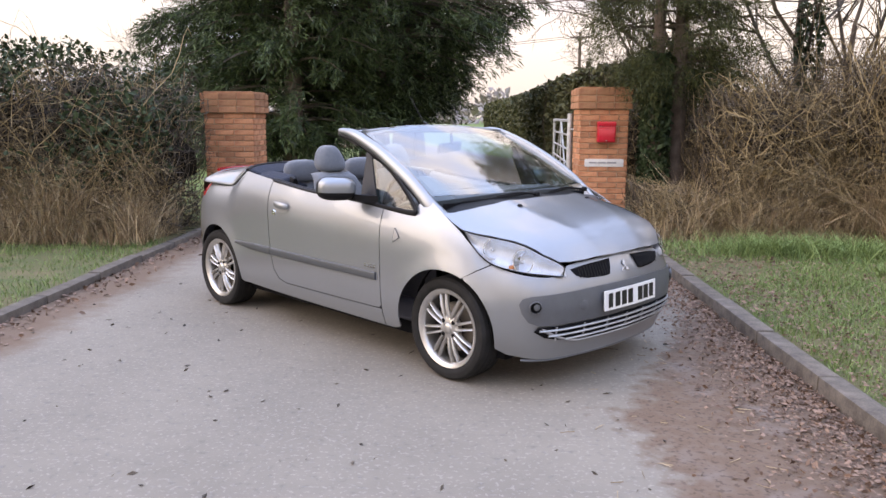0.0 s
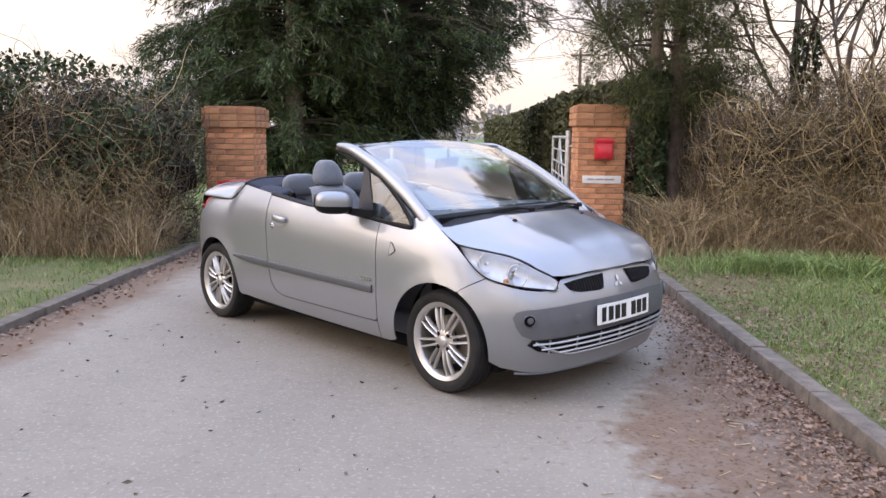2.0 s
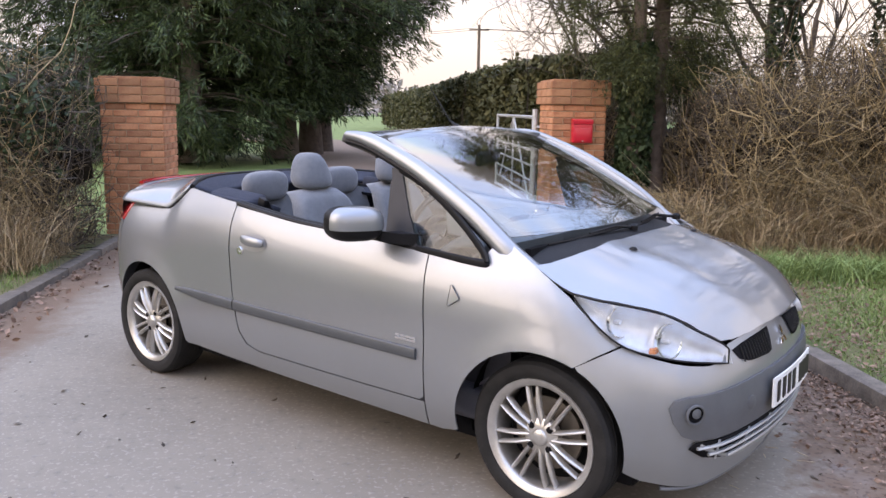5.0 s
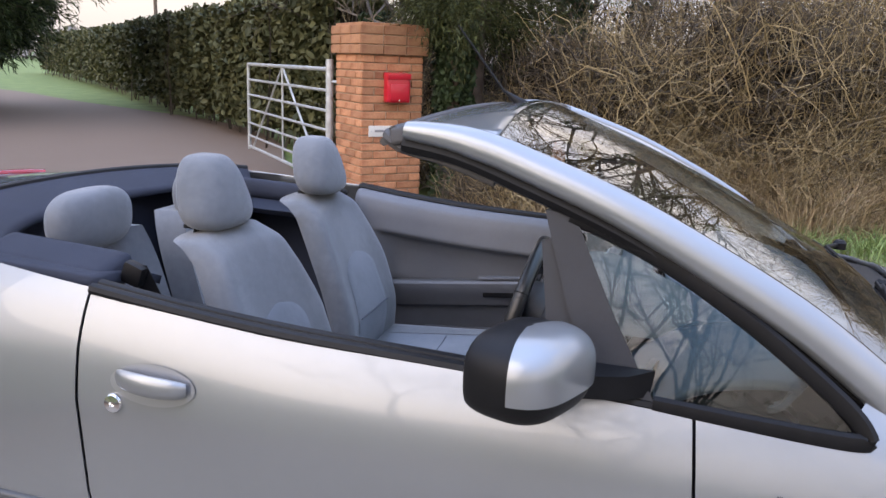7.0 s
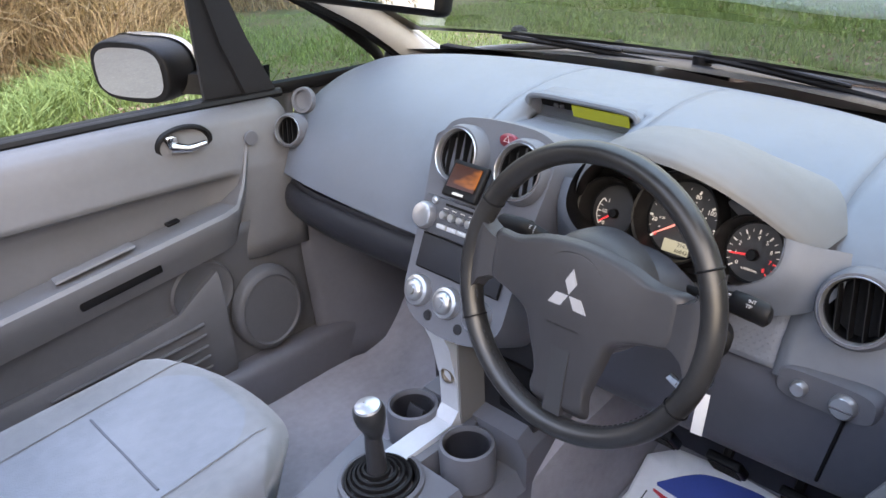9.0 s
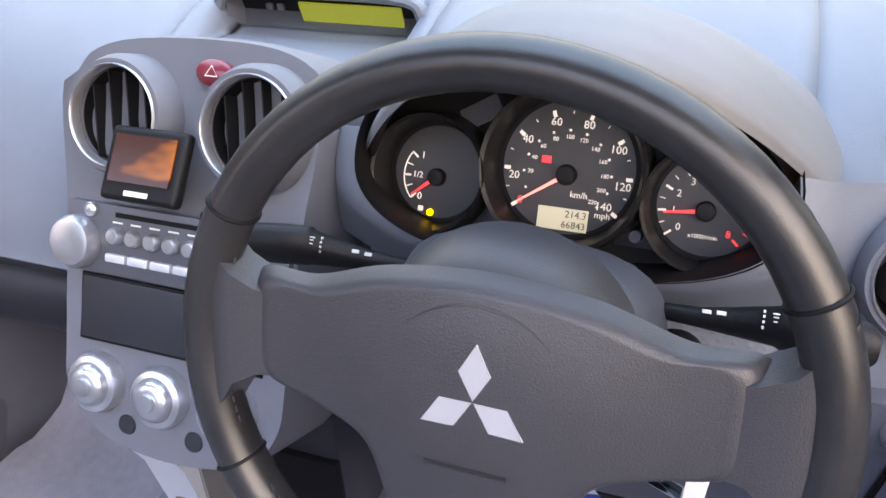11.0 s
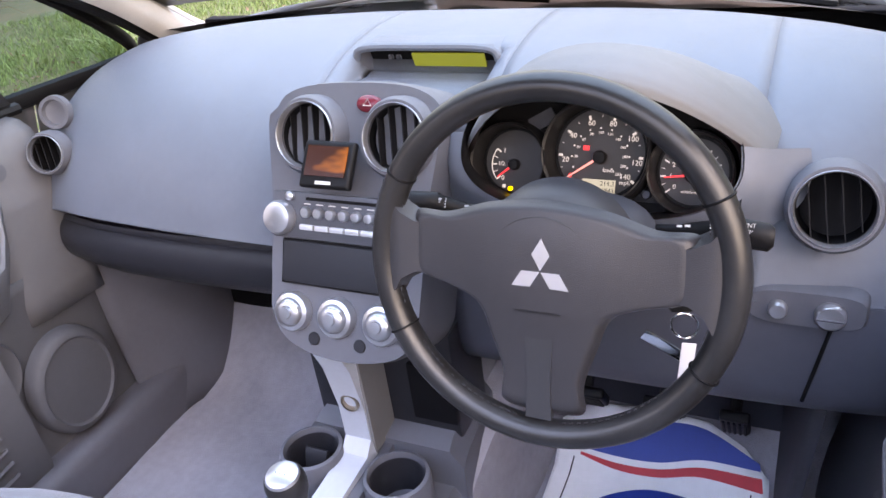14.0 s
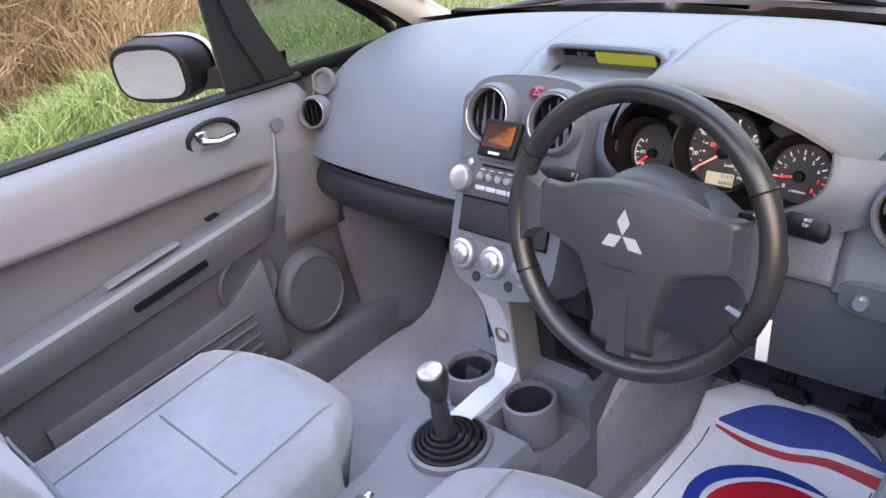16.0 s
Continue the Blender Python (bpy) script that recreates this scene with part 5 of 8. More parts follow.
for sd in (-1, 1):
    part("latch_cover", box(0.045, 0.12, 0.026, pose(0.155, sd * 0.44, 1.358, 0, 0, 0), w=0.010, seg=3), M_LINER, hdr, "grey roof latch cover")
    part("latch_plate", box(0.012, 0.055, 0.028, pose(0.124, sd * 0.33, 1.366), w=0.010, seg=3), M_LINER, hdr)
    part("corner_cap", box(0.034, 0.022, 0.034, pose(0.152, sd * 0.674, 1.360, sd * 14, -10, 0), w=0.010, seg=4), M_SEALG, hdr)
ant = part("aerial_base", loft([[(0.285 - 0.05 * q + a * 0.028 * (1 - q * 0.8), -0.02 + c * 0.016 * (1 - q * 0.6), 1.405 + 0.03 * q) for a, c in ((math.cos(w), math.sin(w)) for w in np.linspace(0, 6.283, 13)[:-1])] for q in np.linspace(0, 1, 5)]), M_BLACK, car, "black aerial foot")
part("aerial_rod", sweep([(0.235, -0.02, 1.43), (0.10, -0.02, 1.60)], [0.0035, 0.002], 8), M_BLACK, ant, "thin black aerial")

for y0, y1 in ((0.50, -0.06), (0.0, -0.54)):
    w = tagged(new("wiper"), "black windscreen wiper")
    w.parent = car
    fx = lambda y, q: Vector((1.195 - 0.24 * y * y - 0.012 * q, y, 1.006 - 0.030 * q))
    pts = [fx(y0 + (y1 - y0) * q, q) for q in np.linspace(0.0, 1, 12)]
    part("blade", sweep(pts, 0.0045, 6, sy=1.5), M_BLACK, w)
    part("arm", sweep([Vector((1.215, y0 + 0.03, 0.995)), fx(y0 - 0.10, 0.15) + Vector((0, 0, 0.010)), fx(y0 + (y1 - y0) * 0.55, 0.55) + Vector((0, 0, 0.010))], [0.008, 0.006, 0.004], 8), M_BLACK, w)
    part("pivot", lathe([(0.02, 0), (0.02, 0.02), (0.012, 0.028), (0, 0.028)], 14, pose(1.218, y0 + 0.02, 0.985)), M_BLACK, w)

# fixed quarter glass, divider and mirrors
for sd in (-1, 1):
    qw = tagged(new("quarter_window"), "triangular side glass in a black frame")
    qw.parent = car
    Q = lambda x, z, o=0.0: Vector((x, sd * (0.802 - 0.325 * (z - 0.92) + o), z))
    tri = [(0.64, 0.945), (0.985, 0.928), (0.93, 0.985), (0.78, 1.09), (0.62, 1.175), (0.495, 1.228)]
    part("pane", plate(tri, lambda x, z: Q(x, z), 0.06), M_SIDEGLASS, qw, "dark side glass", smooth=False).visible_shadow = False
    part("divider", loft([[Q(x - w, z, 0.006), Q(x + w, z, 0.006), Q(x + w * 0.8, z, -0.03), Q(x - w * 0.8, z, -0.03)] for x, z, w in ((0.625, 0.925, 0.048), (0.54, 1.08, 0.040), (0.468, 1.245, 0.026))]), M_FRAME, qw, "dark grey divider post", angle=30)
    fr = spline([(0.66, 0.938, 0), (0.85, 0.926, 0), (0.985, 0.921, 0), (0.998, 0.935, 0), (0.95, 0.985, 0), (0.80, 1.093, 0), (0.64, 1.183, 0), (0.49, 1.240, 0)], 6)
    part("frame", sweep([Q(p.x, p.y, 0.003) for p in fr], [0.017] * len(fr), 8, sx=0.6), M_BLACK, qw, "black rubber frame")
    dm = tagged(new("door_mirror"), "silver and black door mirror")
    dm.parent = doors[sd]
    cx, cy, cz = (0.450, 0.952, 1.036) if sd < 0 else (0.432, 0.952, 1.012)

    def turned(x, y, z):
        return Vector((cx + x * 0.927 - y * 0.375, sd * (cy + x * 0.375 + y * 0.927), z))

    def shell(u, v, lo_, hi_, k=1.0):
        a, e = u * 2 * math.pi, lo_ + (hi_ - lo_) * v
        f = lambda w, p: math.copysign(abs(w) ** p, w)
        x, y, z = f(math.cos(e), 0.62) * f(math.cos(a), 0.75), f(math.cos(e), 0.60) * f(math.sin(a), 0.62), f(math.sin(e), 0.72)
        x = max(x, -0.55) * 0.088 * k + 0.01
        yy = y * 0.116 * k
        return turned(x, yy, cz + z * 0.070 * k + 0.03 * yy)
    part("cap", grid(60, 30, lambda u, v: shell(-0.205 + 0.41 * u, v, -0.16, 1.56, 1.035)), M_PAINT, dm, "silver mirror cap", angle=60)
    part("case", grid(72, 40, lambda u, v: shell(u, v, -1.57, 1.57, 0.99)), M_BLACK, dm, "black mirror casing", angle=60)
    part("glass", plate([(0.094 * math.copysign(abs(math.cos(a)) ** 0.6, math.cos(a)), cz + 0.055 * math.copysign(abs(math.sin(a)) ** 0.6, math.sin(a))) for a in np.linspace(0, 6.283, 29)[:-1]],
         lambda y, z: turned(-0.0405, y, z), 0.5, 0.003), M_MIRROR, dm, "mirror glass", smooth=False)
    part("foot", loft([[Vector((x + a, sd * y, z + c)) for a, c in ((-0.045 * k, -0.02 * k), (0.045 * k, -0.022 * k), (0.05 * k, 0.018 * k), (-0.035 * k, 0.02 * k))] for x, y, z, k in ((0.60, 0.79, 0.975, 1.2), (0.56, 0.83, 0.975, 1.1), (0.49, 0.875, 0.985, 1.0))]), M_BLACK, dm, "black mirror foot", angle=30)

# rear deck
ZD = curve([-1.86, -1.78, -1.6, -1.3, -1.0], [0.955, 1.0, 1.045, 1.078, 1.095])


def deck(u, v):
    q = 2 * u - 1
    xf = -1.275 + 0.34 * abs(q) ** 2.2
    xr = -1.825 + 0.24 * abs(q) ** 3.2
    x = xr + (xf - xr) * v
    y = q * (0.757 - 0.03 * (1 - v) ** 2 - 0.034 * max(0, (v - 0.6) / 0.4) ** 1.5)
    zs = 0.940 + 0.122 * max(0, (v - 0.75) / 0.25) ** 1.1
    return Vector((x, y, zs + (ZD(x) - zs) * (1 - abs(q) ** 3.0)))


b = grid(40, 18, deck)
if sum(f.normal.z for f in b.faces) < 0:
    bmesh.ops.reverse_faces(b, faces=b.faces)
thicken(b, 0.012)
dk = part("boot_lid", b, M_PAINT, car, "silver boot lid", angle=60)
part("rear_panel", grid(30, 4, lambda u, v: Vector((deck(u, 0).x - 0.012 * math.sin(math.pi * v) + 0.004, deck(u, 0).y, deck(u, 0).z * (1 - v) + 0.85 * v - 0.004))), M_PAINT, car)
part("high_brake_lamp", sweep([deck(u, 0.05) + Vector((0, 0, 0.042 - 0.02 * (2 * u - 1) ** 2)) for u in np.linspace(0.14, 0.86, 21)], 0.014, 8, sy=0.8), M_RED_LAMP, car, "long red brake lamp on the boot lid")
part("boot_lip", grid(30, 6, lambda u, v: deck(0.06 + 0.88 * u, 0.015 + 0.20 * v) + Vector((0, 0, 0.034 * math.sin(math.pi * (0.25 + 0.75 * v)) ** 0.8 * math.sin(math.pi * u) ** 0.4 - 0.001))), M_PAINT, car, "raised edge of the boot lid", angle=60)
part("rim_seal", sweep([deck(u, 1.0) + Vector((0.012, 0, 0.006)) for u in np.linspace(0.0, 1, 41)], 0.013, 8), M_BLACK, car, "black rubber seal round the cabin")

# underbody and wheels
part("underbody", box(3.1, 1.36, 0.10, pose(0.03, 0, 0.205), w=0.02), M_DARK, car, "dark underbody")
for a in (-AX, AX):
    for sd in (-1, 1):
        b = bmesh.new()
        pr = arc(0, 0, 0.375, -15, 195, 20)
        vs = [[b.verts.new((a + x, sd * y, HUBZ + z)) for x, z in pr] for y in (0.50, 0.70)]
        for i in range(len(pr) - 1):
            b.faces.new((vs[0][i], vs[0][i + 1], vs[1][i + 1], vs[1][i]))
        b.faces.new(vs[0])
        part("wheel_arch_liner", b, M_DARK, car)


def wheel_meshes():
    w = tagged(new("wheel"), "")
    w.parent = car
    ty = part("tyre", lathe([(0.222, -0.085), (0.238, -0.094), (0.260, -0.099), (0.280, -0.095), (0.292, -0.080), (0.2955, -0.05), (0.292, -0.048), (0.292, -0.042), (0.296, -0.04), (0.296, -0.008), (0.292, -0.006), (0.292, 0.006), (0.296, 0.008), (0.296, 0.04), (0.292, 0.042),
             (0.292, 0.048), (0.2955, 0.05), (0.292, 0.080), (0.280, 0.095), (0.260, 0.099), (0.243, 0.096), (0.230, 0.089), (0.224, 0.082)], 56), M_RUBBER, w, "black tyre", angle=25)
    rim = part("rim", lathe([(0.218, -0.085), (0.205, -0.075), (0.195, -0.02), (0.192, 0.055), (0.198, 0.076), (0.206, 0.085), (0.225, 0.090), (0.228, 0.084), (0.222, 0.078)], 56), M_ALLOY, w, "silver alloy rim")
    part("brake_disc", lathe([(0.06, -0.01), (0.14, -0.01), (0.14, 0.01), (0.06, 0.012)], 36, closed=True), mat("brake_disc", (0.16, 0.14, 0.12), 0.45, 0.8, var=0.2, scale=20), w, "worn brake disc")
    part("hub_back", lathe([(0.188, -0.03), (0.05, -0.035), (0.0, -0.035)], 36), M_DARK, w)
    for i in range(8):
        for sd in (-1, 1):
            secs = []
            for q in np.linspace(0, 1, 6):
                r = 0.040 + 0.164 * q
                zc = 0.072 - 0.004 * q + 0.012 * math.sin(math.pi * q)
                wd = 0.0088 - 0.0010 * q
                off = (0.0125 + 0.0105 * q) * sd
                secs.append([(r, off - wd, zc - 0.026), (r, off + wd, zc - 0.026), (r, off + wd * 0.8, zc - 0.004), (r, off, zc + 0.001), (r, off - wd * 0.8, zc - 0.004)])
            part("spoke", loft(secs, m=pose(0, 0, 0, 0, 0, 45 * i + 14)), M_ALLOY, rim, angle=50)
    part("hub", lathe([(0.074, 0.035), (0.072, 0.062), (0.060, 0.072), (0.034, 0.074), (0.032, 0.080), (0.024, 0.085), (0, 0.087)], 32), M_ALLOY, rim, "alloy hub with centre cap")
    for i in range(4):
        a = radians(45 + 90 * i)
        part("wheel_nut", lathe([(0.0145, 0.055), (0.014, 0.0745), (0.008, 0.077), (0, 0.077)], 6, pose(0.054 * math.cos(a), 0.054 * math.sin(a), 0)), M_DARK, rim, "dark wheel nut")
    return w


w0 = wheel_meshes()
w0.matrix_world = pose(AX, -0.712, HUBZ + 0.003, 90, 0, 0)
for x, y, rz, turn in ((-AX, -0.712, 0, 14), (AX, 0.712, 180, 5), (-AX, 0.712, 180, 20)):
    copy_thing(w0, pose(x, y, HUBZ + 0.003, 90, 0, rz) @ pose(0, 0, 0, 0, 0, turn))
# ---- cabin ----
M_DASH = mat("dash_plastic", (0.116, 0.131, 0.158), 0.44, var=0.06, scale=9, bump=0.25, bump_scale=1100)
M_DASHLOW = mat("dash_lower", (0.017, 0.018, 0.023), 0.42, var=0.08, scale=9, bump=0.25, bump_scale=1100, spec=0.35)
M_KNEE = mat("knee_plastic", (0.062, 0.067, 0.088), 0.55, var=0.08, scale=9, bump=0.25, bump_scale=1100)
M_HOOD = mat("hood_plastic", (0.150, 0.150, 0.154), 0.6, var=0.05, scale=9, bump=0.25, bump_scale=1100)
M_STACK = mat("stack_plastic", (0.095, 0.10, 0.118), 0.55, var=0.06, scale=12, bump=0.15, bump_scale=1100)
M_SILVERP = mat("silver_plastic", (0.50, 0.52, 0.55), 0.38, 0.35, var=0.05, scale=14)
M_LTSTRIP = mat("pale_strip", (0.42, 0.45, 0.50), 0.5, 0.1, var=0.05, scale=14)
M_CARPET = mat("carpet", (0.27, 0.262, 0.295), 0.95, var=0.16, scale=7, bump=0.9, bump_scale=420)
M_SILL = mat("sill_plastic", (0.085, 0.086, 0.102), 0.5, var=0.08, scale=9, bump=0.25, bump_scale=1100)
# dark navy lining; its darkness also stands in for the footwell's shade
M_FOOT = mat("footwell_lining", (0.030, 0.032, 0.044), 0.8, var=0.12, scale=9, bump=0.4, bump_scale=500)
M_LEATHER = mat("wheel_leather", (0.017, 0.017, 0.018), 0.31, var=0.3, scale=16, bump=0.07, bump_scale=900)
M_PAD = mat("airbag_pad", (0.029, 0.029, 0.033), 0.42, var=0.1, scale=10, bump=0.2, bump_scale=1000)
M_DOORCARD = mat("door_card", (0.112, 0.114, 0.124), 0.55, var=0.06, scale=9, bump=0.25, bump_scale=1000)
M_DOORLOW = mat("door_card_lower", (0.062, 0.064, 0.074), 0.65, var=0.08, scale=9, bump=0.3, bump_scale=900)
M_NAVY = mat("rear_trim", (0.024, 0.028, 0.042), 0.7, var=0.1, scale=9, bump=0.3, bump_scale=900, spec=0.25)
M_RECESS = mat("vent_black", (0.005, 0.005, 0.006), 0.6, var=0.15, scale=40, spec=0.15)
M_KNOB = mat("metal_knob", (0.50, 0.51, 0.54), 0.28, 0.85, var=0.05, scale=30)


def fabric(name, c1, c2, weave=900.0):
    """Seat cloth: a fine weave over soft mottling."""
    ma = mat(name, c1, 0.95, scale=5.0, color2=c2)
    n, l = ma.node_tree.nodes, ma.node_tree.links
    bs, tc = n["Principled BSDF"], n.new("ShaderNodeTexCoord")
    bs.inputs["Sheen Weight"].default_value = 0.25
    wv, bp = n.new("ShaderNodeTexVoronoi"), n.new("ShaderNodeBump")
    wv.inputs["Scale"].default_value = weave
    bp.inputs["Strength"].default_value, bp.inputs["Distance"].default_value = 0.5, 0.001
    l.new(tc.outputs["Object"], wv.inputs["Vector"])
    l.new(wv.outputs["Distance"], bp.inputs["Height"])
    l.new(bp.outputs["Normal"], bs.inputs["Normal"])
    return ma


M_SEAT = fabric("seat_cloth", (0.108, 0.118, 0.132), (0.158, 0.169, 0.187), 700)
M_SEATMID = fabric("seat_insert_cloth", (0.116, 0.134, 0.162), (0.164, 0.184, 0.218), 420)
# seat cloth made darker: the shade in the creases, put into the colour
M_CREASE_SHADE = mat("seat_crease", (0.082, 0.094, 0.116), 0.95, var=0.1, scale=30)



def dotted(name, color):
    """Dash plastic with small raised dots in rows."""
    ma = mat(name, color, 0.6, var=0.06, scale=9)
    n, l = ma.node_tree.nodes, ma.node_tree.links
    tc, sp_, bp = n.new("ShaderNodeTexCoord"), n.new("ShaderNodeSeparateXYZ"), n.new("ShaderNodeBump")
    l.new(tc.outputs["Object"], sp_.inputs[0])
    waves = []
    for axis, k in (("Y", 570.0), ("Z", 620.0)):
        a_, c_ = n.new("ShaderNodeMath"), n.new("ShaderNodeMath")
        a_.operation, a_.inputs[1].default_value = "MULTIPLY", k
        c_.operation = "SINE"
        l.new(sp_.outputs[axis], a_.inputs[0])
        l.new(a_.outputs[0], c_.inputs[0])
        waves.append(c_)
    pr, mr = n.new("ShaderNodeMath"), n.new("ShaderNodeMapRange")
    pr.operation = "MULTIPLY"
    l.new(waves[0].outputs[0], pr.inputs[0])
    l.new(waves[1].outputs[0], pr.inputs[1])
    mr.inputs["From Min"].default_value, mr.inputs["From Max"].default_value = 0.45, 0.75
    l.new(pr.outputs[0], mr.inputs["Value"])
    bp.inputs["Strength"].default_value, bp.inputs["Distance"].default_value = 0.5, 0.0008
    l.new(mr.outputs["Result"], bp.inputs["Height"])
    l.new(bp.outputs["Normal"], n["Principled BSDF"].inputs["Normal"])
    return ma


M_DOTS = dotted("dotted_dash_plastic", (0.135, 0.15, 0.182))

# floor, tunnel and bulkheads
tub = tagged(new("cabin_floor"), "grey carpeted cabin floor")
tub.parent = car


def floor_z(x):
    return 0.265 + max(0, x - 0.72) * 0.75


part("carpet", grid(26, 16, lambda u, v: Vector((-1.0 + 2.08 * u, -0.66 + 1.32 * v, floor_z(-1.0 + 2.08 * u) + 0.012 * noise.noise(Vector((u * 9, v * 6, 0))))), thick=0.01), M_CARPET, tub, "grey carpet")
part("bulkhead", box(0.03, 1.34, 0.55, pose(1.10, 0, 0.70), w=0.005), M_DARK, tub)
sec = lambda x, h, w: [(x, -w, 0.26), (x, -w * 0.86, h - 0.03), (x, -w * 0.62, h), (x, w * 0.62, h), (x, w * 0.86, h - 0.03), (x, w, 0.26)]
part("tunnel", loft([sec(-0.95, 0.42, 0.13), sec(-0.1, 0.43, 0.13), sec(0.2, 0.45, 0.13), sec(0.47, 0.45, 0.14), sec(0.56, 0.50, 0.15), sec(0.75, 0.55, 0.17), sec(1.06, 0.62, 0.22)]), M_CARPET, tub, "carpeted tunnel", angle=30)
for sd in (-1, 1):
    part("sill_trim", box(1.9, 0.10, 0.13, pose(0.1, sd * 0.665, 0.31), w=0.03, seg=3), M_SILL, tub, "grey sill trim")
    part("kick_panel", grid(14, 12, lambda u, v: Vector((0.605 + 0.44 * u, sd * (0.690 - 0.055 * math.sin(math.pi * min(1, u * 1.25)) * (1 - 0.5 * v) - 0.04 * (1 - v) ** 2), 0.27 + 0.54 * v)), thick=-0.01 * sd), M_SILL, tub, "grey moulded kick panel")
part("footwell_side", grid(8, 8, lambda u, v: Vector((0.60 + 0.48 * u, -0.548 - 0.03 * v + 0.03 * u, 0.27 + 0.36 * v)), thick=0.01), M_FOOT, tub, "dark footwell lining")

# sheet laid over the carpet, coloured dark for the shade behind the pedals
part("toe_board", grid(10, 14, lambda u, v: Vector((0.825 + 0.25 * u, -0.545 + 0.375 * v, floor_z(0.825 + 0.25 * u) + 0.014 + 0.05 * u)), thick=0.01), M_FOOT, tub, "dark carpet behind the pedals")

# dashboard
dash = tagged(new("dashboard"), "blue-grey moulded dashboard")
dash.parent = car
DSEC = spline([(1.08, 0.975, 0), (0.98, 0.998, 0), (0.86, 1.003, 0), (0.75, 0.988, 0), (0.665, 0.952, 0), (0.605, 0.90, 0), (0.568, 0.845, 0), (0.548, 0.800, 0), (0.544, 0.792, 0)], 6)


def dash_pt(y, t, bulge=0.0):
    i = t * (len(DSEC) - 1)
    j = min(int(i), len(DSEC) - 2)
    p = DSEC[j].lerp(DSEC[j + 1], i - j)
    e = abs(y) / 0.70
    x = p.x + 0.055 * e ** 5 * (1 if t > 0.3 else t / 0.3) - 0.22 * e ** 3 * max(0, 1 - t / 0.25)
    return Vector((x, y, p.y - 0.035 * e ** 4 * (1 - t) - 0.02 * e ** 8))


part("top_pad", grid(28, 40, lambda u, v: dash_pt(0.70 - 0.565 * u, v), thick=0.012), M_DASH, dash, "blue-grey dash pad")


def dipped(u, v):
    """The middle of the dash top, sunk in front of the display."""
    p = dash_pt(0.135 - 0.27 * u, 0.46 * v)
    k = min(1, max(0, (0.122 - abs(p.y)) / 0.012))
    if p.x < 0.800:
        p.z -= 0.034 * k * min(1, max(0, (p.x - 0.675) / 0.09))
    return p


part("top_pad", grid(44, 60, dipped, thick=0.012), M_DASH, dash, angle=30)
part("top_pad", grid(20, 20, lambda u, v: dash_pt(-0.135 - 0.335 * u, 0.47 * v), thick=0.012), M_DASH, dash)
part("end_panel", grid(14, 40, lambda u, v: dash_pt(-0.47 - 0.23 * u, v), thick=0.012), M_DASH, dash)
for sd in (-1, 1):
    ends = [(p.x, p.z) for p in (dash_pt(0.69, t) for t in np.linspace(0, 1, 24))] + [(0.60, 0.70), (0.66, 0.64), (0.98, 0.62), (1.02, 0.80)]
    b = plate(ends, lambda x, z: Vector((x, sd * (0.694 - 0.012 * math.sin((x - 0.5) * 5)), z)), 0.08, 0.006)
    cheek = part("end_cheek", b, M_DASHLOW, dash, "dark end of the dashboard", angle=60)
    for i in range(6):
        part("cheek_slot", box(0.030, 0.006, 0.010, pose(0.80 + 0.034 * i, sd * 0.690, 0.935 - 0.006 * i, 0, 35, 0), w=0.002), M_RECESS, cheek)
# glove box crease and padded roll below it
roll = spline([(0.556, 0.788, 0), (0.566, 0.776, 0), (0.548, 0.768, 0), (0.540, 0.748, 0), (0.545, 0.722, 0), (0.57, 0.70, 0), (0.64, 0.675, 0), (0.80, 0.66, 0), (0.98, 0.66, 0)], 4)
part("glove_box", grid(30, len(roll) - 1, lambda u, v: Vector((roll[int(round(v * (len(roll) - 1)))].x + 0.055 * (abs(0.69 - 0.57 * u) / 0.70) ** 5, 0.69 - 0.57 * u, roll[int(round(v * (len(roll) - 1)))].y - 0.02 * (1 - u))), thick=0.01), M_DASHLOW, dash, "dark glove box lid")
low = spline([(0.560, 0.795, 0), (0.552, 0.76, 0), (0.552, 0.70, 0), (0.56, 0.655, 0), (0.60, 0.625, 0), (0.72, 0.62, 0), (0.98, 0.64, 0)], 4)
part("knee_panel", grid(30, len(low) - 1, lambda u, v: Vector((low[int(round(v * (len(low) - 1)))].x + 0.03 * (abs(-0.11 - 0.585 * u) / 0.70) ** 5, -0.11 - 0.585 * u, low[int(round(v * (len(low) - 1)))].y)), thick=0.01), M_KNEE, dash, "dark blue-grey knee panel")
part("seam", sweep([(0.546, -0.565, 0.78), (0.548, -0.555, 0.72), (0.552, -0.545, 0.66)], 0.0025, 6), M_RECESS, dash)
part("panel_face", grid(16, 8, lambda u, v: Vector((0.556 + 0.035 * (1 - v), -0.135 - 0.34 * u, 0.868 - 0.07 * v)), thick=0.01), M_DOTS, dash)
part("demister_slot", box(0.022, 0.42, 0.006, pose(0.985, -0.12, 1.0, 0, 5, -4), w=0.002), M_RECESS, dash, "dark demister slot")
part("demister_slot", box(0.022, 0.40, 0.006, pose(0.955, 0.34, 0.996, 0, 5, 8), w=0.002), M_RECESS, dash)

# display recess on top of the dash
part("display_hood", loft([[Vector((x, y, z)) for x, y, z in ((xr, -w - 0.015, zr), (xr, -w * 0.85, zr + h), (xr, w * 0.85, zr + h), (xr, w + 0.015, zr))] for xr, w, zr, h in ((0.772, 0.118, 0.975, 0.036), (0.80, 0.120, 0.975, 0.040), (0.88, 0.125, 0.985, 0.026), (0.97, 0.13, 0.985, 0.012))], closed=False), M_DASH, dash, "blue-grey display hood", angle=70)
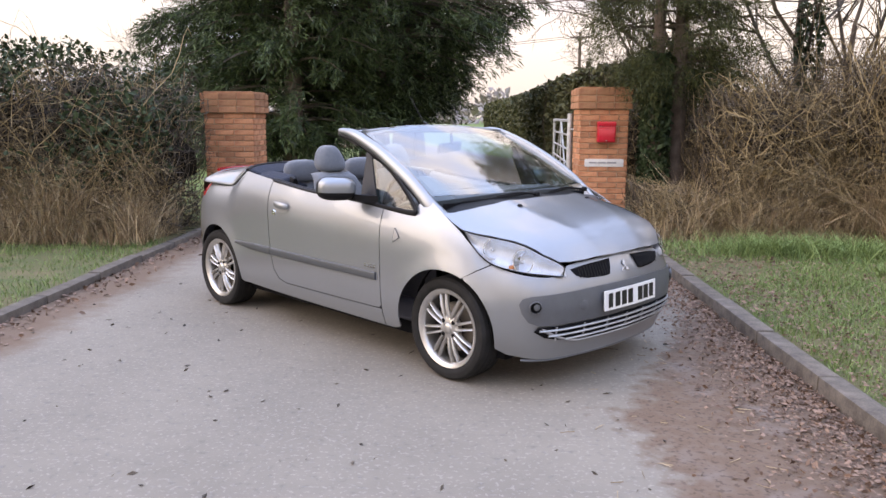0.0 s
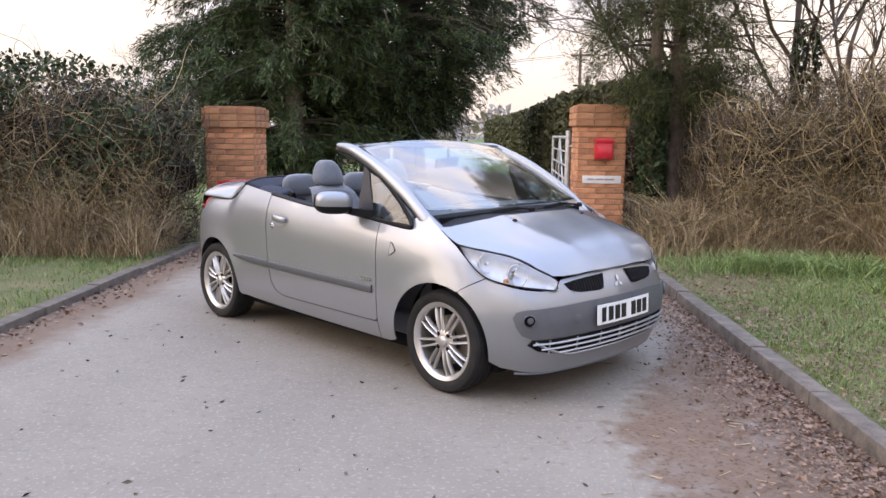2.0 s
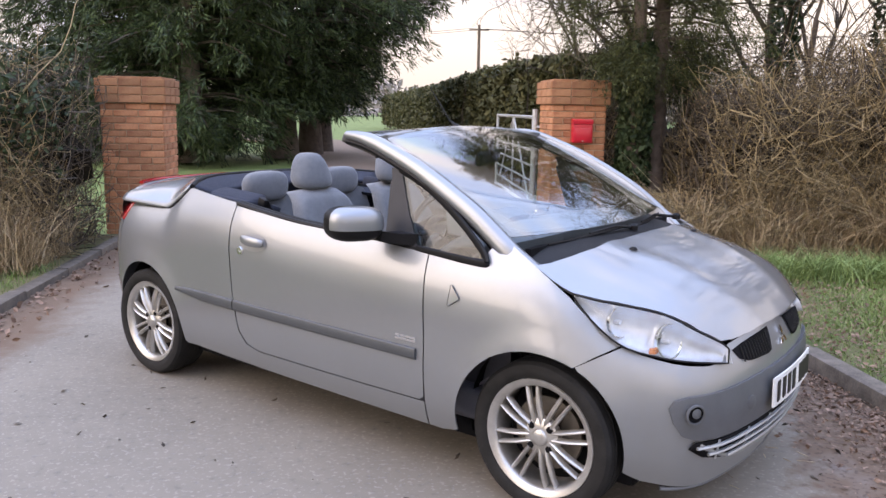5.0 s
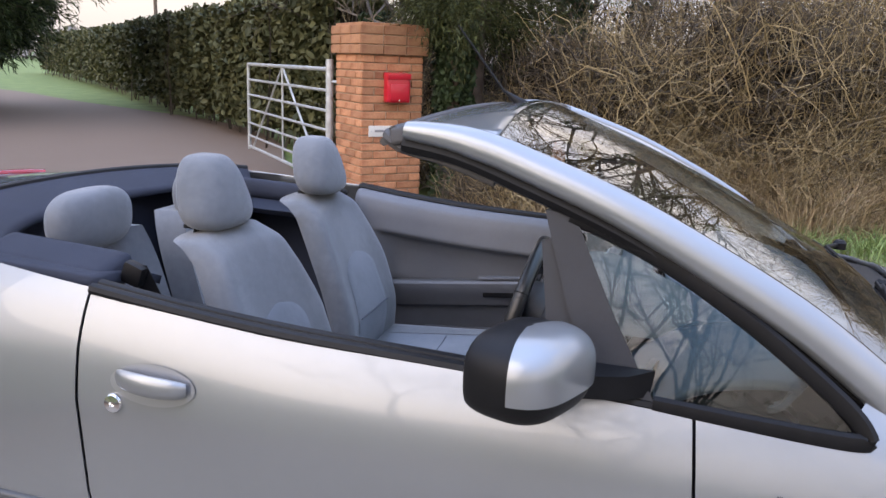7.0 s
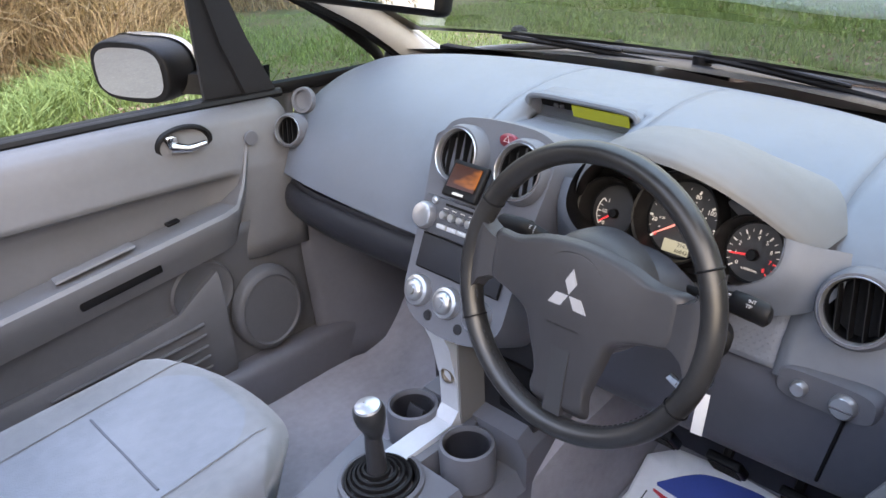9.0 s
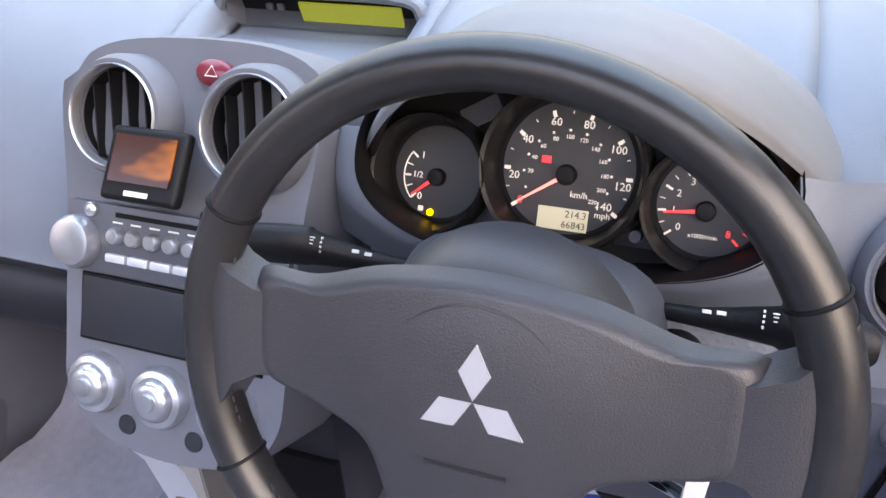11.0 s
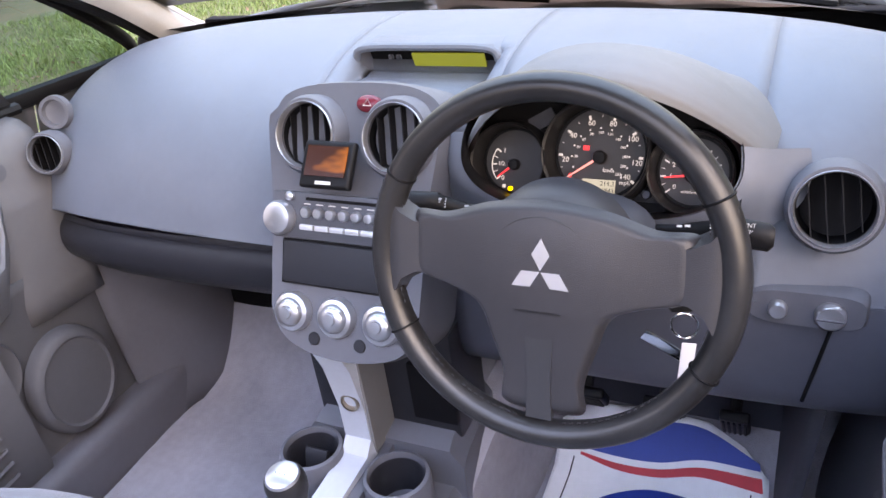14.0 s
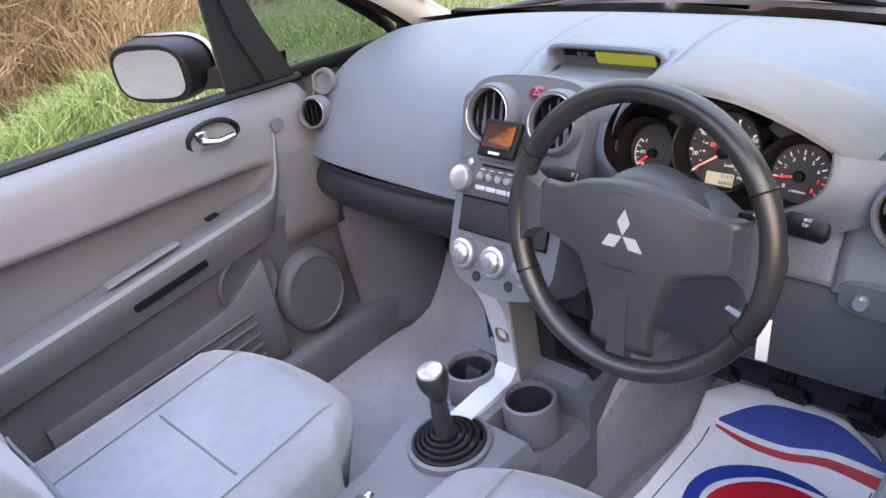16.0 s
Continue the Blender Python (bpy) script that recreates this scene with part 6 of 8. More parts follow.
part("display_recess", loft([[Vector((x0, sy * w, z)) for sy, z in ((1, z0), (1, z1), (-1, z1), (-1, z0))] for x0, w, z0, z1 in ((0.770, 0.108, 0.962, 1.012), (0.79, 0.100, 0.965, 1.014))], caps=False), M_STACK, dash)
part("display_lip", sweep(spline([(0.770, 0.128, 0.972), (0.768, 0.116, 0.996), (0.768, 0.098, 1.014), (0.768, 0, 1.016), (0.768, -0.098, 1.014), (0.768, -0.116, 0.996), (0.770, -0.128, 0.972)], 5), 0.006, 8), M_DASH, dash)
M_LCDG = glow_mat("display_green", (0.20, 0.25, 0.03), 0.2)
disp = part("display", box(0.006, 0.20, 0.034, pose(0.792, 0.0, 0.993, 0, -20, 0), w=0.002), M_RECESS, dash, "dark display window")
part("display_lit", box(0.003, 0.115, 0.022, pose(0.7855, -0.03, 0.992, 0, -20, 0)), M_LCDG, disp, "olive green lit display")
for i, y in enumerate((0.065, 0.052)):
    part("display_button", box(0.004, 0.008, 0.007, pose(0.786, y, 0.995, 0, -20, 0), w=0.001), M_STACK, disp)

# instrument binnacle
CL = Matrix(((0, 0.407, -0.914, 0.6034), (-1, 0, 0, -0.295), (0, 0.914, 0.407, 0.9213), (0, 0, 0, 1)))
A_ = np.linspace(radians(205), radians(-25), 33)
op = lambda k: [(0.16 * k * math.copysign(abs(math.cos(a)) ** 0.75, math.cos(a)), 0.012 + (0.088 if math.sin(a) > 0 else 0.062) * k * math.copysign(abs(math.sin(a)) ** 0.9, math.sin(a))) for a in np.linspace(0, 6.2832, 57)[:-1]]
bz = tagged(new("instrument_binnacle"), "instrument binnacle with three round dials")
bz.parent = dash
part("bezel", loft([[CL @ Vector((x * 0.94 + 0.009, y, 0.072)) for x, y in op(1.05)], [CL @ Vector((x * 0.945 + 0.008, y, 0.066)) for x, y in op(1.03)], [CL @ Vector((x * 0.97 + 0.004, y, 0.03)) for x, y in op(1.015)], [CL @ Vector((x, y, -0.004)) for x, y in op(0.995)]], caps=False), M_BLACK, bz, "black bezel", angle=40)
low_arc = lambda k, w, dx, dy: [CL @ Vector((0.16 * k * math.copysign(abs(math.cos(a)) ** 0.75, math.cos(a)) * dx + 0.007, 0.012 + dy + (0.088 if math.sin(a) > 0 else 0.062) * k * math.copysign(abs(math.sin(a)) ** 0.9, math.sin(a)), w)) for a in np.linspace(radians(168), radians(372), 40)]
part("surround", loft([low_arc(1.045, 0.070, 0.94, 0), low_arc(1.10, 0.067, 0.98, -0.002), low_arc(1.17, 0.050, 1.0, -0.004), low_arc(1.40, 0.028, 1.0, -0.006)], closed=False, caps=False), M_DASH, bz, "blue-grey surround", angle=60)


def lip(u):
    """The free edge of the instrument hood, an arch that stands out over the dials; u from left to right."""
    a = -0.166 + 0.332 * u
    h = 0.150 * (1 - abs(a / 0.167) ** 2.1)
    return Vector((0.572 + 0.012 * (u - 0.5) - 0.643 * h, -0.3115 - a, 0.9535 + 0.766 * h)), h / 0.150


def hood(u, v):
    p, h = lip(u)
    j = v * 7
    back = np.interp(j, range(8), (0, 0.004, 0.014, 0.040, 0.085, 0.140, 0.205, 0.28))
    out = np.interp(j, range(8), (0, 0.008, 0.014, 0.020, 0.022, 0.018, 0.006, -0.02))
    drop = np.interp(j, range(8), (0, 0, 0, 0, 0.004, 0.018, 0.042, 0.075))
    a = (u - 0.5) * math.pi
    return Vector((p.x + back, p.y - out * math.sin(a) * 0.6, p.z + out * math.cos(a) - drop * h))


b = grid(48, 21, hood)
bmesh.ops.recalc_face_normals(b, faces=b.faces)
part("hood", b, M_HOOD, bz, "pale grey instrument hood", angle=70)
UP_ARC = [CL @ Vector((0.16 * math.copysign(abs(math.cos(a)) ** 0.75, math.cos(a)), 0.012 + 0.088 * math.copysign(abs(math.sin(a)) ** 0.9, math.sin(a)) if math.sin(a) > 0 else 0.012 + 0.062 * math.sin(a), 0.0)) for a in np.linspace(radians(196), radians(-16), 49)]
part("hood_lining", grid(48, 6, lambda u, v: UP_ARC[int(round(u * 48))].lerp(lip(u)[0] + Vector((0.002, 0, -0.001)), v)), M_BLACK, bz, "black hood lining", angle=60)
M_RING = mat("dial_ring_black", (0.010, 0.010, 0.011), 0.42, var=0.15, scale=30, bump=0.05, bump_scale=900, spec=0.3)
M_FACE = mat("dial_face", (0.045, 0.046, 0.050), 0.55, var=0.05, scale=60)
M_FACEPLATE = mat("cluster_plate", (0.006, 0.006, 0.007), 0.6, var=0.1, scale=30, spec=0.2)
# print and needles are brightened by emission of their own, no lamp behind them
M_TICK = glow_mat("dial_print", (0.75, 0.75, 0.75), 0.18)
M_RED = glow_mat("needle_red", (0.75, 0.04, 0.05), 0.35)
M_AMBER = glow_mat("amber_light", (1.0, 0.62, 0.0), 0.9)
M_LCD = glow_mat("odometer_lcd", (0.46, 0.47, 0.38), 0.2)
part("cluster_plate", plate([(x, y) for x, y in op(1.01)], lambda x, y: CL @ Vector((x, y, 0.0)), 0.5, 0.004), M_FACEPLATE, bz, smooth=False)


def mark(parent, cx, cy, r0, r1, ang, w, material, z=0.0055, name="tick"):
    part(name, box(r1 - r0, w, 0.0006, CL @ pose(cx, cy, z) @ pose(0, 0, 0, 0, 0, ang) @ pose((r0 + r1) / 2, 0, 0)), material, parent, smooth=False)


def dial(name, cx, cy, r, ring, label):
    d = tagged(new(name), label)
    d.parent = dash
    part("face", lathe([(ring * 0.94, 0.0035), (r, 0.004), (0, 0.004)], 48, CL @ pose(cx, cy, 0)), M_FACE, d, "dark dial face")
    part("dial_ring", lathe([(ring * 0.88, 0.004), (ring * 0.90, 0.020), (ring * 0.95, 0.034), (ring, 0.036), (ring * 1.03, 0.030), (ring * 1.05, 0.0)], 56, CL @ pose(cx, cy, 0)), M_RING, d, "black dial ring")
    return d


def needle(d, cx, cy, ang, ln, material, hub=0.008):
    part("needle", loft([[(x0, -w, 0.009), (x0, w, 0.009), (x0, w, 0.0105), (x0, -w, 0.0105)] for x0, w in ((0.0, 0.0016), (ln, 0.0007))], m=CL @ pose(cx, cy, 0, 0, 0, ang)), material, d, "needle")
    part("hub_cap", lathe([(hub, 0.005), (hub, 0.011), (hub * 0.85, 0.0135), (0, 0.0145)], 26, CL @ pose(cx, cy, 0)), M_BLACK, d, "black needle cap")


def num(d, body, x, y, size, material=None):
    text(body, size, CL @ pose(x, y, 0.0052), material or M_TICK, d, 0.0003, name="numeral")


sp = dial("speedometer", 0.002, 0.018, 0.052, 0.0635, "speedometer marked in miles per hour")
sx, sy = 0.002, 0.013
for i in range(15):
    a = 215 - 17.76 * i
    mark(sp, sx, sy, 0.0455 if i % 2 == 0 else 0.047, 0.0505 if i % 2 == 0 else 0.0495, a, 0.0028 if i % 2 == 0 else 0.0008, M_TICK)
for i, s_ in enumerate(("0", "20", "40", "60", "80", "100", "120", "140")):
    x, y = ((-0.033, -0.011), (-0.040, 0.008), (-0.032, 0.037), (-0.011, 0.0525), (0.0145, 0.0525), (0.039, 0.036), (0.0455, 0.0085), (0.033, -0.0085))[i]
    num(sp, s_, x, y, 0.0088, M_RED if i == 0 else None)
for i in range(12):
    a = 203 - 22.1 * i
    mark(sp, sx, sy, 0.0335, 0.0352, a, 0.0018, M_TICK)
    if i:
        num(sp, str(20 * i), sx + 0.0292 * math.cos(radians(a)), sy + 0.0292 * math.sin(radians(a)), 0.0046)
num(sp, "km/h", 0.013, -0.002, 0.0068)
num(sp, "mph", 0.033, -0.0155, 0.0070)
part("odometer", box(0.040, 0.0175, 0.0012, CL @ pose(0.0025, -0.022, 0.005), w=0.0005), M_LCD, sp, "pale lit odometer")
text("214.3", 0.0078, CL @ pose(0.0215, -0.0178, 0.0058), M_INK, sp, 0.0002, "numeral", align="RIGHT")
text("66843", 0.0078, CL @ pose(0.0215, -0.0262, 0.0058), M_INK, sp, 0.0002, "numeral", align="RIGHT")
b = box(0.0075, 0.0055, 0.0006, CL @ pose(-0.0155, 0.0232, 0.0053), w=0.0015)
part("warning_light", b, M_RED, sp, "lit red brake warning light")
part("warning_mark", box(0.0026, 0.0009, 0.0008, CL @ pose(-0.0155, 0.0232, 0.0055)), M_FACE, sp)
needle(sp, sx, sy, 214.5, 0.044, glow_mat("needle_pale", (0.85, 0.30, 0.28), 0.35))
fg = dial("fuel_gauge", -0.104, 0.002, 0.038, 0.0475, "fuel gauge near empty")
fx, fy = -0.104, -0.002
for i, a in enumerate((221, 201, 182, 162, 142)):
    mark(fg, fx, fy, 0.0235, 0.0295, a, 0.0016 if i % 2 == 0 else 0.0009, M_TICK)
part("scale_arc", sweep([CL @ Vector((fx + 0.0298 * math.cos(radians(a)), fy + 0.0298 * math.sin(radians(a)), 0.0052)) for a in np.linspace(142, 221, 20)], 0.0006, 5), M_TICK, fg)
num(fg, "1", -0.118, 0.0145, 0.0082)
num(fg, "1/2", -0.1215, -0.0020, 0.0072)
num(fg, "0", -0.1185, -0.0195, 0.0085)
part("pump_symbol", box(0.0045, 0.0042, 0.0006, CL @ pose(-0.1165, -0.0295, 0.0052), w=0.0008), M_TICK, fg)
part("fuel_light", lathe([(0.0028, 0.004), (0.0028, 0.0058), (0, 0.006)], 18, CL @ pose(-0.108, -0.032, 0)), M_AMBER, fg, "lit amber fuel light")
needle(fg, fx, fy, 219, 0.026, M_RED, 0.0072)
tg = dial("tachometer", 0.110, 0.003, 0.038, 0.0475, "rev counter dial")
tx, ty = 0.108, -0.001
for i in range(17):
    a = 218 - 16.2 * i
    mark(tg, tx, ty, 0.0285 if i % 2 == 0 else 0.0305, 0.0345, a, 0.0016 if i % 2 == 0 else 0.0007, M_RED if i > 13 else M_TICK)
for i in range(9):
    a = 218 - 32.4 * i
    num(tg, str(i), tx + 0.0235 * math.cos(radians(a)) + 0.0005, ty + 0.0235 * math.sin(radians(a)), 0.0076, M_RED if i >= 7 else None)
num(tg, "x1000r/min", 0.1085, -0.0205, 0.0046)
needle(tg, tx, ty, 188, 0.030, M_RED, 0.0075)
for x, w in ((-0.058, 0.026), (0.060, 0.026)):
    part("cluster_tray", box(w * 1.15, 0.016, 0.004, CL @ pose(x, -0.028, 0.004), w=0.003), M_PAD, bz)
part("trip_knob", lathe([(0.0055, 0.004), (0.0055, 0.016), (0.0045, 0.018), (0, 0.018)], 20, CL @ pose(0.061, -0.026, 0)), M_STACK, bz, "grey trip knob")
for x, r in ((-0.062, -25), (0.064, 25)):
    part("warning_panel", box(0.034, 0.018, 0.003, CL @ pose(x * 1.16, 0.054, 0.005) @ pose(0, 0, 0, 0, 0, -r * 1.2), w=0.002), M_STACK, bz)

# steering wheel and column
SW = Matrix(((0, 0.268, -0.9634, 0.352), (-1, 0, 0, -0.307), (0, 0.9634, 0.268, 0.9355), (0, 0, 0, 1)))
wheel_s = tagged(new("steering_wheel"), "black leather steering wheel with three spokes")
wheel_s.parent = car
R_ = 0.1685
part("rim", sweep([SW @ Vector((R_ * math.cos(a), R_ * math.sin(a), 0)) for a in np.linspace(0, 2 * math.pi, 73)[:-1]], 0.0157, 16, up=(SW.to_3x3() @ Vector((0, 0, 1))), closed=True, sx=0.88, sy=1.04), M_LEATHER, wheel_s, "worn black leather rim")
for a in (28, 152, 208, 332):
    part("rim_seam", sweep([SW @ (Vector((R_ * math.cos(radians(a)), R_ * math.sin(radians(a)), 0)) + 0.0153 * (math.cos(w) * Vector((math.cos(radians(a)), math.sin(radians(a)), 0)) * 0.93 + math.sin(w) * Vector((0, 0, 1.08)))) for w in np.linspace(0, 6.283, 21)[:-1]], 0.0013, 5, closed=True), M_RECESS, wheel_s)
for a0, a1 in ((160, 200), (-20, 20), (215, 262), (278, 325)):
    k = 34
    for i in range(k):
        a = radians(a0 + (a1 - a0) * i / k)
        if i % 2:
            part("stitch", box(0.0035, 0.0012, 0.0012, SW @ pose((R_ - 0.0150) * math.cos(a), (R_ - 0.0150) * math.sin(a), 0.0062, 0, 0, math.degrees(a) + 90)), M_PAD, wheel_s, smooth=False)


PADLINE = spline([(-0.136, 0.044, 0), (-0.10, 0.046, 0), (-0.055, 0.060, 0), (0, 0.066, 0), (0.055, 0.060, 0), (0.10, 0.046, 0), (0.136, 0.044, 0), (0.140, 0.015, 0), (0.136, -0.016, 0), (0.10, -0.026, 0), (0.066, -0.040, 0), (0.052, -0.075, 0),
                  (0.040, -0.115, 0), (0.040, -0.146, 0), (0, -0.150, 0), (-0.040, -0.146, 0), (-0.040, -0.115, 0), (-0.052, -0.075, 0), (-0.066, -0.040, 0), (-0.10, -0.026, 0), (-0.136, -0.016, 0), (-0.140, 0.015, 0)], 6, closed=True)


def pad(u, v):
    """The airbag cover: a broad boss that reaches out to the three spokes."""
    p = PADLINE[int(round(u * len(PADLINE))) % len(PADLINE)]
    x, y = p.x * v, 0.006 + (p.y - 0.006) * v
    d = math.hypot(x * 0.82, y - 0.004 if y > 0 else (y - 0.004) * 0.85)
    h = 0.008 + 0.014 * math.exp(-(d / 0.072) ** 3)
    return SW @ Vector((x, y, h - 0.016 * max(0, (v - 0.9) / 0.1) ** 2))


b = grid(len(PADLINE), 22, pad)
bmesh.ops.remove_doubles(b, verts=b.verts, dist=1e-5)
bmesh.ops.recalc_face_normals(b, faces=b.faces)
part("boss", lathe([(0.078, -0.055), (0.077, -0.03), (0.072, -0.012), (0.064, 0.001), (0.05, 0.009), (0, 0.012)], 44, SW @ pose(0, 0.0, 0)), M_PAD, wheel_s, "dark grey wheel boss", angle=70)
part("airbag_cover", b, M_PAD, wheel_s, "dark grey airbag cover", angle=70)
part("cover_ring", sweep([SW @ Vector((0.050 * math.cos(a), 0.006 + 0.048 * math.sin(a), 0.0176 + 0.0006 * abs(math.cos(a)))) for a in np.linspace(radians(-25), radians(205), 40)], 0.0009, 6), M_LEATHER, wheel_s)
for sd in (-1, 1):
    part("spoke", loft([[SW @ Vector((sd * x, y0, z0)), SW @ Vector((sd * x, y1, z0)), SW @ Vector((sd * x, y1 - 0.006, z1)), SW @ Vector((sd * x, y0 + 0.006, z1))] for x, y0, y1, z0, z1 in ((0.105, -0.020, 0.038, -0.014, 0.006), (0.132, -0.022, 0.042, -0.014, 0.009), (0.146, -0.030, 0.050, -0.013, 0.012), (0.156, -0.048, 0.062, -0.012, 0.012), (0.166, -0.074, 0.080, -0.008, 0.008))]), M_PAD, wheel_s, "leather spoke", angle=40)
part("spoke_inlay", loft([[SW @ Vector((-w, y, z)), SW @ Vector((w, y, z)), SW @ Vector((w, y, z - 0.01)), SW @ Vector((-w, y, z - 0.01))] for y, z, w in ((-0.062, 0.0165, 0.014), (-0.11, 0.0112, 0.011), (-0.150, 0.0102, 0.013))]), mat("inlay", (0.045, 0.047, 0.052), 0.4, 0.3, var=0.05, scale=20), wheel_s, "grey spoke inlay")
b = three_diamonds(0.0315)
b.transform(SW @ pose(0.002, 0.0040, 0.0222, 0, 0, 0))
part("wheel_emblem", b, mat("emblem_silver", (0.72, 0.72, 0.73), 0.22, 0.7), wheel_s, "chrome three-part emblem")
part("airbag_mark", box(0.045, 0.0022, 0.0006, SW @ pose(0, -0.036, 0.0212, 6)), M_LEATHER, wheel_s)

col = tagged(new("steering_column"), "grey steering column shroud with stalks")
col.parent = car
CC = lambda x, z, w, h: [Vector((x, -0.305 + w * math.copysign(abs(math.cos(a)) ** 0.7, math.cos(a)), z + h * math.copysign(abs(math.sin(a)) ** 0.75, math.sin(a)))) for a in np.linspace(0, 6.2832, 29)[:-1]]
part("shroud", loft([CC(0.385, 0.905, 0.060, 0.050), CC(0.41, 0.912, 0.080, 0.062), CC(0.46, 0.905, 0.088, 0.062), CC(0.54, 0.842, 0.078, 0.052), CC(0.62, 0.80, 0.07, 0.045)]), mat("shroud_plastic", (0.040, 0.044, 0.054), 0.5, var=0.08, scale=9, bump=0.2, bump_scale=1100), col, "dark grey column shroud", angle=50)


M_PRINT = mat("stalk_print", (0.42, 0.42, 0.42), 0.6)


def stalk(sd, label):
    st = part("stalk", loft([[Vector((x, y, z)) + Vector((r * math.cos(w) * 0.8, 0, r * math.sin(w))) for w in np.linspace(0, 6.283, 15)[:-1]] for x, y, z, r in (
        (0.462, -0.305 + sd * 0.075, 0.926, 0.0052), (0.4545, -0.305 + sd * 0.105, 0.931, 0.0066), (0.447, -0.305 + sd * 0.146, 0.9395, 0.0125), (0.446, -0.305 + sd * 0.148, 0.941, 0.0142), (0.443, -0.305 + sd * 0.162, 0.942, 0.0148), (0.437, -0.305 + sd * 0.19, 0.943, 0.0142), (0.436, -0.305 + sd * 0.195, 0.944, 0.009))]), M_BLACK, col, label, angle=50)
    def on(y, w, lift=0.0004):
        """A place on the stalk's skin, y along it and w degrees round it, with its outward face."""
        q = (y - 0.075) / 0.125
        r = 0.0048 + 0.0082 * min(1, q / 0.60) + lift
        c_ = Vector((0.462 - 0.026 * q, -0.305 + sd * y, 0.926 + 0.0240 * min(q, 0.65)))
        n_ = Vector((math.cos(radians(w)), 0, math.sin(radians(w))))
        m_ = Matrix(((0, n_.z, n_.x, 0), (-1, 0, 0, 0), (0, -n_.x, n_.z, 0), (0, 0, 0, 1)))
        return Matrix.Translation(c_ + Vector((n_.x * r * 0.8, 0, n_.z * r))) @ m_
    for y in (0.108, 0.116):
        part("stalk_mark", box(0.0052, 0.0024, 0.0009, on(y, 132), w=0.0003), M_PRINT, st, smooth=False)
    for k_ in range(4):
        part("stalk_mark", box(0.0012, 0.0016, 0.0009, on(0.138, 112 + 16 * k_)), M_PRINT, st, smooth=False)
        part("stalk_mark", box(0.0012 + 0.0006 * k_, 0.0028, 0.0009, on(0.1545, 108 + 16 * k_)), M_PRINT, st, smooth=False)
    for k_, w in enumerate((118, 128, 140)):
        part("stalk_mark", box(0.0036 - 0.0008 * k_, 0.0008, 0.0009, on(0.144, w)), M_PRINT, st, smooth=False)
    return st


sl = stalk(1, "black lighting stalk with white marks")
sr = stalk(-1, "black wiper stalk with white marks")
SR = Matrix(((0, 0.5, -0.866, 0.4296), (-1, 0, 0, 0), (0, 0.866, 0.5, 0.9556), (0, 0, 0, 1)))
text("INT", 0.0055, pose(0.003, -0.479, -0.003) @ SR @ pose(0, 0.003, 0.0003), M_PRINT, sr, 0.0003)
text("TIME", 0.0055, pose(0.003, -0.479, -0.003) @ SR @ pose(0, -0.003, 0.0003), M_PRINT, sr, 0.0003)
# ignition, key and tag
part("ignition", lathe([(0.026, -0.03), (0.026, 0.0), (0.018, 0.006), (0.010, 0.007), (0, 0.007)], 24, look((0.50, -0.405, 0.842), (1.3, -0.12, 0.59))), M_BLACK, col, "black ignition barrel")
kt = thing("ignition_key", "key in the ignition with a white paper tag", "key")
part("key_head", box(0.012, 0.03, 0.03, pose(0.475, -0.416, 0.838, 0, 20, 20), w=0.005), M_BLACK, kt)
part("key_ring", sweep([(0.462 + 0.003 * math.sin(a), -0.420 + 0.014 * math.cos(a), 0.812 + 0.014 * math.sin(a)) for a in np.linspace(0, 6.283, 22)[:-1]], 0.0013, 6, closed=True), M_CHROME, kt, "steel key ring")
part("paper_tag", box(0.0012, 0.015, 0.066, pose(0.457, -0.424, 0.760, 4, 0, 12), w=0.0004), M_WHITE, kt, "white paper tag")
part("door_key", box(0.003, 0.052, 0.013, pose(0.455, -0.400, 0.787, 35, 0, 10), w=0.001), M_CHROME, kt, "steel key")

# centre stack
ST = Matrix(((0, 0.423, -0.906, 0.475), (-1, 0, 0, 0.01), (0, 0.906, 0.423, 0.855), (0, 0, 0, 1)))
stack = tagged(new("centre_stack"), "grey centre stack with radio and heater knobs")
stack.parent = car
SO = spline([(-0.112, 0.16, 0), (-0.104, 0.06, 0), (-0.100, -0.06, 0), (-0.096, -0.105, 0), (-0.070, -0.138, 0), (-0.02, -0.153, 0), (0.04, -0.153, 0), (0.095, -0.138, 0), (0.120, -0.105, 0), (0.124, -0.06, 0), (0.128, 0.06, 0), (0.136, 0.16, 0), (0.10, 0.198, 0), (0.012, 0.205, 0), (-0.08, 0.195, 0)], 5, closed=True)
part("facia", loft([[ST @ Vector((0.012 + (p.x - 0.012) * 1.03, p.y, -0.10)) for p in SO], [ST @ Vector((p.x, p.y, -0.012 if p.y < 0.17 else -0.03)) for p in SO], [ST @ Vector((0.012 + (p.x - 0.012) * 0.975, p.y * 0.985, 0.0 if p.y < 0.17 else -0.015)) for p in SO]]), M_STACK, stack, "grey facia", angle=50)


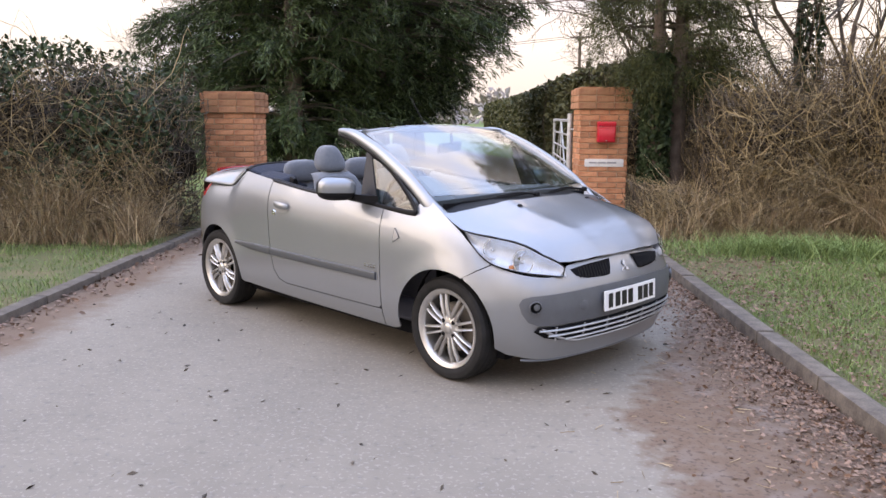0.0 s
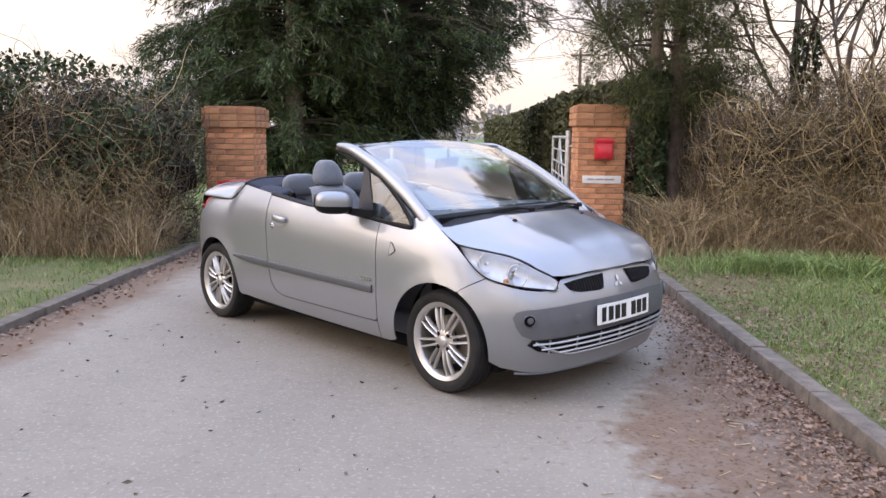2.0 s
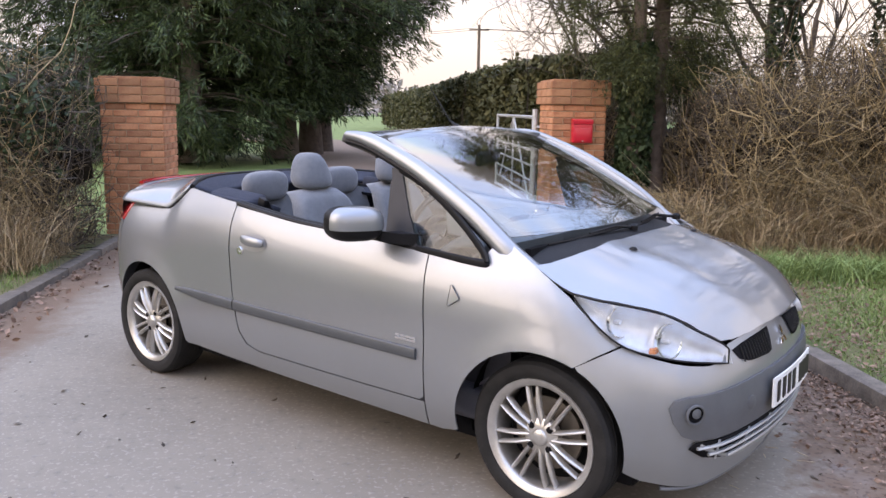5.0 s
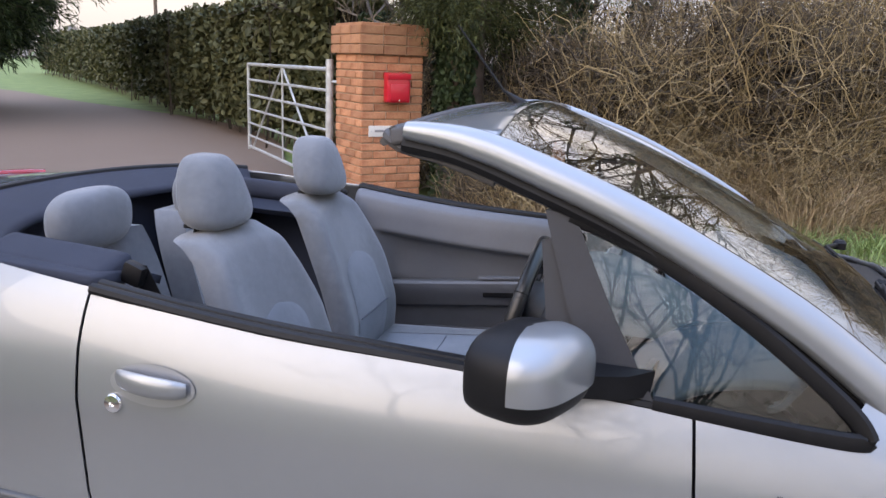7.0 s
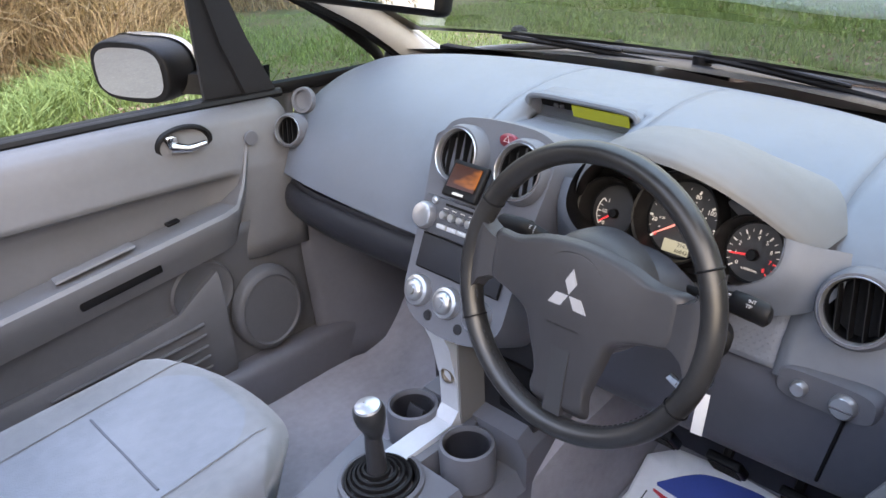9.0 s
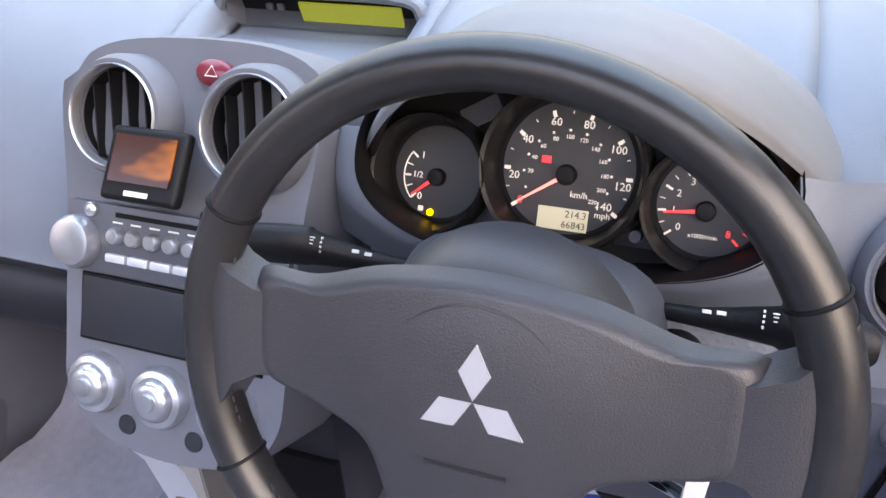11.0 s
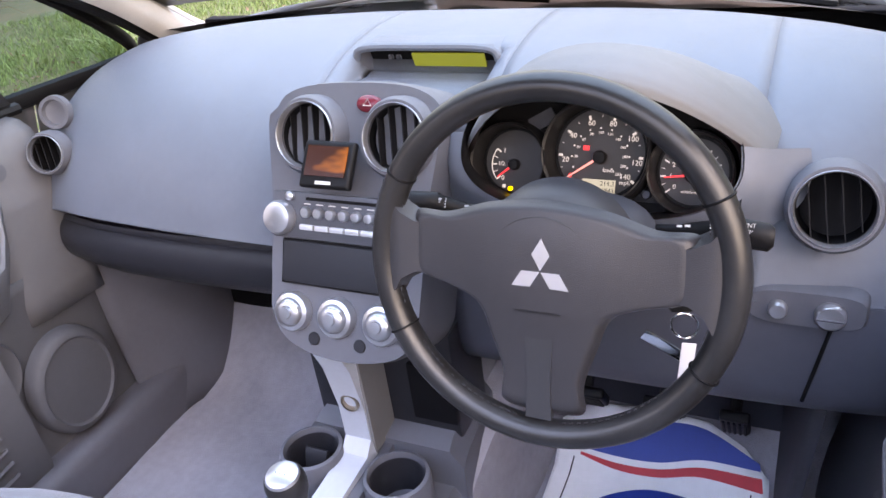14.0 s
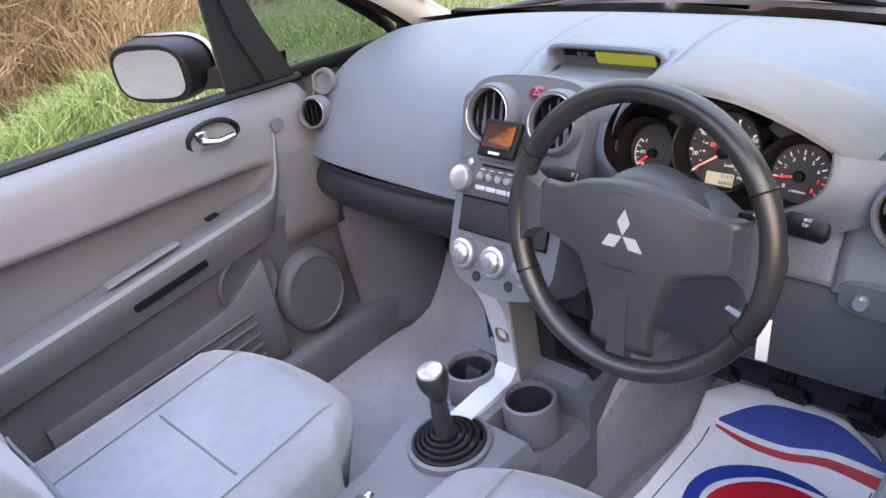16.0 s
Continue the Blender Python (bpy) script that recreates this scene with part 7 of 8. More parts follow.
def vent(m, r, parent, n=4, label="round air vent with a silver rim", tilt=14):
    v = tagged(new("air_vent"), label)
    v.parent = parent
    part("vent_ring", lathe([(r * 1.28, -0.012), (r * 1.24, 0.006), (r * 1.12, 0.016), (r * 1.03, 0.016), (r * 1.0, 0.010), (r * 0.97, -0.02), (r * 0.6, -0.035), (0, -0.038)], 44, m), M_STACK, v, "grey vent ring")
    part("silver_rim", lathe([(r * 1.035, 0.0165), (r * 1.01, 0.0185), (r * 0.975, 0.0165), (r * 0.97, 0.008)], 44, m), M_KNOB, v, "silver rim")
    part("throat", lathe([(r * 0.965, 0.004), (r * 0.9, -0.022), (0, -0.03)], 36, m), M_RECESS, v)
    for i in range(n):
        x = r * (-0.62 + 1.24 * i / (n - 1))
        h = math.sqrt(max(0.01, 0.93 - (x / r) ** 2)) * r
        part("vane", loft([[(x + 0.22 * h * math.sin(q * 1.2) * 0.4 - 0.0006, h * q, -0.014), (x + 0.22 * h * math.sin(q * 1.2) * 0.4 + 0.0006, h * q, -0.014), (x + 0.22 * h * math.sin(q * 1.2) * 0.4 + 0.0006, h * q, 0.006), (x + 0.22 * h * math.sin(q * 1.2) * 0.4 - 0.0006, h * q, 0.006)] for q in np.linspace(-1, 1, 9)], m=m @ pose(0, 0, 0, 0, 0, tilt)), M_BLACK, v, "curved vane", angle=60)
    return v


vent(ST @ pose(-0.046, 0.134, -0.002), 0.0405, stack)
vent(ST @ pose(0.080, 0.136, -0.002), 0.0405, stack)
vent(Matrix(((0, 0.3, -0.954, 0.572), (-1, 0, 0, -0.551), (0, 0.954, 0.3, 0.912), (0, 0, 0, 1))) @ pose(0, 0, 0.012), 0.039, dash)
vent(Matrix(((0.35, 0.3, -0.89, 0.598), (-0.93, 0.1, -0.33, 0.642), (0, 0.95, 0.32, 0.885), (0, 0, 0, 1))) @ pose(0, 0, -0.002), 0.030, dash)
for sd, yy in ((1, 0.672), (-1, -0.648)):
    part("side_demister", lathe([(0.030, -0.004), (0.028, 0.008), (0.022, 0.008), (0.020, 0.0), (0, -0.004)], 28, Matrix(((0.3 * sd, 0.3, -0.9, 0.655), (-0.95, 0.1 * sd, -0.3 * sd, yy * 0.985), (0, 0.95, 0.3, 0.935), (0, 0, 0, 1)))), M_STACK, dash, "small round demister vent")
part("hazard_switch", lathe([(0.0135, -0.004), (0.0135, 0.004), (0.0105, 0.0065), (0, 0.007)], 28, ST @ pose(0.032, 0.176, -0.012) @ Matrix.Diagonal((1.25, 0.8, 1, 1))), mat("hazard_red", (0.16, 0.010, 0.022), 0.3, coat=0.5), stack, "dark red hazard switch")
part("hazard_mark", sweep([ST @ pose(0.032, 0.176, -0.0045) @ Vector((0.0065 * math.cos(radians(a)), 0.0055 * math.sin(radians(a)), 0)) for a in (90, 210, 330)], 0.0007, 5, closed=True), M_WHITE, stack)
radio = part("radio", box(0.215, 0.060, 0.010, ST @ pose(0.012, 0.031, 0.0), w=0.003), mat("radio_front", (0.075, 0.08, 0.095), 0.42, 0.2, var=0.05, scale=20), stack, "built-in radio")
part("disc_slot", box(0.150, 0.004, 0.003, ST @ pose(0.03, 0.053, 0.0045)), M_RECESS, radio)
part("volume_knob", lathe([(0.0225, 0.004), (0.0225, 0.012), (0.0195, 0.018), (0.015, 0.019), (0, 0.0195)], 36, ST @ pose(-0.082, 0.026, 0)), M_KNOB, radio, "silver volume knob")
part("radio_button", lathe([(0.006, 0.004), (0.006, 0.009), (0.004, 0.0105), (0, 0.0105)], 18, ST @ pose(-0.069, 0.055, 0)), M_KNOB, radio)
for i in range(6):
    part("radio_button", lathe([(0.0072, 0.004), (0.0072, 0.010), (0.0055, 0.0125), (0, 0.013)], 20, ST @ pose(-0.043 + 0.0185 * i, 0.0355, 0)), M_KNOB, radio, "silver button")
    part("button_mark", box(0.010, 0.0014, 0.0006, ST @ pose(-0.043 + 0.0185 * i, 0.0465, 0.0053)), M_SIGN, radio, smooth=False)
for i in range(6):
    part("preset_key", box(0.0205, 0.0075, 0.006, ST @ pose(-0.042 + 0.0225 * i, 0.0165, 0.006), w=0.002), M_SILVERP, radio, "silver preset key")
part("pocket_cover", box(0.178, 0.054, 0.008, ST @ pose(0.010, -0.030, -0.0005), w=0.002), M_DASHLOW, stack, "blank grey pocket cover")
part("pocket_gap", sweep([ST @ Vector((x, y, 0.0008)) for x, y in ((-0.080, -0.002), (0.100, -0.002), (0.100, -0.058), (-0.080, -0.058))], 0.0016, 6, closed=True), M_RECESS, stack)
for i in range(3):
    kx = -0.060 + 0.066 * i
    kn = part("heater_knob", lathe([(0.0265, -0.002), (0.0265, 0.006), (0.0245, 0.010), (0.0195, 0.0115), (0.0185, 0.0105), (0.0175, 0.016), (0.014, 0.019), (0.008, 0.0195), (0.0075, 0.023), (0, 0.0235)], 40, ST @ pose(kx, -0.0955, 0)), M_KNOB, stack, "silver heater knob")
    part("knob_pointer", box(0.0025, 0.012, 0.002, ST @ pose(kx, -0.0865, 0.0178)), M_STACK, kn)
for x in (-0.028, 0.040):
    part("speaker_grille", lathe([(0.009, 0.0005), (0.008, 0.002), (0, 0.002)], 20, ST @ pose(x, -0.128, 0)), M_DASHLOW, stack)
par = tagged(new("handsfree_display"), "small hands-free display in a black cradle")
par.parent = stack
part("cradle", box(0.072, 0.060, 0.012, ST @ pose(-0.004, 0.098, 0.020, -14), w=0.005, seg=3), M_BLACK, par, "black cradle")
M_SCREEN = mat("lit_screen", (0.02, 0.008, 0.004), 0.25)
n_, l_ = M_SCREEN.node_tree.nodes, M_SCREEN.node_tree.links
s_tc, s_no, s_rp = n_.new("ShaderNodeTexCoord"), n_.new("ShaderNodeTexNoise"), n_.new("ShaderNodeValToRGB")
s_no.inputs["Scale"].default_value = 38
s_rp.color_ramp.elements[0].position, s_rp.color_ramp.elements[0].color = 0.50, (0.04, 0.008, 0.004, 1)
s_rp.color_ramp.elements[1].position, s_rp.color_ramp.elements[1].color = 0.68, (0.9, 0.30, 0.03, 1)
s_mp = n_.new("ShaderNodeMapping")
s_mp.inputs["Scale"].default_value = (1, 0.35, 1.2)
l_.new(s_tc.outputs["Object"], s_mp.inputs["Vector"])
l_.new(s_mp.outputs["Vector"], s_no.inputs["Vector"])
l_.new(s_no.outputs["Fac"], s_rp.inputs["Fac"])
l_.new(s_rp.outputs["Color"], n_["Principled BSDF"].inputs["Emission Color"])
n_["Principled BSDF"].inputs["Emission Strength"].default_value = 0.2
part("screen", box(0.057, 0.038, 0.0015, ST @ pose(-0.004, 0.103, 0.0265, -14)), M_SCREEN, par, "lit orange screen", smooth=False)
part("maker_bar", box(0.022, 0.004, 0.0008, ST @ pose(-0.004, 0.0765, 0.0325, -14)), M_SIGN, par, smooth=False)

# lower right switch panel
lp = part("switch_panel", loft([[Vector((0.548 + d, -0.537 + 0.058 * k * math.copysign(abs(math.cos(a)) ** 0.5, math.cos(a)), 0.795 + 0.022 * k * math.copysign(abs(math.sin(a)) ** 0.5, math.sin(a)))) for a in np.linspace(0, 6.2832, 33)[:-1]] for d, k in ((0.02, 1.08), (0.0, 1.05), (-0.004, 1.0))]), M_STACK, dash, "grey switch panel", angle=40)
fwd = lambda x, y, z: Matrix(((0, 0.1, -0.995, x), (-1, 0, 0, y), (0, 0.995, 0.1, z), (0, 0, 0, 1)))
part("mirror_switch", lathe([(0.010, -0.002), (0.010, 0.008), (0.008, 0.011), (0, 0.012)], 24, fwd(0.543, -0.508, 0.795)), M_KNOB, lp, "silver mirror switch")
part("level_switch", lathe([(0.016, -0.002), (0.016, 0.006), (0.013, 0.010), (0, 0.011)], 28, fwd(0.543, -0.561, 0.793)), M_KNOB, lp, "silver round switch")
part("switch_split", box(0.002, 0.028, 0.0016, pose(0.5312, -0.561, 0.793)), M_STACK, lp)

# console: strip, socket, cup holders, gear lever
con = tagged(new("centre_console"), "grey centre console with cup holders and gear lever")
con.parent = car
CO = lambda x, w0, w1, z: [(x, w0, 0.30), (x, w0 * 0.95, z - 0.03), (x, w0 * 0.8, z), (x, w1 * 0.8, z), (x, w1 * 0.95, z - 0.03), (x, w1, 0.30)]
part("console_body", loft([CO(-0.30, -0.085, 0.085, 0.50), CO(0.15, -0.10, 0.105, 0.505), CO(0.30, -0.125, 0.145, 0.512), CO(0.338, -0.127, 0.147, 0.512), CO(0.342, -0.128, 0.148, 0.462), CO(0.47, -0.132, 0.152, 0.462), CO(0.475, -0.130, 0.152, 0.525), CO(0.50, -0.125, 0.15, 0.53), CO(0.62, -0.12, 0.14, 0.55)]), M_STACK, con, "grey console body", angle=30)
part("front_tray", box(0.10, 0.24, 0.19, pose(0.56, 0.01, 0.61), w=0.008), M_DASHLOW, con, "dark tray")
part("tray_pocket", box(0.012, 0.07, 0.10, pose(0.508, -0.075, 0.60), w=0.004), M_RECESS, con)
part("tray_pocket", box(0.012, 0.03, 0.15, pose(0.508, 0.082, 0.62), w=0.004), M_RECESS, con)
spath = [(0.418, 0.715), (0.432, 0.68), (0.446, 0.60), (0.446, 0.545), (0.428, 0.527), (0.36, 0.524), (0.30, 0.522)]
part("console_strip", loft([[(x, 0.046, z), (x, 0.004, z), (x + (0.035 if z > 0.54 else 0.0), 0.000, z - (0.0 if z > 0.54 else 0.03)), (x + (0.035 if z > 0.54 else 0.0), 0.050, z - (0.0 if z > 0.54 else 0.03))] for x, z in spath]), M_LTSTRIP, con, "pale grey console strip", angle=30)
part("console_web", box(0.145, 0.064, 0.060, pose(0.408, 0.018, 0.486), w=0.003), M_STACK, con)
part("strip_side", box(0.06, 0.004, 0.20, pose(0.478, 0.001, 0.62)), M_HOOD, con)
part("power_socket", lathe([(0.0145, -0.004), (0.0145, 0.004), (0.011, 0.005), (0.0095, 0.001), (0.0095, -0.02), (0, -0.02)], 28, fwd(0.4445, 0.022, 0.615)), mat("brass_socket", (0.35, 0.30, 0.24), 0.3, 0.9, var=0.2, scale=50), con, "metal power socket")


def cup(x, y, z, r, label, insert=False):
    c = part("cup_holder", lathe([(r * 1.16, -0.06), (r * 1.20, 0.0), (r * 1.14, 0.012), (r * 1.02, 0.014), (r * 0.97, 0.006), (r * 0.90, -0.055), (0, -0.058)], 40, pose(x, y, z)), M_STACK, con, label, angle=50)
    # added inner skin whose dark colour stands for the shade down in the cup
    part("cup_well", lathe([(r * 0.965, 0.004), (r * 0.90, -0.05), (r * 0.86, -0.075), (0, -0.078)], 36, pose(x, y, z + 0.0005)), M_DASHLOW, c, "dark inside")
    if insert:
        part("cup_insert", loft([[(x - 0.012 + 0.03 * q, y - 0.022, z - 0.05 + 0.055 * math.sin(q * 2.6)), (x - 0.012 + 0.03 * q, y + 0.014, z - 0.05 + 0.055 * math.sin(q * 2.6)), (x - 0.006 + 0.03 * q, y + 0.014, z - 0.055 + 0.05 * math.sin(q * 2.6)), (x - 0.006 + 0.03 * q, y - 0.022, z - 0.055 + 0.05 * math.sin(q * 2.6))] for q in np.linspace(0, 1, 8)]), M_DASHLOW, c)
    return c


cup(0.415, 0.088, 0.525, 0.040, "round grey cup holder with a clip", True)
cup(0.402, -0.058, 0.528, 0.040, "round grey cup holder")
gx, gy = 0.268, 0.005
for i in range(5):
    r = 0.062 - 0.0095 * i
    part("gaiter_ring", lathe([(r, 0.0), (r - 0.001, 0.006), (r - 0.005, 0.007), (r - 0.0085, 0.001)], 44, pose(gx - 0.002 * i, gy, 0.515 + 0.006 * i)), M_BLACK, con, "black gaiter ring", angle=60)
part("gaiter_base", lathe([(0.072, -0.01), (0.070, 0.006), (0.064, 0.009), (0.058, 0.0), (0.0, 0.0)], 44, pose(gx, gy, 0.512)), M_STACK, con)
part("gear_stick", sweep([(gx - 0.008, gy - 0.003, 0.53), (gx - 0.014, gy - 0.010, 0.60), (0.246, -0.016, 0.645)], [0.017, 0.0145, 0.0125], 18), M_PAD, con, "dark gear stick")
gk = part("gear_knob", lathe([(0.013, -0.040), (0.0175, -0.028), (0.0235, -0.010), (0.025, 0.004), (0.0235, 0.012), (0.021, 0.016)], 32, pose(0.243, -0.018, 0.672, 0, -8, 0)), M_LEATHER, con, "black gear knob")
part("knob_cap", lathe([(0.0212, 0.015), (0.019, 0.019), (0.010, 0.022), (0, 0.0225)], 30, pose(0.243, -0.018, 0.672, 0, -8, 0)), M_KNOB, gk, "silver knob cap")
for i in range(3):
    part("shift_mark", box(0.0012, 0.0012, 0.0004, pose(0.243, -0.018, 0.672, 0, -8, 0) @ pose(-0.001, -0.006 + 0.006 * i, 0.0224)), M_INK, gk, smooth=False)
hb = part("handbrake", sweep([(-0.12, 0.0, 0.50), (-0.02, 0.0, 0.525), (0.085, 0.0, 0.545)], [0.019, 0.018, 0.014], 14), M_PAD, con, "dark handbrake lever")
part("brake_button", lathe([(0.008, 0), (0.008, 0.012), (0.006, 0.015), (0, 0.015)], 16, pose(0.084, 0, 0.545, 0, 80, 0)), M_CHROME, hb, "chrome release button")
# pedals
for x, y, z, w, h, nm in ((0.70, -0.245, 0.475, 0.058, 0.060, "clutch_pedal"), (0.71, -0.362, 0.470, 0.062, 0.058, "brake_pedal"), (0.78, -0.462, 0.400, 0.046, 0.115, "accelerator_pedal")):
    pd = tagged(new(nm), "ribbed rubber " + nm.replace("_", " "))
    pd.parent = car
    m = pose(x, y, z, 0, -38, 0)
    part("pedal_pad", box(0.018, w, h, m, w=0.006, seg=3), M_BLACK, pd)
    for i in range(5):
        part("pad_rib", box(0.004, 0.004, h * 0.8, m @ pose(-0.010, -w * 0.36 + w * 0.18 * i, 0), w=0.001) if nm == "accelerator_pedal" else box(0.004, w * 0.8, 0.004, m @ pose(-0.010, 0, -h * 0.36 + h * 0.18 * i), w=0.001), M_RUBBER, pd)
    part("pedal_arm", sweep([m @ Vector((0.008, 0, h * 0.3)), (x + 0.06, y, z + 0.11), (x + 0.10, y, z + 0.26)], 0.009, 8), M_BLACK, pd)

# paper floor mat
mat_t = thing("paper_floor_mat", "white paper mat with blue and red print on the carpet", "floor mat")
mz = lambda x, y: floor_z(x) + 0.016 + 0.007 * noise.noise(Vector((x * 7, y * 7, 2)))
mo = [(0.815, -0.22), (0.822, -0.30), (0.818, -0.42), (0.795, -0.48), (0.758, -0.522), (0.60, -0.535), (0.15, -0.54), (0.15, -0.16), (0.55, -0.178), (0.74, -0.172), (0.785, -0.172)]
part("paper_sheet", plate(mo, lambda x, y: Vector((x, y, mz(x, y))), 0.03, 0.0012), mat("mat_paper", (0.84, 0.84, 0.85), 0.55, var=0.05, scale=9, bump=0.3, bump_scale=30), mat_t, "white paper sheet", angle=60)
M_BLUE, M_REDINK = mat("blue_ink", (0.012, 0.05, 0.30), 0.5, var=0.08, scale=20), mat("red_ink", (0.55, 0.015, 0.03), 0.5, var=0.08, scale=20)


def printed(name, upper, lower, material, h):
    pts = [(p.x, p.y) for p in spline([(a, b2, 0) for a, b2 in upper], 6)] + [(p.x, p.y) for p in spline([(a, b2, 0) for a, b2 in lower], 6)][::-1]
    part(name, plate(pts, lambda x, y: Vector((x, y, mz(x, y) + h)), 0.03), material, mat_t, smooth=True)


printed("blue_band", [(0.752, -0.215), (0.795, -0.28), (0.806, -0.35), (0.805, -0.42), (0.776, -0.505)], [(0.748, -0.218), (0.746, -0.28), (0.750, -0.35), (0.765, -0.42), (0.766, -0.508)], M_BLUE, 0.0035)
printed("red_band", [(0.742, -0.215), (0.737, -0.28), (0.741, -0.35), (0.755, -0.42), (0.757, -0.511)], [(0.738, -0.215), (0.728, -0.28), (0.730, -0.35), (0.742, -0.42), (0.738, -0.515)], M_REDINK, 0.0035)
printed("blue_curl", [(0.688, -0.455), (0.706, -0.40), (0.704, -0.33), (0.662, -0.262), (0.60, -0.238), (0.52, -0.255)], [(0.690, -0.452), (0.690, -0.40), (0.680, -0.34), (0.640, -0.285), (0.595, -0.266), (0.53, -0.28)], M_BLUE, 0.0035)
printed("red_curl", [(0.672, -0.462), (0.682, -0.40), (0.672, -0.345), (0.632, -0.295), (0.58, -0.278), (0.52, -0.30)], [(0.664, -0.455), (0.650, -0.40), (0.630, -0.36), (0.595, -0.345), (0.545, -0.36), (0.50, -0.36)], M_REDINK, 0.0035)
printed("blue_tail", [(0.625, -0.40), (0.615, -0.44), (0.575, -0.478), (0.49, -0.49)], [(0.615, -0.395), (0.58, -0.425), (0.54, -0.452), (0.48, -0.46)], M_BLUE, 0.0035)
for y0, y1 in ((-0.205, -0.195), (-0.497, -0.505)):
    part("mat_line", sweep([Vector((x, y0 + (y1 - y0) * (0.76 - x), mz(x, y0) + 0.0015)) for x in np.linspace(0.735, 0.2, 18)], 0.0012, 5), M_INK, mat_t)


# ---- seats ----
LEAN = curve([-0.1, 0, 0.25, 0.5, 0.75, 1.0, 1.1], [-0.27, -0.272, -0.262, -0.286, -0.338, -0.405, -0.43])


def front_seat(cy, dx, dxc, hx):
    st = tagged(new("front_seat"), "grey cloth bucket seat with blue-grey inserts")
    st.parent = car
    W = 0.235

    def back(u, v, out=0.0):
        # u across, v up; the side bolsters stand forward, the shoulders narrow
        q = 2 * u - 1
        w = W * (1.0 - 0.06 * v - 0.30 * max(0, v - 0.55) ** 1.5 / 0.45 ** 1.5 * 0.9)
        lean = LEAN(v)
        bol = 0.062 * abs(q) ** 3.2 * (1 - 0.55 * v) - 0.03 * abs(q) ** 14 + 0.022 * math.exp(-((v - 0.22) / 0.22) ** 2) * (1 - q * q)
        edge = -0.05 * max(0, v - 0.93) / 0.07
        z = 0.52 + 0.555 * v - 0.02 * abs(q) ** 3 * v
        return Vector((dx + lean + bol + edge + out, cy + q * w, z))
    b = grid(30, 34, back)
    vs = [[back(i / 30, j / 34) for j in range(35)] for i in range(31)]
    rings = []
    for j in range(35):
        front = [vs[i][j] for i in range(31)]
        a, c = front[0], front[-1]
        t_ = 0.10 if j < 33 else 0.08
        rear = [Vector((a.x * (1 - k) + c.x * k - t_ * (0.35 + 0.65 * math.sin(math.pi * min(max(k, 0.02), 0.98)) ** 0.35), c.y + (a.y - c.y) * (1 - k), c.z)) for k in np.linspace(1, 0, 15)]
        rings.append(front + rear)
    b.free()
    back_ob = part("backrest", loft(rings), M_SEAT, st, "grey cloth backrest", angle=75)
    part("back_insert", grid(16, 24, lambda u, v: back(0.5 + (u - 0.5) * (0.60 - 0.10 * v ** 2) * (1 if v < 0.82 else max(0.06, math.sqrt(max(0.0, 1 - ((v - 0.82) / 0.181) ** 2)))), 0.02 + 0.62 * v, 0.002 + 0.008 * math.sin(math.pi * u) ** 0.5 * math.sin(math.pi * v) ** 0.4)), M_SEATMID, back_ob, "blue-grey cloth insert", angle=75)
    # the crease is a thin rod in the darker shade colour
    part("insert_seam", sweep([back(0.5 + (u - 0.5) * 0.56, 0.30, 0.0115 + 0.004 * math.sin(math.pi * u)) for u in np.linspace(0, 1, 11)], 0.003, 6), M_CREASE_SHADE, back_ob)

    def cush(u, v, out=0.0):
        q = 2 * u - 1
        x = -0.26 + 0.50 * v - 0.035 * q * q * v ** 3 - 0.10 * abs(q) ** 4 * v ** 6
        w = W * (1.0 - 0.05 * v)
        z = 0.535 + 0.055 * v + 0.045 * abs(q) ** 3.0 * (1 - 0.75 * v) - 0.03 * abs(q) ** 14 - 0.055 * max(0, (v - 0.86) / 0.14) ** 2
        return Vector((dxc + x, cy + q * w, z + out))
    rings = []
    for j in range(31):
        top = [cush(i / 24, j / 30) for i in range(25)]
        low = 0.40
        rings.append(top + [Vector((top[-1].x - 0.01, top[-1].y + (top[-1].y - cy) * 0.02, (top[-1].z * 0.5 + low * 0.5))), Vector((top[-1].x - 0.03, top[-1].y * 0.97 + cy * 0.03, low)), Vector((top[0].x - 0.03, top[0].y * 0.97 + cy * 0.03, low)), Vector((top[0].x - 0.01, top[0].y + (top[0].y - cy) * 0.02, (top[0].z * 0.5 + low * 0.5)))])
    cu = part("cushion", loft(rings), M_SEAT, st, "grey cloth cushion", angle=75)
    part("cushion_insert", grid(16, 20, lambda u, v: cush(0.5 + (u - 0.5) * 0.62 * (1 if v < 0.8 else math.sqrt(1 - 0.75 * ((v - 0.8) / 0.2) ** 2)), 0.08 + 0.80 * v, 0.0008 + 0.003 * math.sin(math.pi * u) ** 0.5 * math.sin(math.pi * v) ** 0.5)), M_SEATMID, cu, "blue-grey cloth insert", angle=75)
    # crease across the cushion, its shade drawn as a darker rod
    part("cushion_seam", sweep([cush(0.5 + (u - 0.5) * 0.60, 0.50, 0.0030) for u in np.linspace(0.05, 0.95, 11)], 0.0026, 6), M_CREASE_SHADE, cu)
    for sd in (-1, 1):
        part("piping", sweep([cush(0.5 + sd * 0.315, v, 0.003) for v in np.linspace(0.06, 0.90, 18)], 0.0014, 6), M_SEAT, cu)
    part("seat_base", box(0.42, 0.40, 0.13, pose(dxc - 0.04, cy, 0.335), w=0.02), M_BLACK, st, "dark seat base")
    part("side_cover", box(0.36, 0.03, 0.10, pose(dxc - 0.05, cy - 0.225 if cy < 0 else cy + 0.225, 0.43), w=0.012), M_BLACK, st)

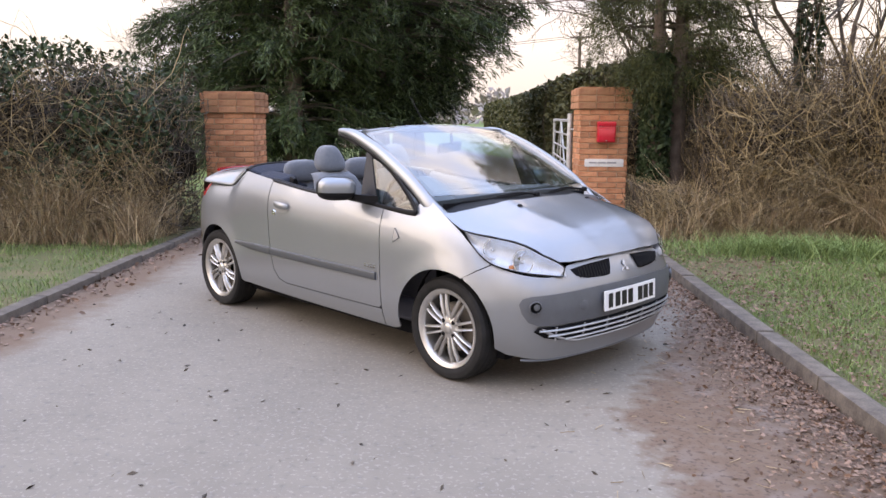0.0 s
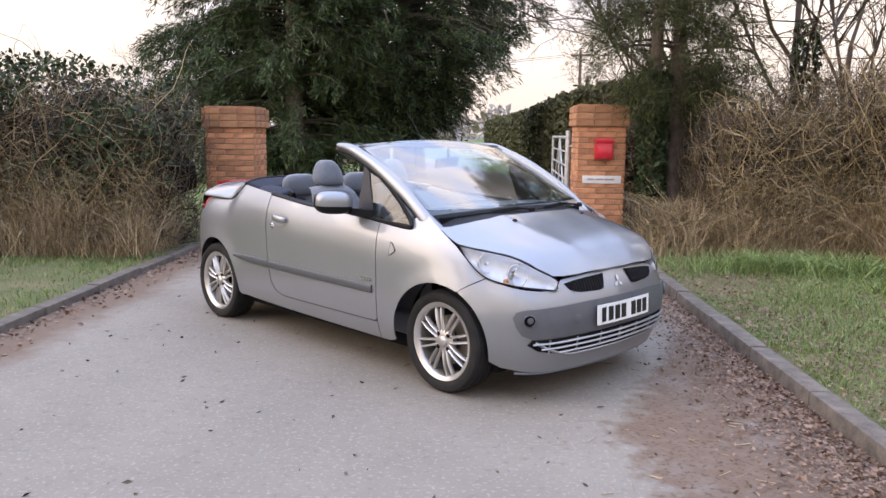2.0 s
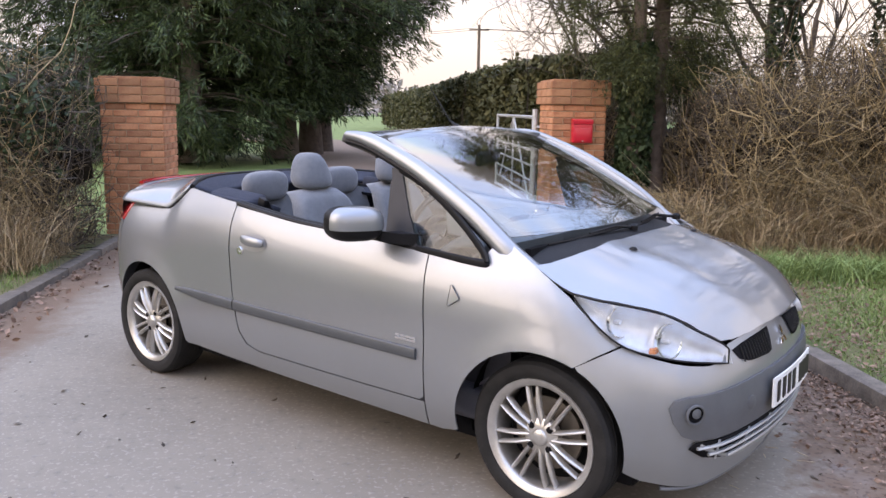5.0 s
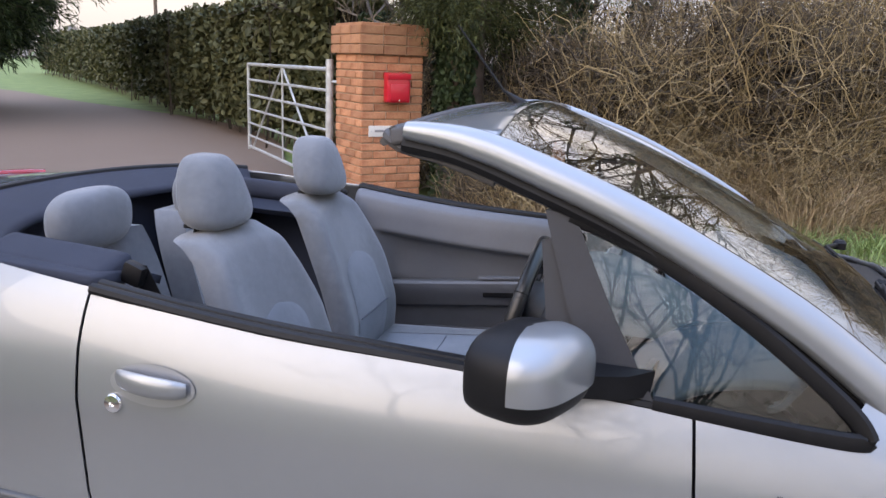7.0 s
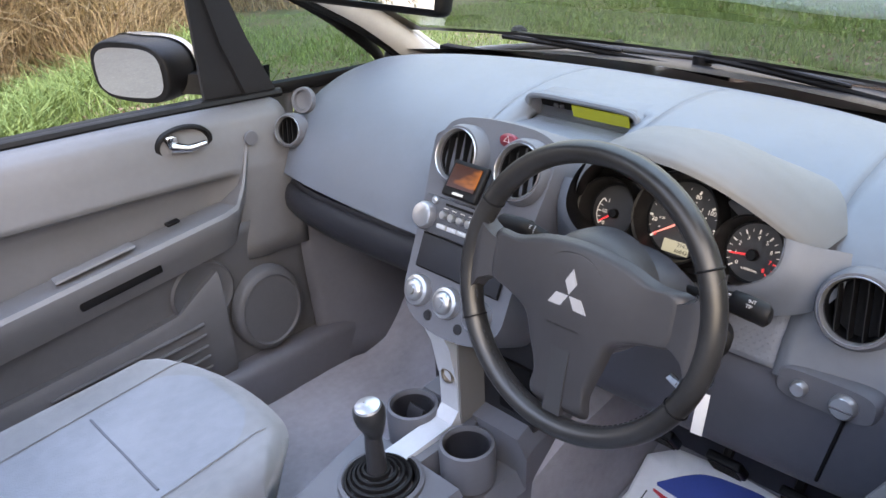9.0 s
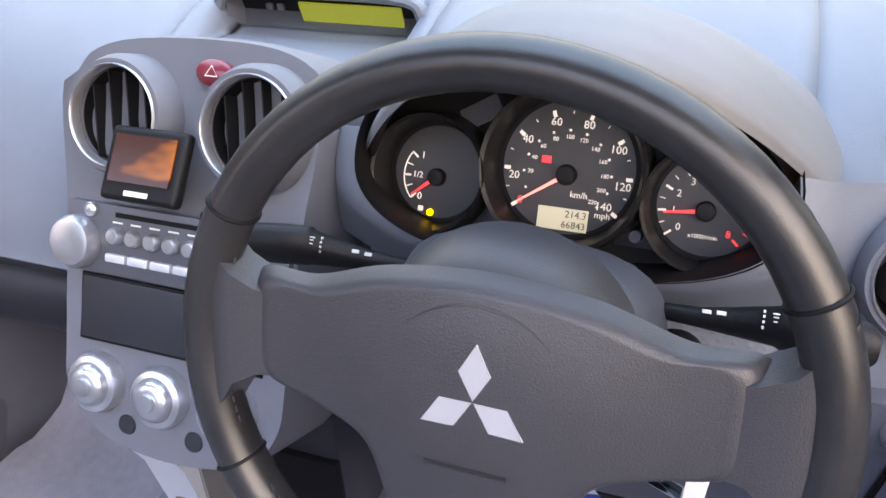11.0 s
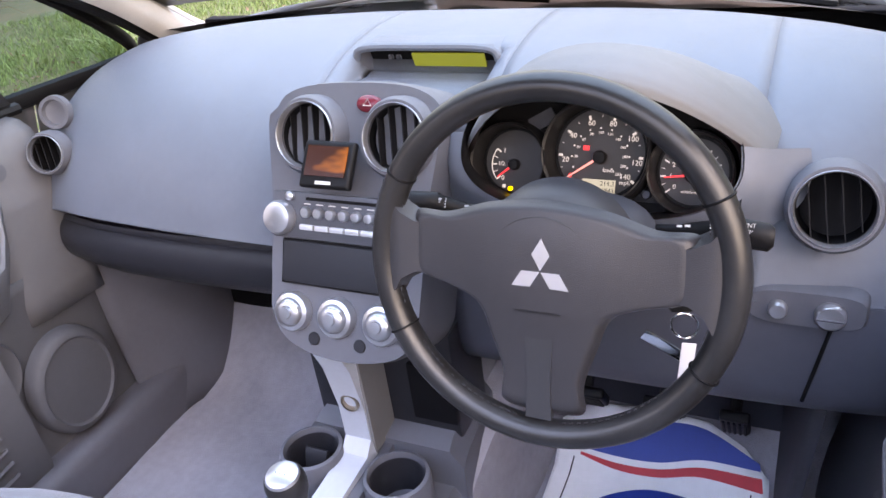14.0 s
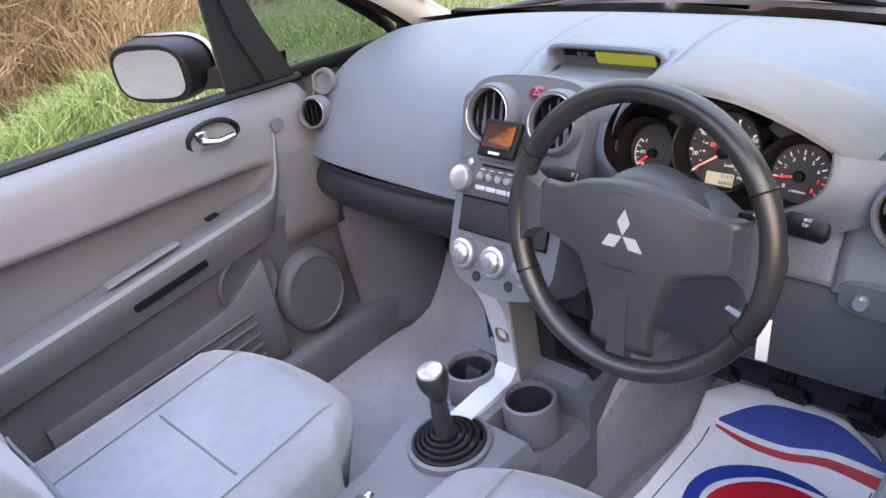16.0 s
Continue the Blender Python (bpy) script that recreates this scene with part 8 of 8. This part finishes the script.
    def hr(u, v):
        a, e = 2 * math.pi * u, (v - 0.5) * math.pi
        f = lambda w, p: math.copysign(abs(w) ** p, w)
        x, y, z = f(math.cos(e), 0.55) * f(math.cos(a), 0.8), f(math.cos(e), 0.5) * f(math.sin(a), 0.65), f(math.sin(e), 0.75)
        wz = 0.136 - 0.042 * z - 0.008 * z * z
        return Vector((hx - 0.445 - 0.022 * z + x * 0.058 + 0.018 * (1 - y * y) * (1 if x > 0 else 0.0), cy + y * wz * 0.86, 1.156 + (z * 0.097 if z > 0 else z * 0.088)))
    b = grid(36, 22, hr)
    bmesh.ops.remove_doubles(b, verts=b.verts, dist=1e-4)
    bmesh.ops.recalc_face_normals(b, faces=b.faces)
    part("headrest", b, M_SEAT, st, "grey cloth headrest", angle=80)
    for sd in (-1, 1):
        part("headrest_post", sweep([(hx - 0.462, cy + sd * 0.055, 1.05), (hx - 0.450, cy + sd * 0.055, 1.10)], 0.007, 10), M_BLACK, st)
    part("post_collar", box(0.03, 0.16, 0.012, pose(hx - 0.466, cy, 1.077), w=0.004), M_BLACK, st)
    return st


front_seat(-0.315, 0.025, 0.055, -0.02)
front_seat(0.315, 0.0, 0.0, 0.0)
for cy in (-0.29, 0.29):
    rs = tagged(new("rear_seat"), "grey cloth rear seat")
    rs.parent = car
    part("backrest", loft([[Vector((-0.73 - 0.14 * v + 0.05 * abs(q) ** 3 - k * 0.11, cy + q * (0.215 - 0.035 * v ** 6), 0.50 + 0.50 * v)) for q, k in [(a, 0) for a in np.linspace(-1, 1, 13)] + [(1, 1), (-1, 1)]] for v in np.linspace(0, 1, 10)]), M_SEAT, rs, angle=75)
    part("cushion", loft([[Vector((x, cy + q * 0.22, z - 0.02 * (1 - abs(q) ** 3))) for q in np.linspace(-1, 1, 9)] + [Vector((x, cy + 0.22, 0.36)), Vector((x, cy - 0.22, 0.36))] for x, z in ((-0.78, 0.50), (-0.68, 0.50), (-0.56, 0.53), (-0.52, 0.50))]), M_SEAT, rs, angle=75)

    def rh(u, v):
        a, e = 2 * math.pi * u, (v - 0.5) * math.pi
        f = lambda w, p: math.copysign(abs(w) ** p, w)
        return Vector((-0.855 + 0.055 * f(math.cos(e), 0.6) * f(math.cos(a), 0.8), cy + 0.155 * f(math.cos(e), 0.6) * f(math.sin(a), 0.7), 1.048 + 0.085 * f(math.sin(e), 0.8)))
    b = grid(30, 18, rh)
    bmesh.ops.remove_doubles(b, verts=b.verts, dist=1e-4)
    bmesh.ops.recalc_face_normals(b, faces=b.faces)
    part("headrest", b, M_SEAT, rs, "grey cloth headrest", angle=80)

# rear side trims, shelf and belts
for sd in (-1, 1):
    part("rear_side_trim", grid(20, 14, lambda u, v: Vector((-1.15 + 0.70 * u, sd * (0.56 + 0.115 * v - 0.05 * (1 - u) + 0.0), 0.42 + (0.565 - 0.03 * u) * v + 0.03 * math.sin(math.pi * v) * 0)), thick=0.012), M_NAVY, car, "dark navy rear side trim")
    part("side_shelf", grid(20, 8, lambda u, v: Vector((-1.12 + 0.61 * u, sd * (0.49 + 0.225 * v - 0.06 * (1 - u) * (1 - v)), 0.962 + 0.070 * min(1.0, 2.2 * u) - 0.032 * u - 0.05 * (1 - v) ** 2)), thick=0.02), M_NAVY, car, "dark navy shelf")
    part("shelf_pad", box(0.36, 0.13, 0.075, pose(-0.71, sd * 0.60, 1.005, sd * -14, 3, sd * 3), w=0.03, seg=3), M_NAVY, car, "dark navy side pad")
    bl = part("seat_belt", loft([[Vector((x, sd * y, z)), Vector((x + 0.042, sd * (y - 0.012), z)), Vector((x + 0.042, sd * (y - 0.014), z)), Vector((x, sd * (y - 0.003), z))] for x, y, z in ((-0.50, 0.625, 1.03), (-0.475, 0.605, 0.95), (-0.45, 0.60, 0.80), (-0.43, 0.60, 0.55))]), M_BLACK, car, "black seat belt")
    part("belt_guide", box(0.05, 0.03, 0.05, pose(-0.485, sd * 0.62, 1.01, 0, 20, 0), w=0.008), M_BLACK, bl)
    part("belt_tongue", box(0.035, 0.008, 0.055, pose(-0.45, sd * 0.592, 0.93, 0, 15, 0), w=0.003), M_CHROME, bl, "metal belt tongue")
part("rear_shelf", grid(30, 6, lambda u, v: Vector((deck(u, 1).x + 0.01 + (0.20 - 0.12 * abs(2 * u - 1) ** 2) * v, deck(u, 1).y * (1 - 0.14 * v), deck(u, 1).z - 0.006 - 0.055 * v ** 1.3)), thick=0.015), M_NAVY, car, "dark navy rear shelf")
part("rear_bulkhead", grid(20, 6, lambda u, v: Vector((-1.06 - 0.05 * math.sin(math.pi * u), -0.60 + 1.2 * u, 0.40 + 0.64 * v)), thick=0.02), M_NAVY, car)


# ---- door linings ----
def card(sd):
    """The inside of a door: upper trim, arm rest, pocket, speaker."""
    d = doors[sd]
    BT = curve([p[0] for p in DOOR_TOP], [p[1] for p in DOOR_TOP])
    Y = lambda y: sd * y
    x0, x1 = -0.45, 0.62

    def upper(u, v):
        x = x0 + (x1 - x0) * u
        zt, zl = BT(x) - 0.002, 0.60 + 0.085 * u
        prof = [(0.745, 0.0), (0.715, 0.004), (0.695, 0.018), (0.683, 0.05), (0.674, 0.095), (0.668, 0.122), (0.706, 0.138), (0.716, 0.19), (0.716, 0.33)]
        i = v * (len(prof) - 1)
        j = min(int(i), len(prof) - 2)
        y = prof[j][0] + (prof[j + 1][0] - prof[j][0]) * (i - j)
        dz = prof[j][1] + (prof[j + 1][1] - prof[j][1]) * (i - j)
        fade = min(1, max(0, (0.47 - x) / 0.05)) * min(1, max(0, (x + 0.36) / 0.08))
        if v > 0.62:
            y = y * fade + 0.668 * (1 - fade)
        return Vector((x, Y(y), zt - dz))
    part("upper_lining", grid(48, 24, upper, thick=0.004), M_DOORCARD, d, "grey upper door lining", angle=60)
    # arm rest: rises forward
    arm = []
    for u in np.linspace(0, 1, 26):
        x = -0.36 + 0.86 * u
        z = 0.690 + 0.085 * u + 0.10 * max(0, (u - 0.93) / 0.07) ** 1.4
        w = 0.612 + 0.055 * max(0, (u - 0.90) / 0.10) + 0.04 * max(0, (0.10 - u) / 0.10)
        arm.append([Vector((x, Y(y), zz)) for y, zz in ((0.705, z - 0.012), (w + 0.03, z - 0.006), (w + 0.006, z), (w, z - 0.008), (w + 0.002, z - 0.03), (w + 0.022, z - 0.062), (w + 0.04, z - 0.10), (0.71, z - 0.105))])
    a_ob = part("arm_rest", loft(arm), M_DOORCARD, d, "grey arm rest", angle=35)
    part("grip_slot", box(0.17, 0.012, 0.022, pose(0.16, Y(0.628), 0.690, 0, -6, 0), w=0.005), M_RECESS, a_ob)
    part("window_switch", box(0.028, 0.016, 0.006, pose(0.30, Y(0.66), 0.766, 0, -6, 0), w=0.002), M_RECESS, a_ob, "black window switch")
    part("arm_inset", box(0.16, 0.028, 0.006, pose(0.13, Y(0.655), 0.745, 0, -6, 0), w=0.003), M_DOORCARD, a_ob)
    part("lower_lining", grid(30, 14, lambda u, v: Vector((-0.45 + 1.07 * u, Y(0.672 + 0.01 * math.sin(math.pi * v)), (0.655 + 0.06 * u) * (1 - v) + 0.345 * v)), thick=0.006), M_DOORLOW, d, "dark lower door lining")
    # map pocket with ribs and speaker
    pk = part("map_pocket", loft([[Vector((x, Y(y), z)) for y, z in ((0.675, zt), (0.652, zt + 0.004), (0.645, zt - 0.01), (0.640, 0.39), (0.650, 0.365), (0.675, 0.36))] for x, zt in ((-0.15, 0.525), (0.0, 0.535), (0.15, 0.545), (0.27, 0.56), (0.33, 0.60), (0.37, 0.625))]), M_DOORLOW, d, "dark map pocket", angle=40)
    for i in range(5):
        part("pocket_rib", sweep([(-0.02 + 0.03 * i, Y(0.640), 0.508 - 0.027 * i), (0.31, Y(0.638), 0.528 - 0.027 * i)], 0.004, 6), M_DOORLOW, pk)
    part("speaker", lathe([(0.092, -0.01), (0.090, 0.010), (0.084, 0.018), (0.076, 0.020), (0.072, 0.016), (0.0, 0.016)], 44, pose(0.478, Y(0.655), 0.488, 90 * sd) @ Matrix.Diagonal((0.98, 1.15, 1, 1))), M_DOORLOW, d, "round speaker cover")
    part("pocket_bowl", lathe([(0.075, 0.0), (0.070, 0.006), (0.062, 0.0), (0.0, -0.006)], 36, pose(0.335, Y(0.665), 0.585, 90 * sd)), M_DOORLOW, d)
    hx, hz = 0.37, 0.910
    hp = part("release_cup", lathe([(0.052, -0.004), (0.050, 0.008), (0.044, 0.010), (0.040, 0.003), (0.036, -0.012), (0, -0.014)], 36, pose(hx, Y(0.688), hz, 90 * sd) @ Matrix.Diagonal((1.25, 0.70, 1, 1))), M_RECESS, d, "dark recessed release cup")
    part("release_lever", sweep([(hx - 0.035, Y(0.672), hz + 0.004), (hx, Y(0.668), hz - 0.008), (hx + 0.040, Y(0.672), hz - 0.008)], [0.013, 0.009, 0.007], 10), M_CHROME, hp, "chrome release lever")
    part("lock_button", box(0.022, 0.016, 0.026, pose(hx - 0.03, Y(0.674), hz + 0.012), w=0.005), M_CHROME, hp, "chrome lock button")
    part("tweeter", lathe([(0.016, 0), (0.015, 0.004), (0, 0.005)], 24, pose(0.515, Y(0.672), 0.885, 90 * sd)), M_STACK, d)
    # rubber strip along the top of the door
    for y, dz, r in ((0.792, 0.006, 0.015), (0.765, 0.008, 0.014)):
        part("waist_seal", sweep([Vector((x, Y(y), BT(x) + dz - 0.004)) for x in np.linspace(-0.46, 0.66, 24)], r, 8, sy=0.8), M_BLACK, d, "black waist seal")
    part("mirror_sail", plate([(0.47, 1.20), (0.60, 0.935), (0.48, 0.945), (0.44, 1.19)], lambda x, z: Vector((x, Y(0.795 - 0.33 * (z - 0.92)), z)), 0.3, 0.01), M_FRAME, d, smooth=False)
    part("door_edge", box(0.02, 0.10, 0.55, pose(-0.452, Y(0.725), 0.66), w=0.006), M_DOORLOW, d)


card(1)
card(-1)

# rear-view mirror
rm = tagged(new("rear_view_mirror"), "black rear-view mirror on the windscreen")
rm.parent = car
mm = pose(0.392, 0.085, 1.258, 0, 12, 0) @ pose(0, 0, 0, 0, 0, 14)
part("mirror_case", box(0.035, 0.27, 0.068, mm, w=0.016, seg=4), M_BLACK, rm, "black mirror case")
part("mirror_face", box(0.003, 0.248, 0.050, mm @ pose(-0.0175, 0, 0), w=0.001), M_MIRROR, rm, "mirror glass", smooth=False)
part("mirror_stem", sweep([mm @ Vector((0.015, 0, 0.02)), (0.43, 0.06, 1.32), (0.44, 0.05, 1.36)], 0.010, 10), M_BLACK, rm)
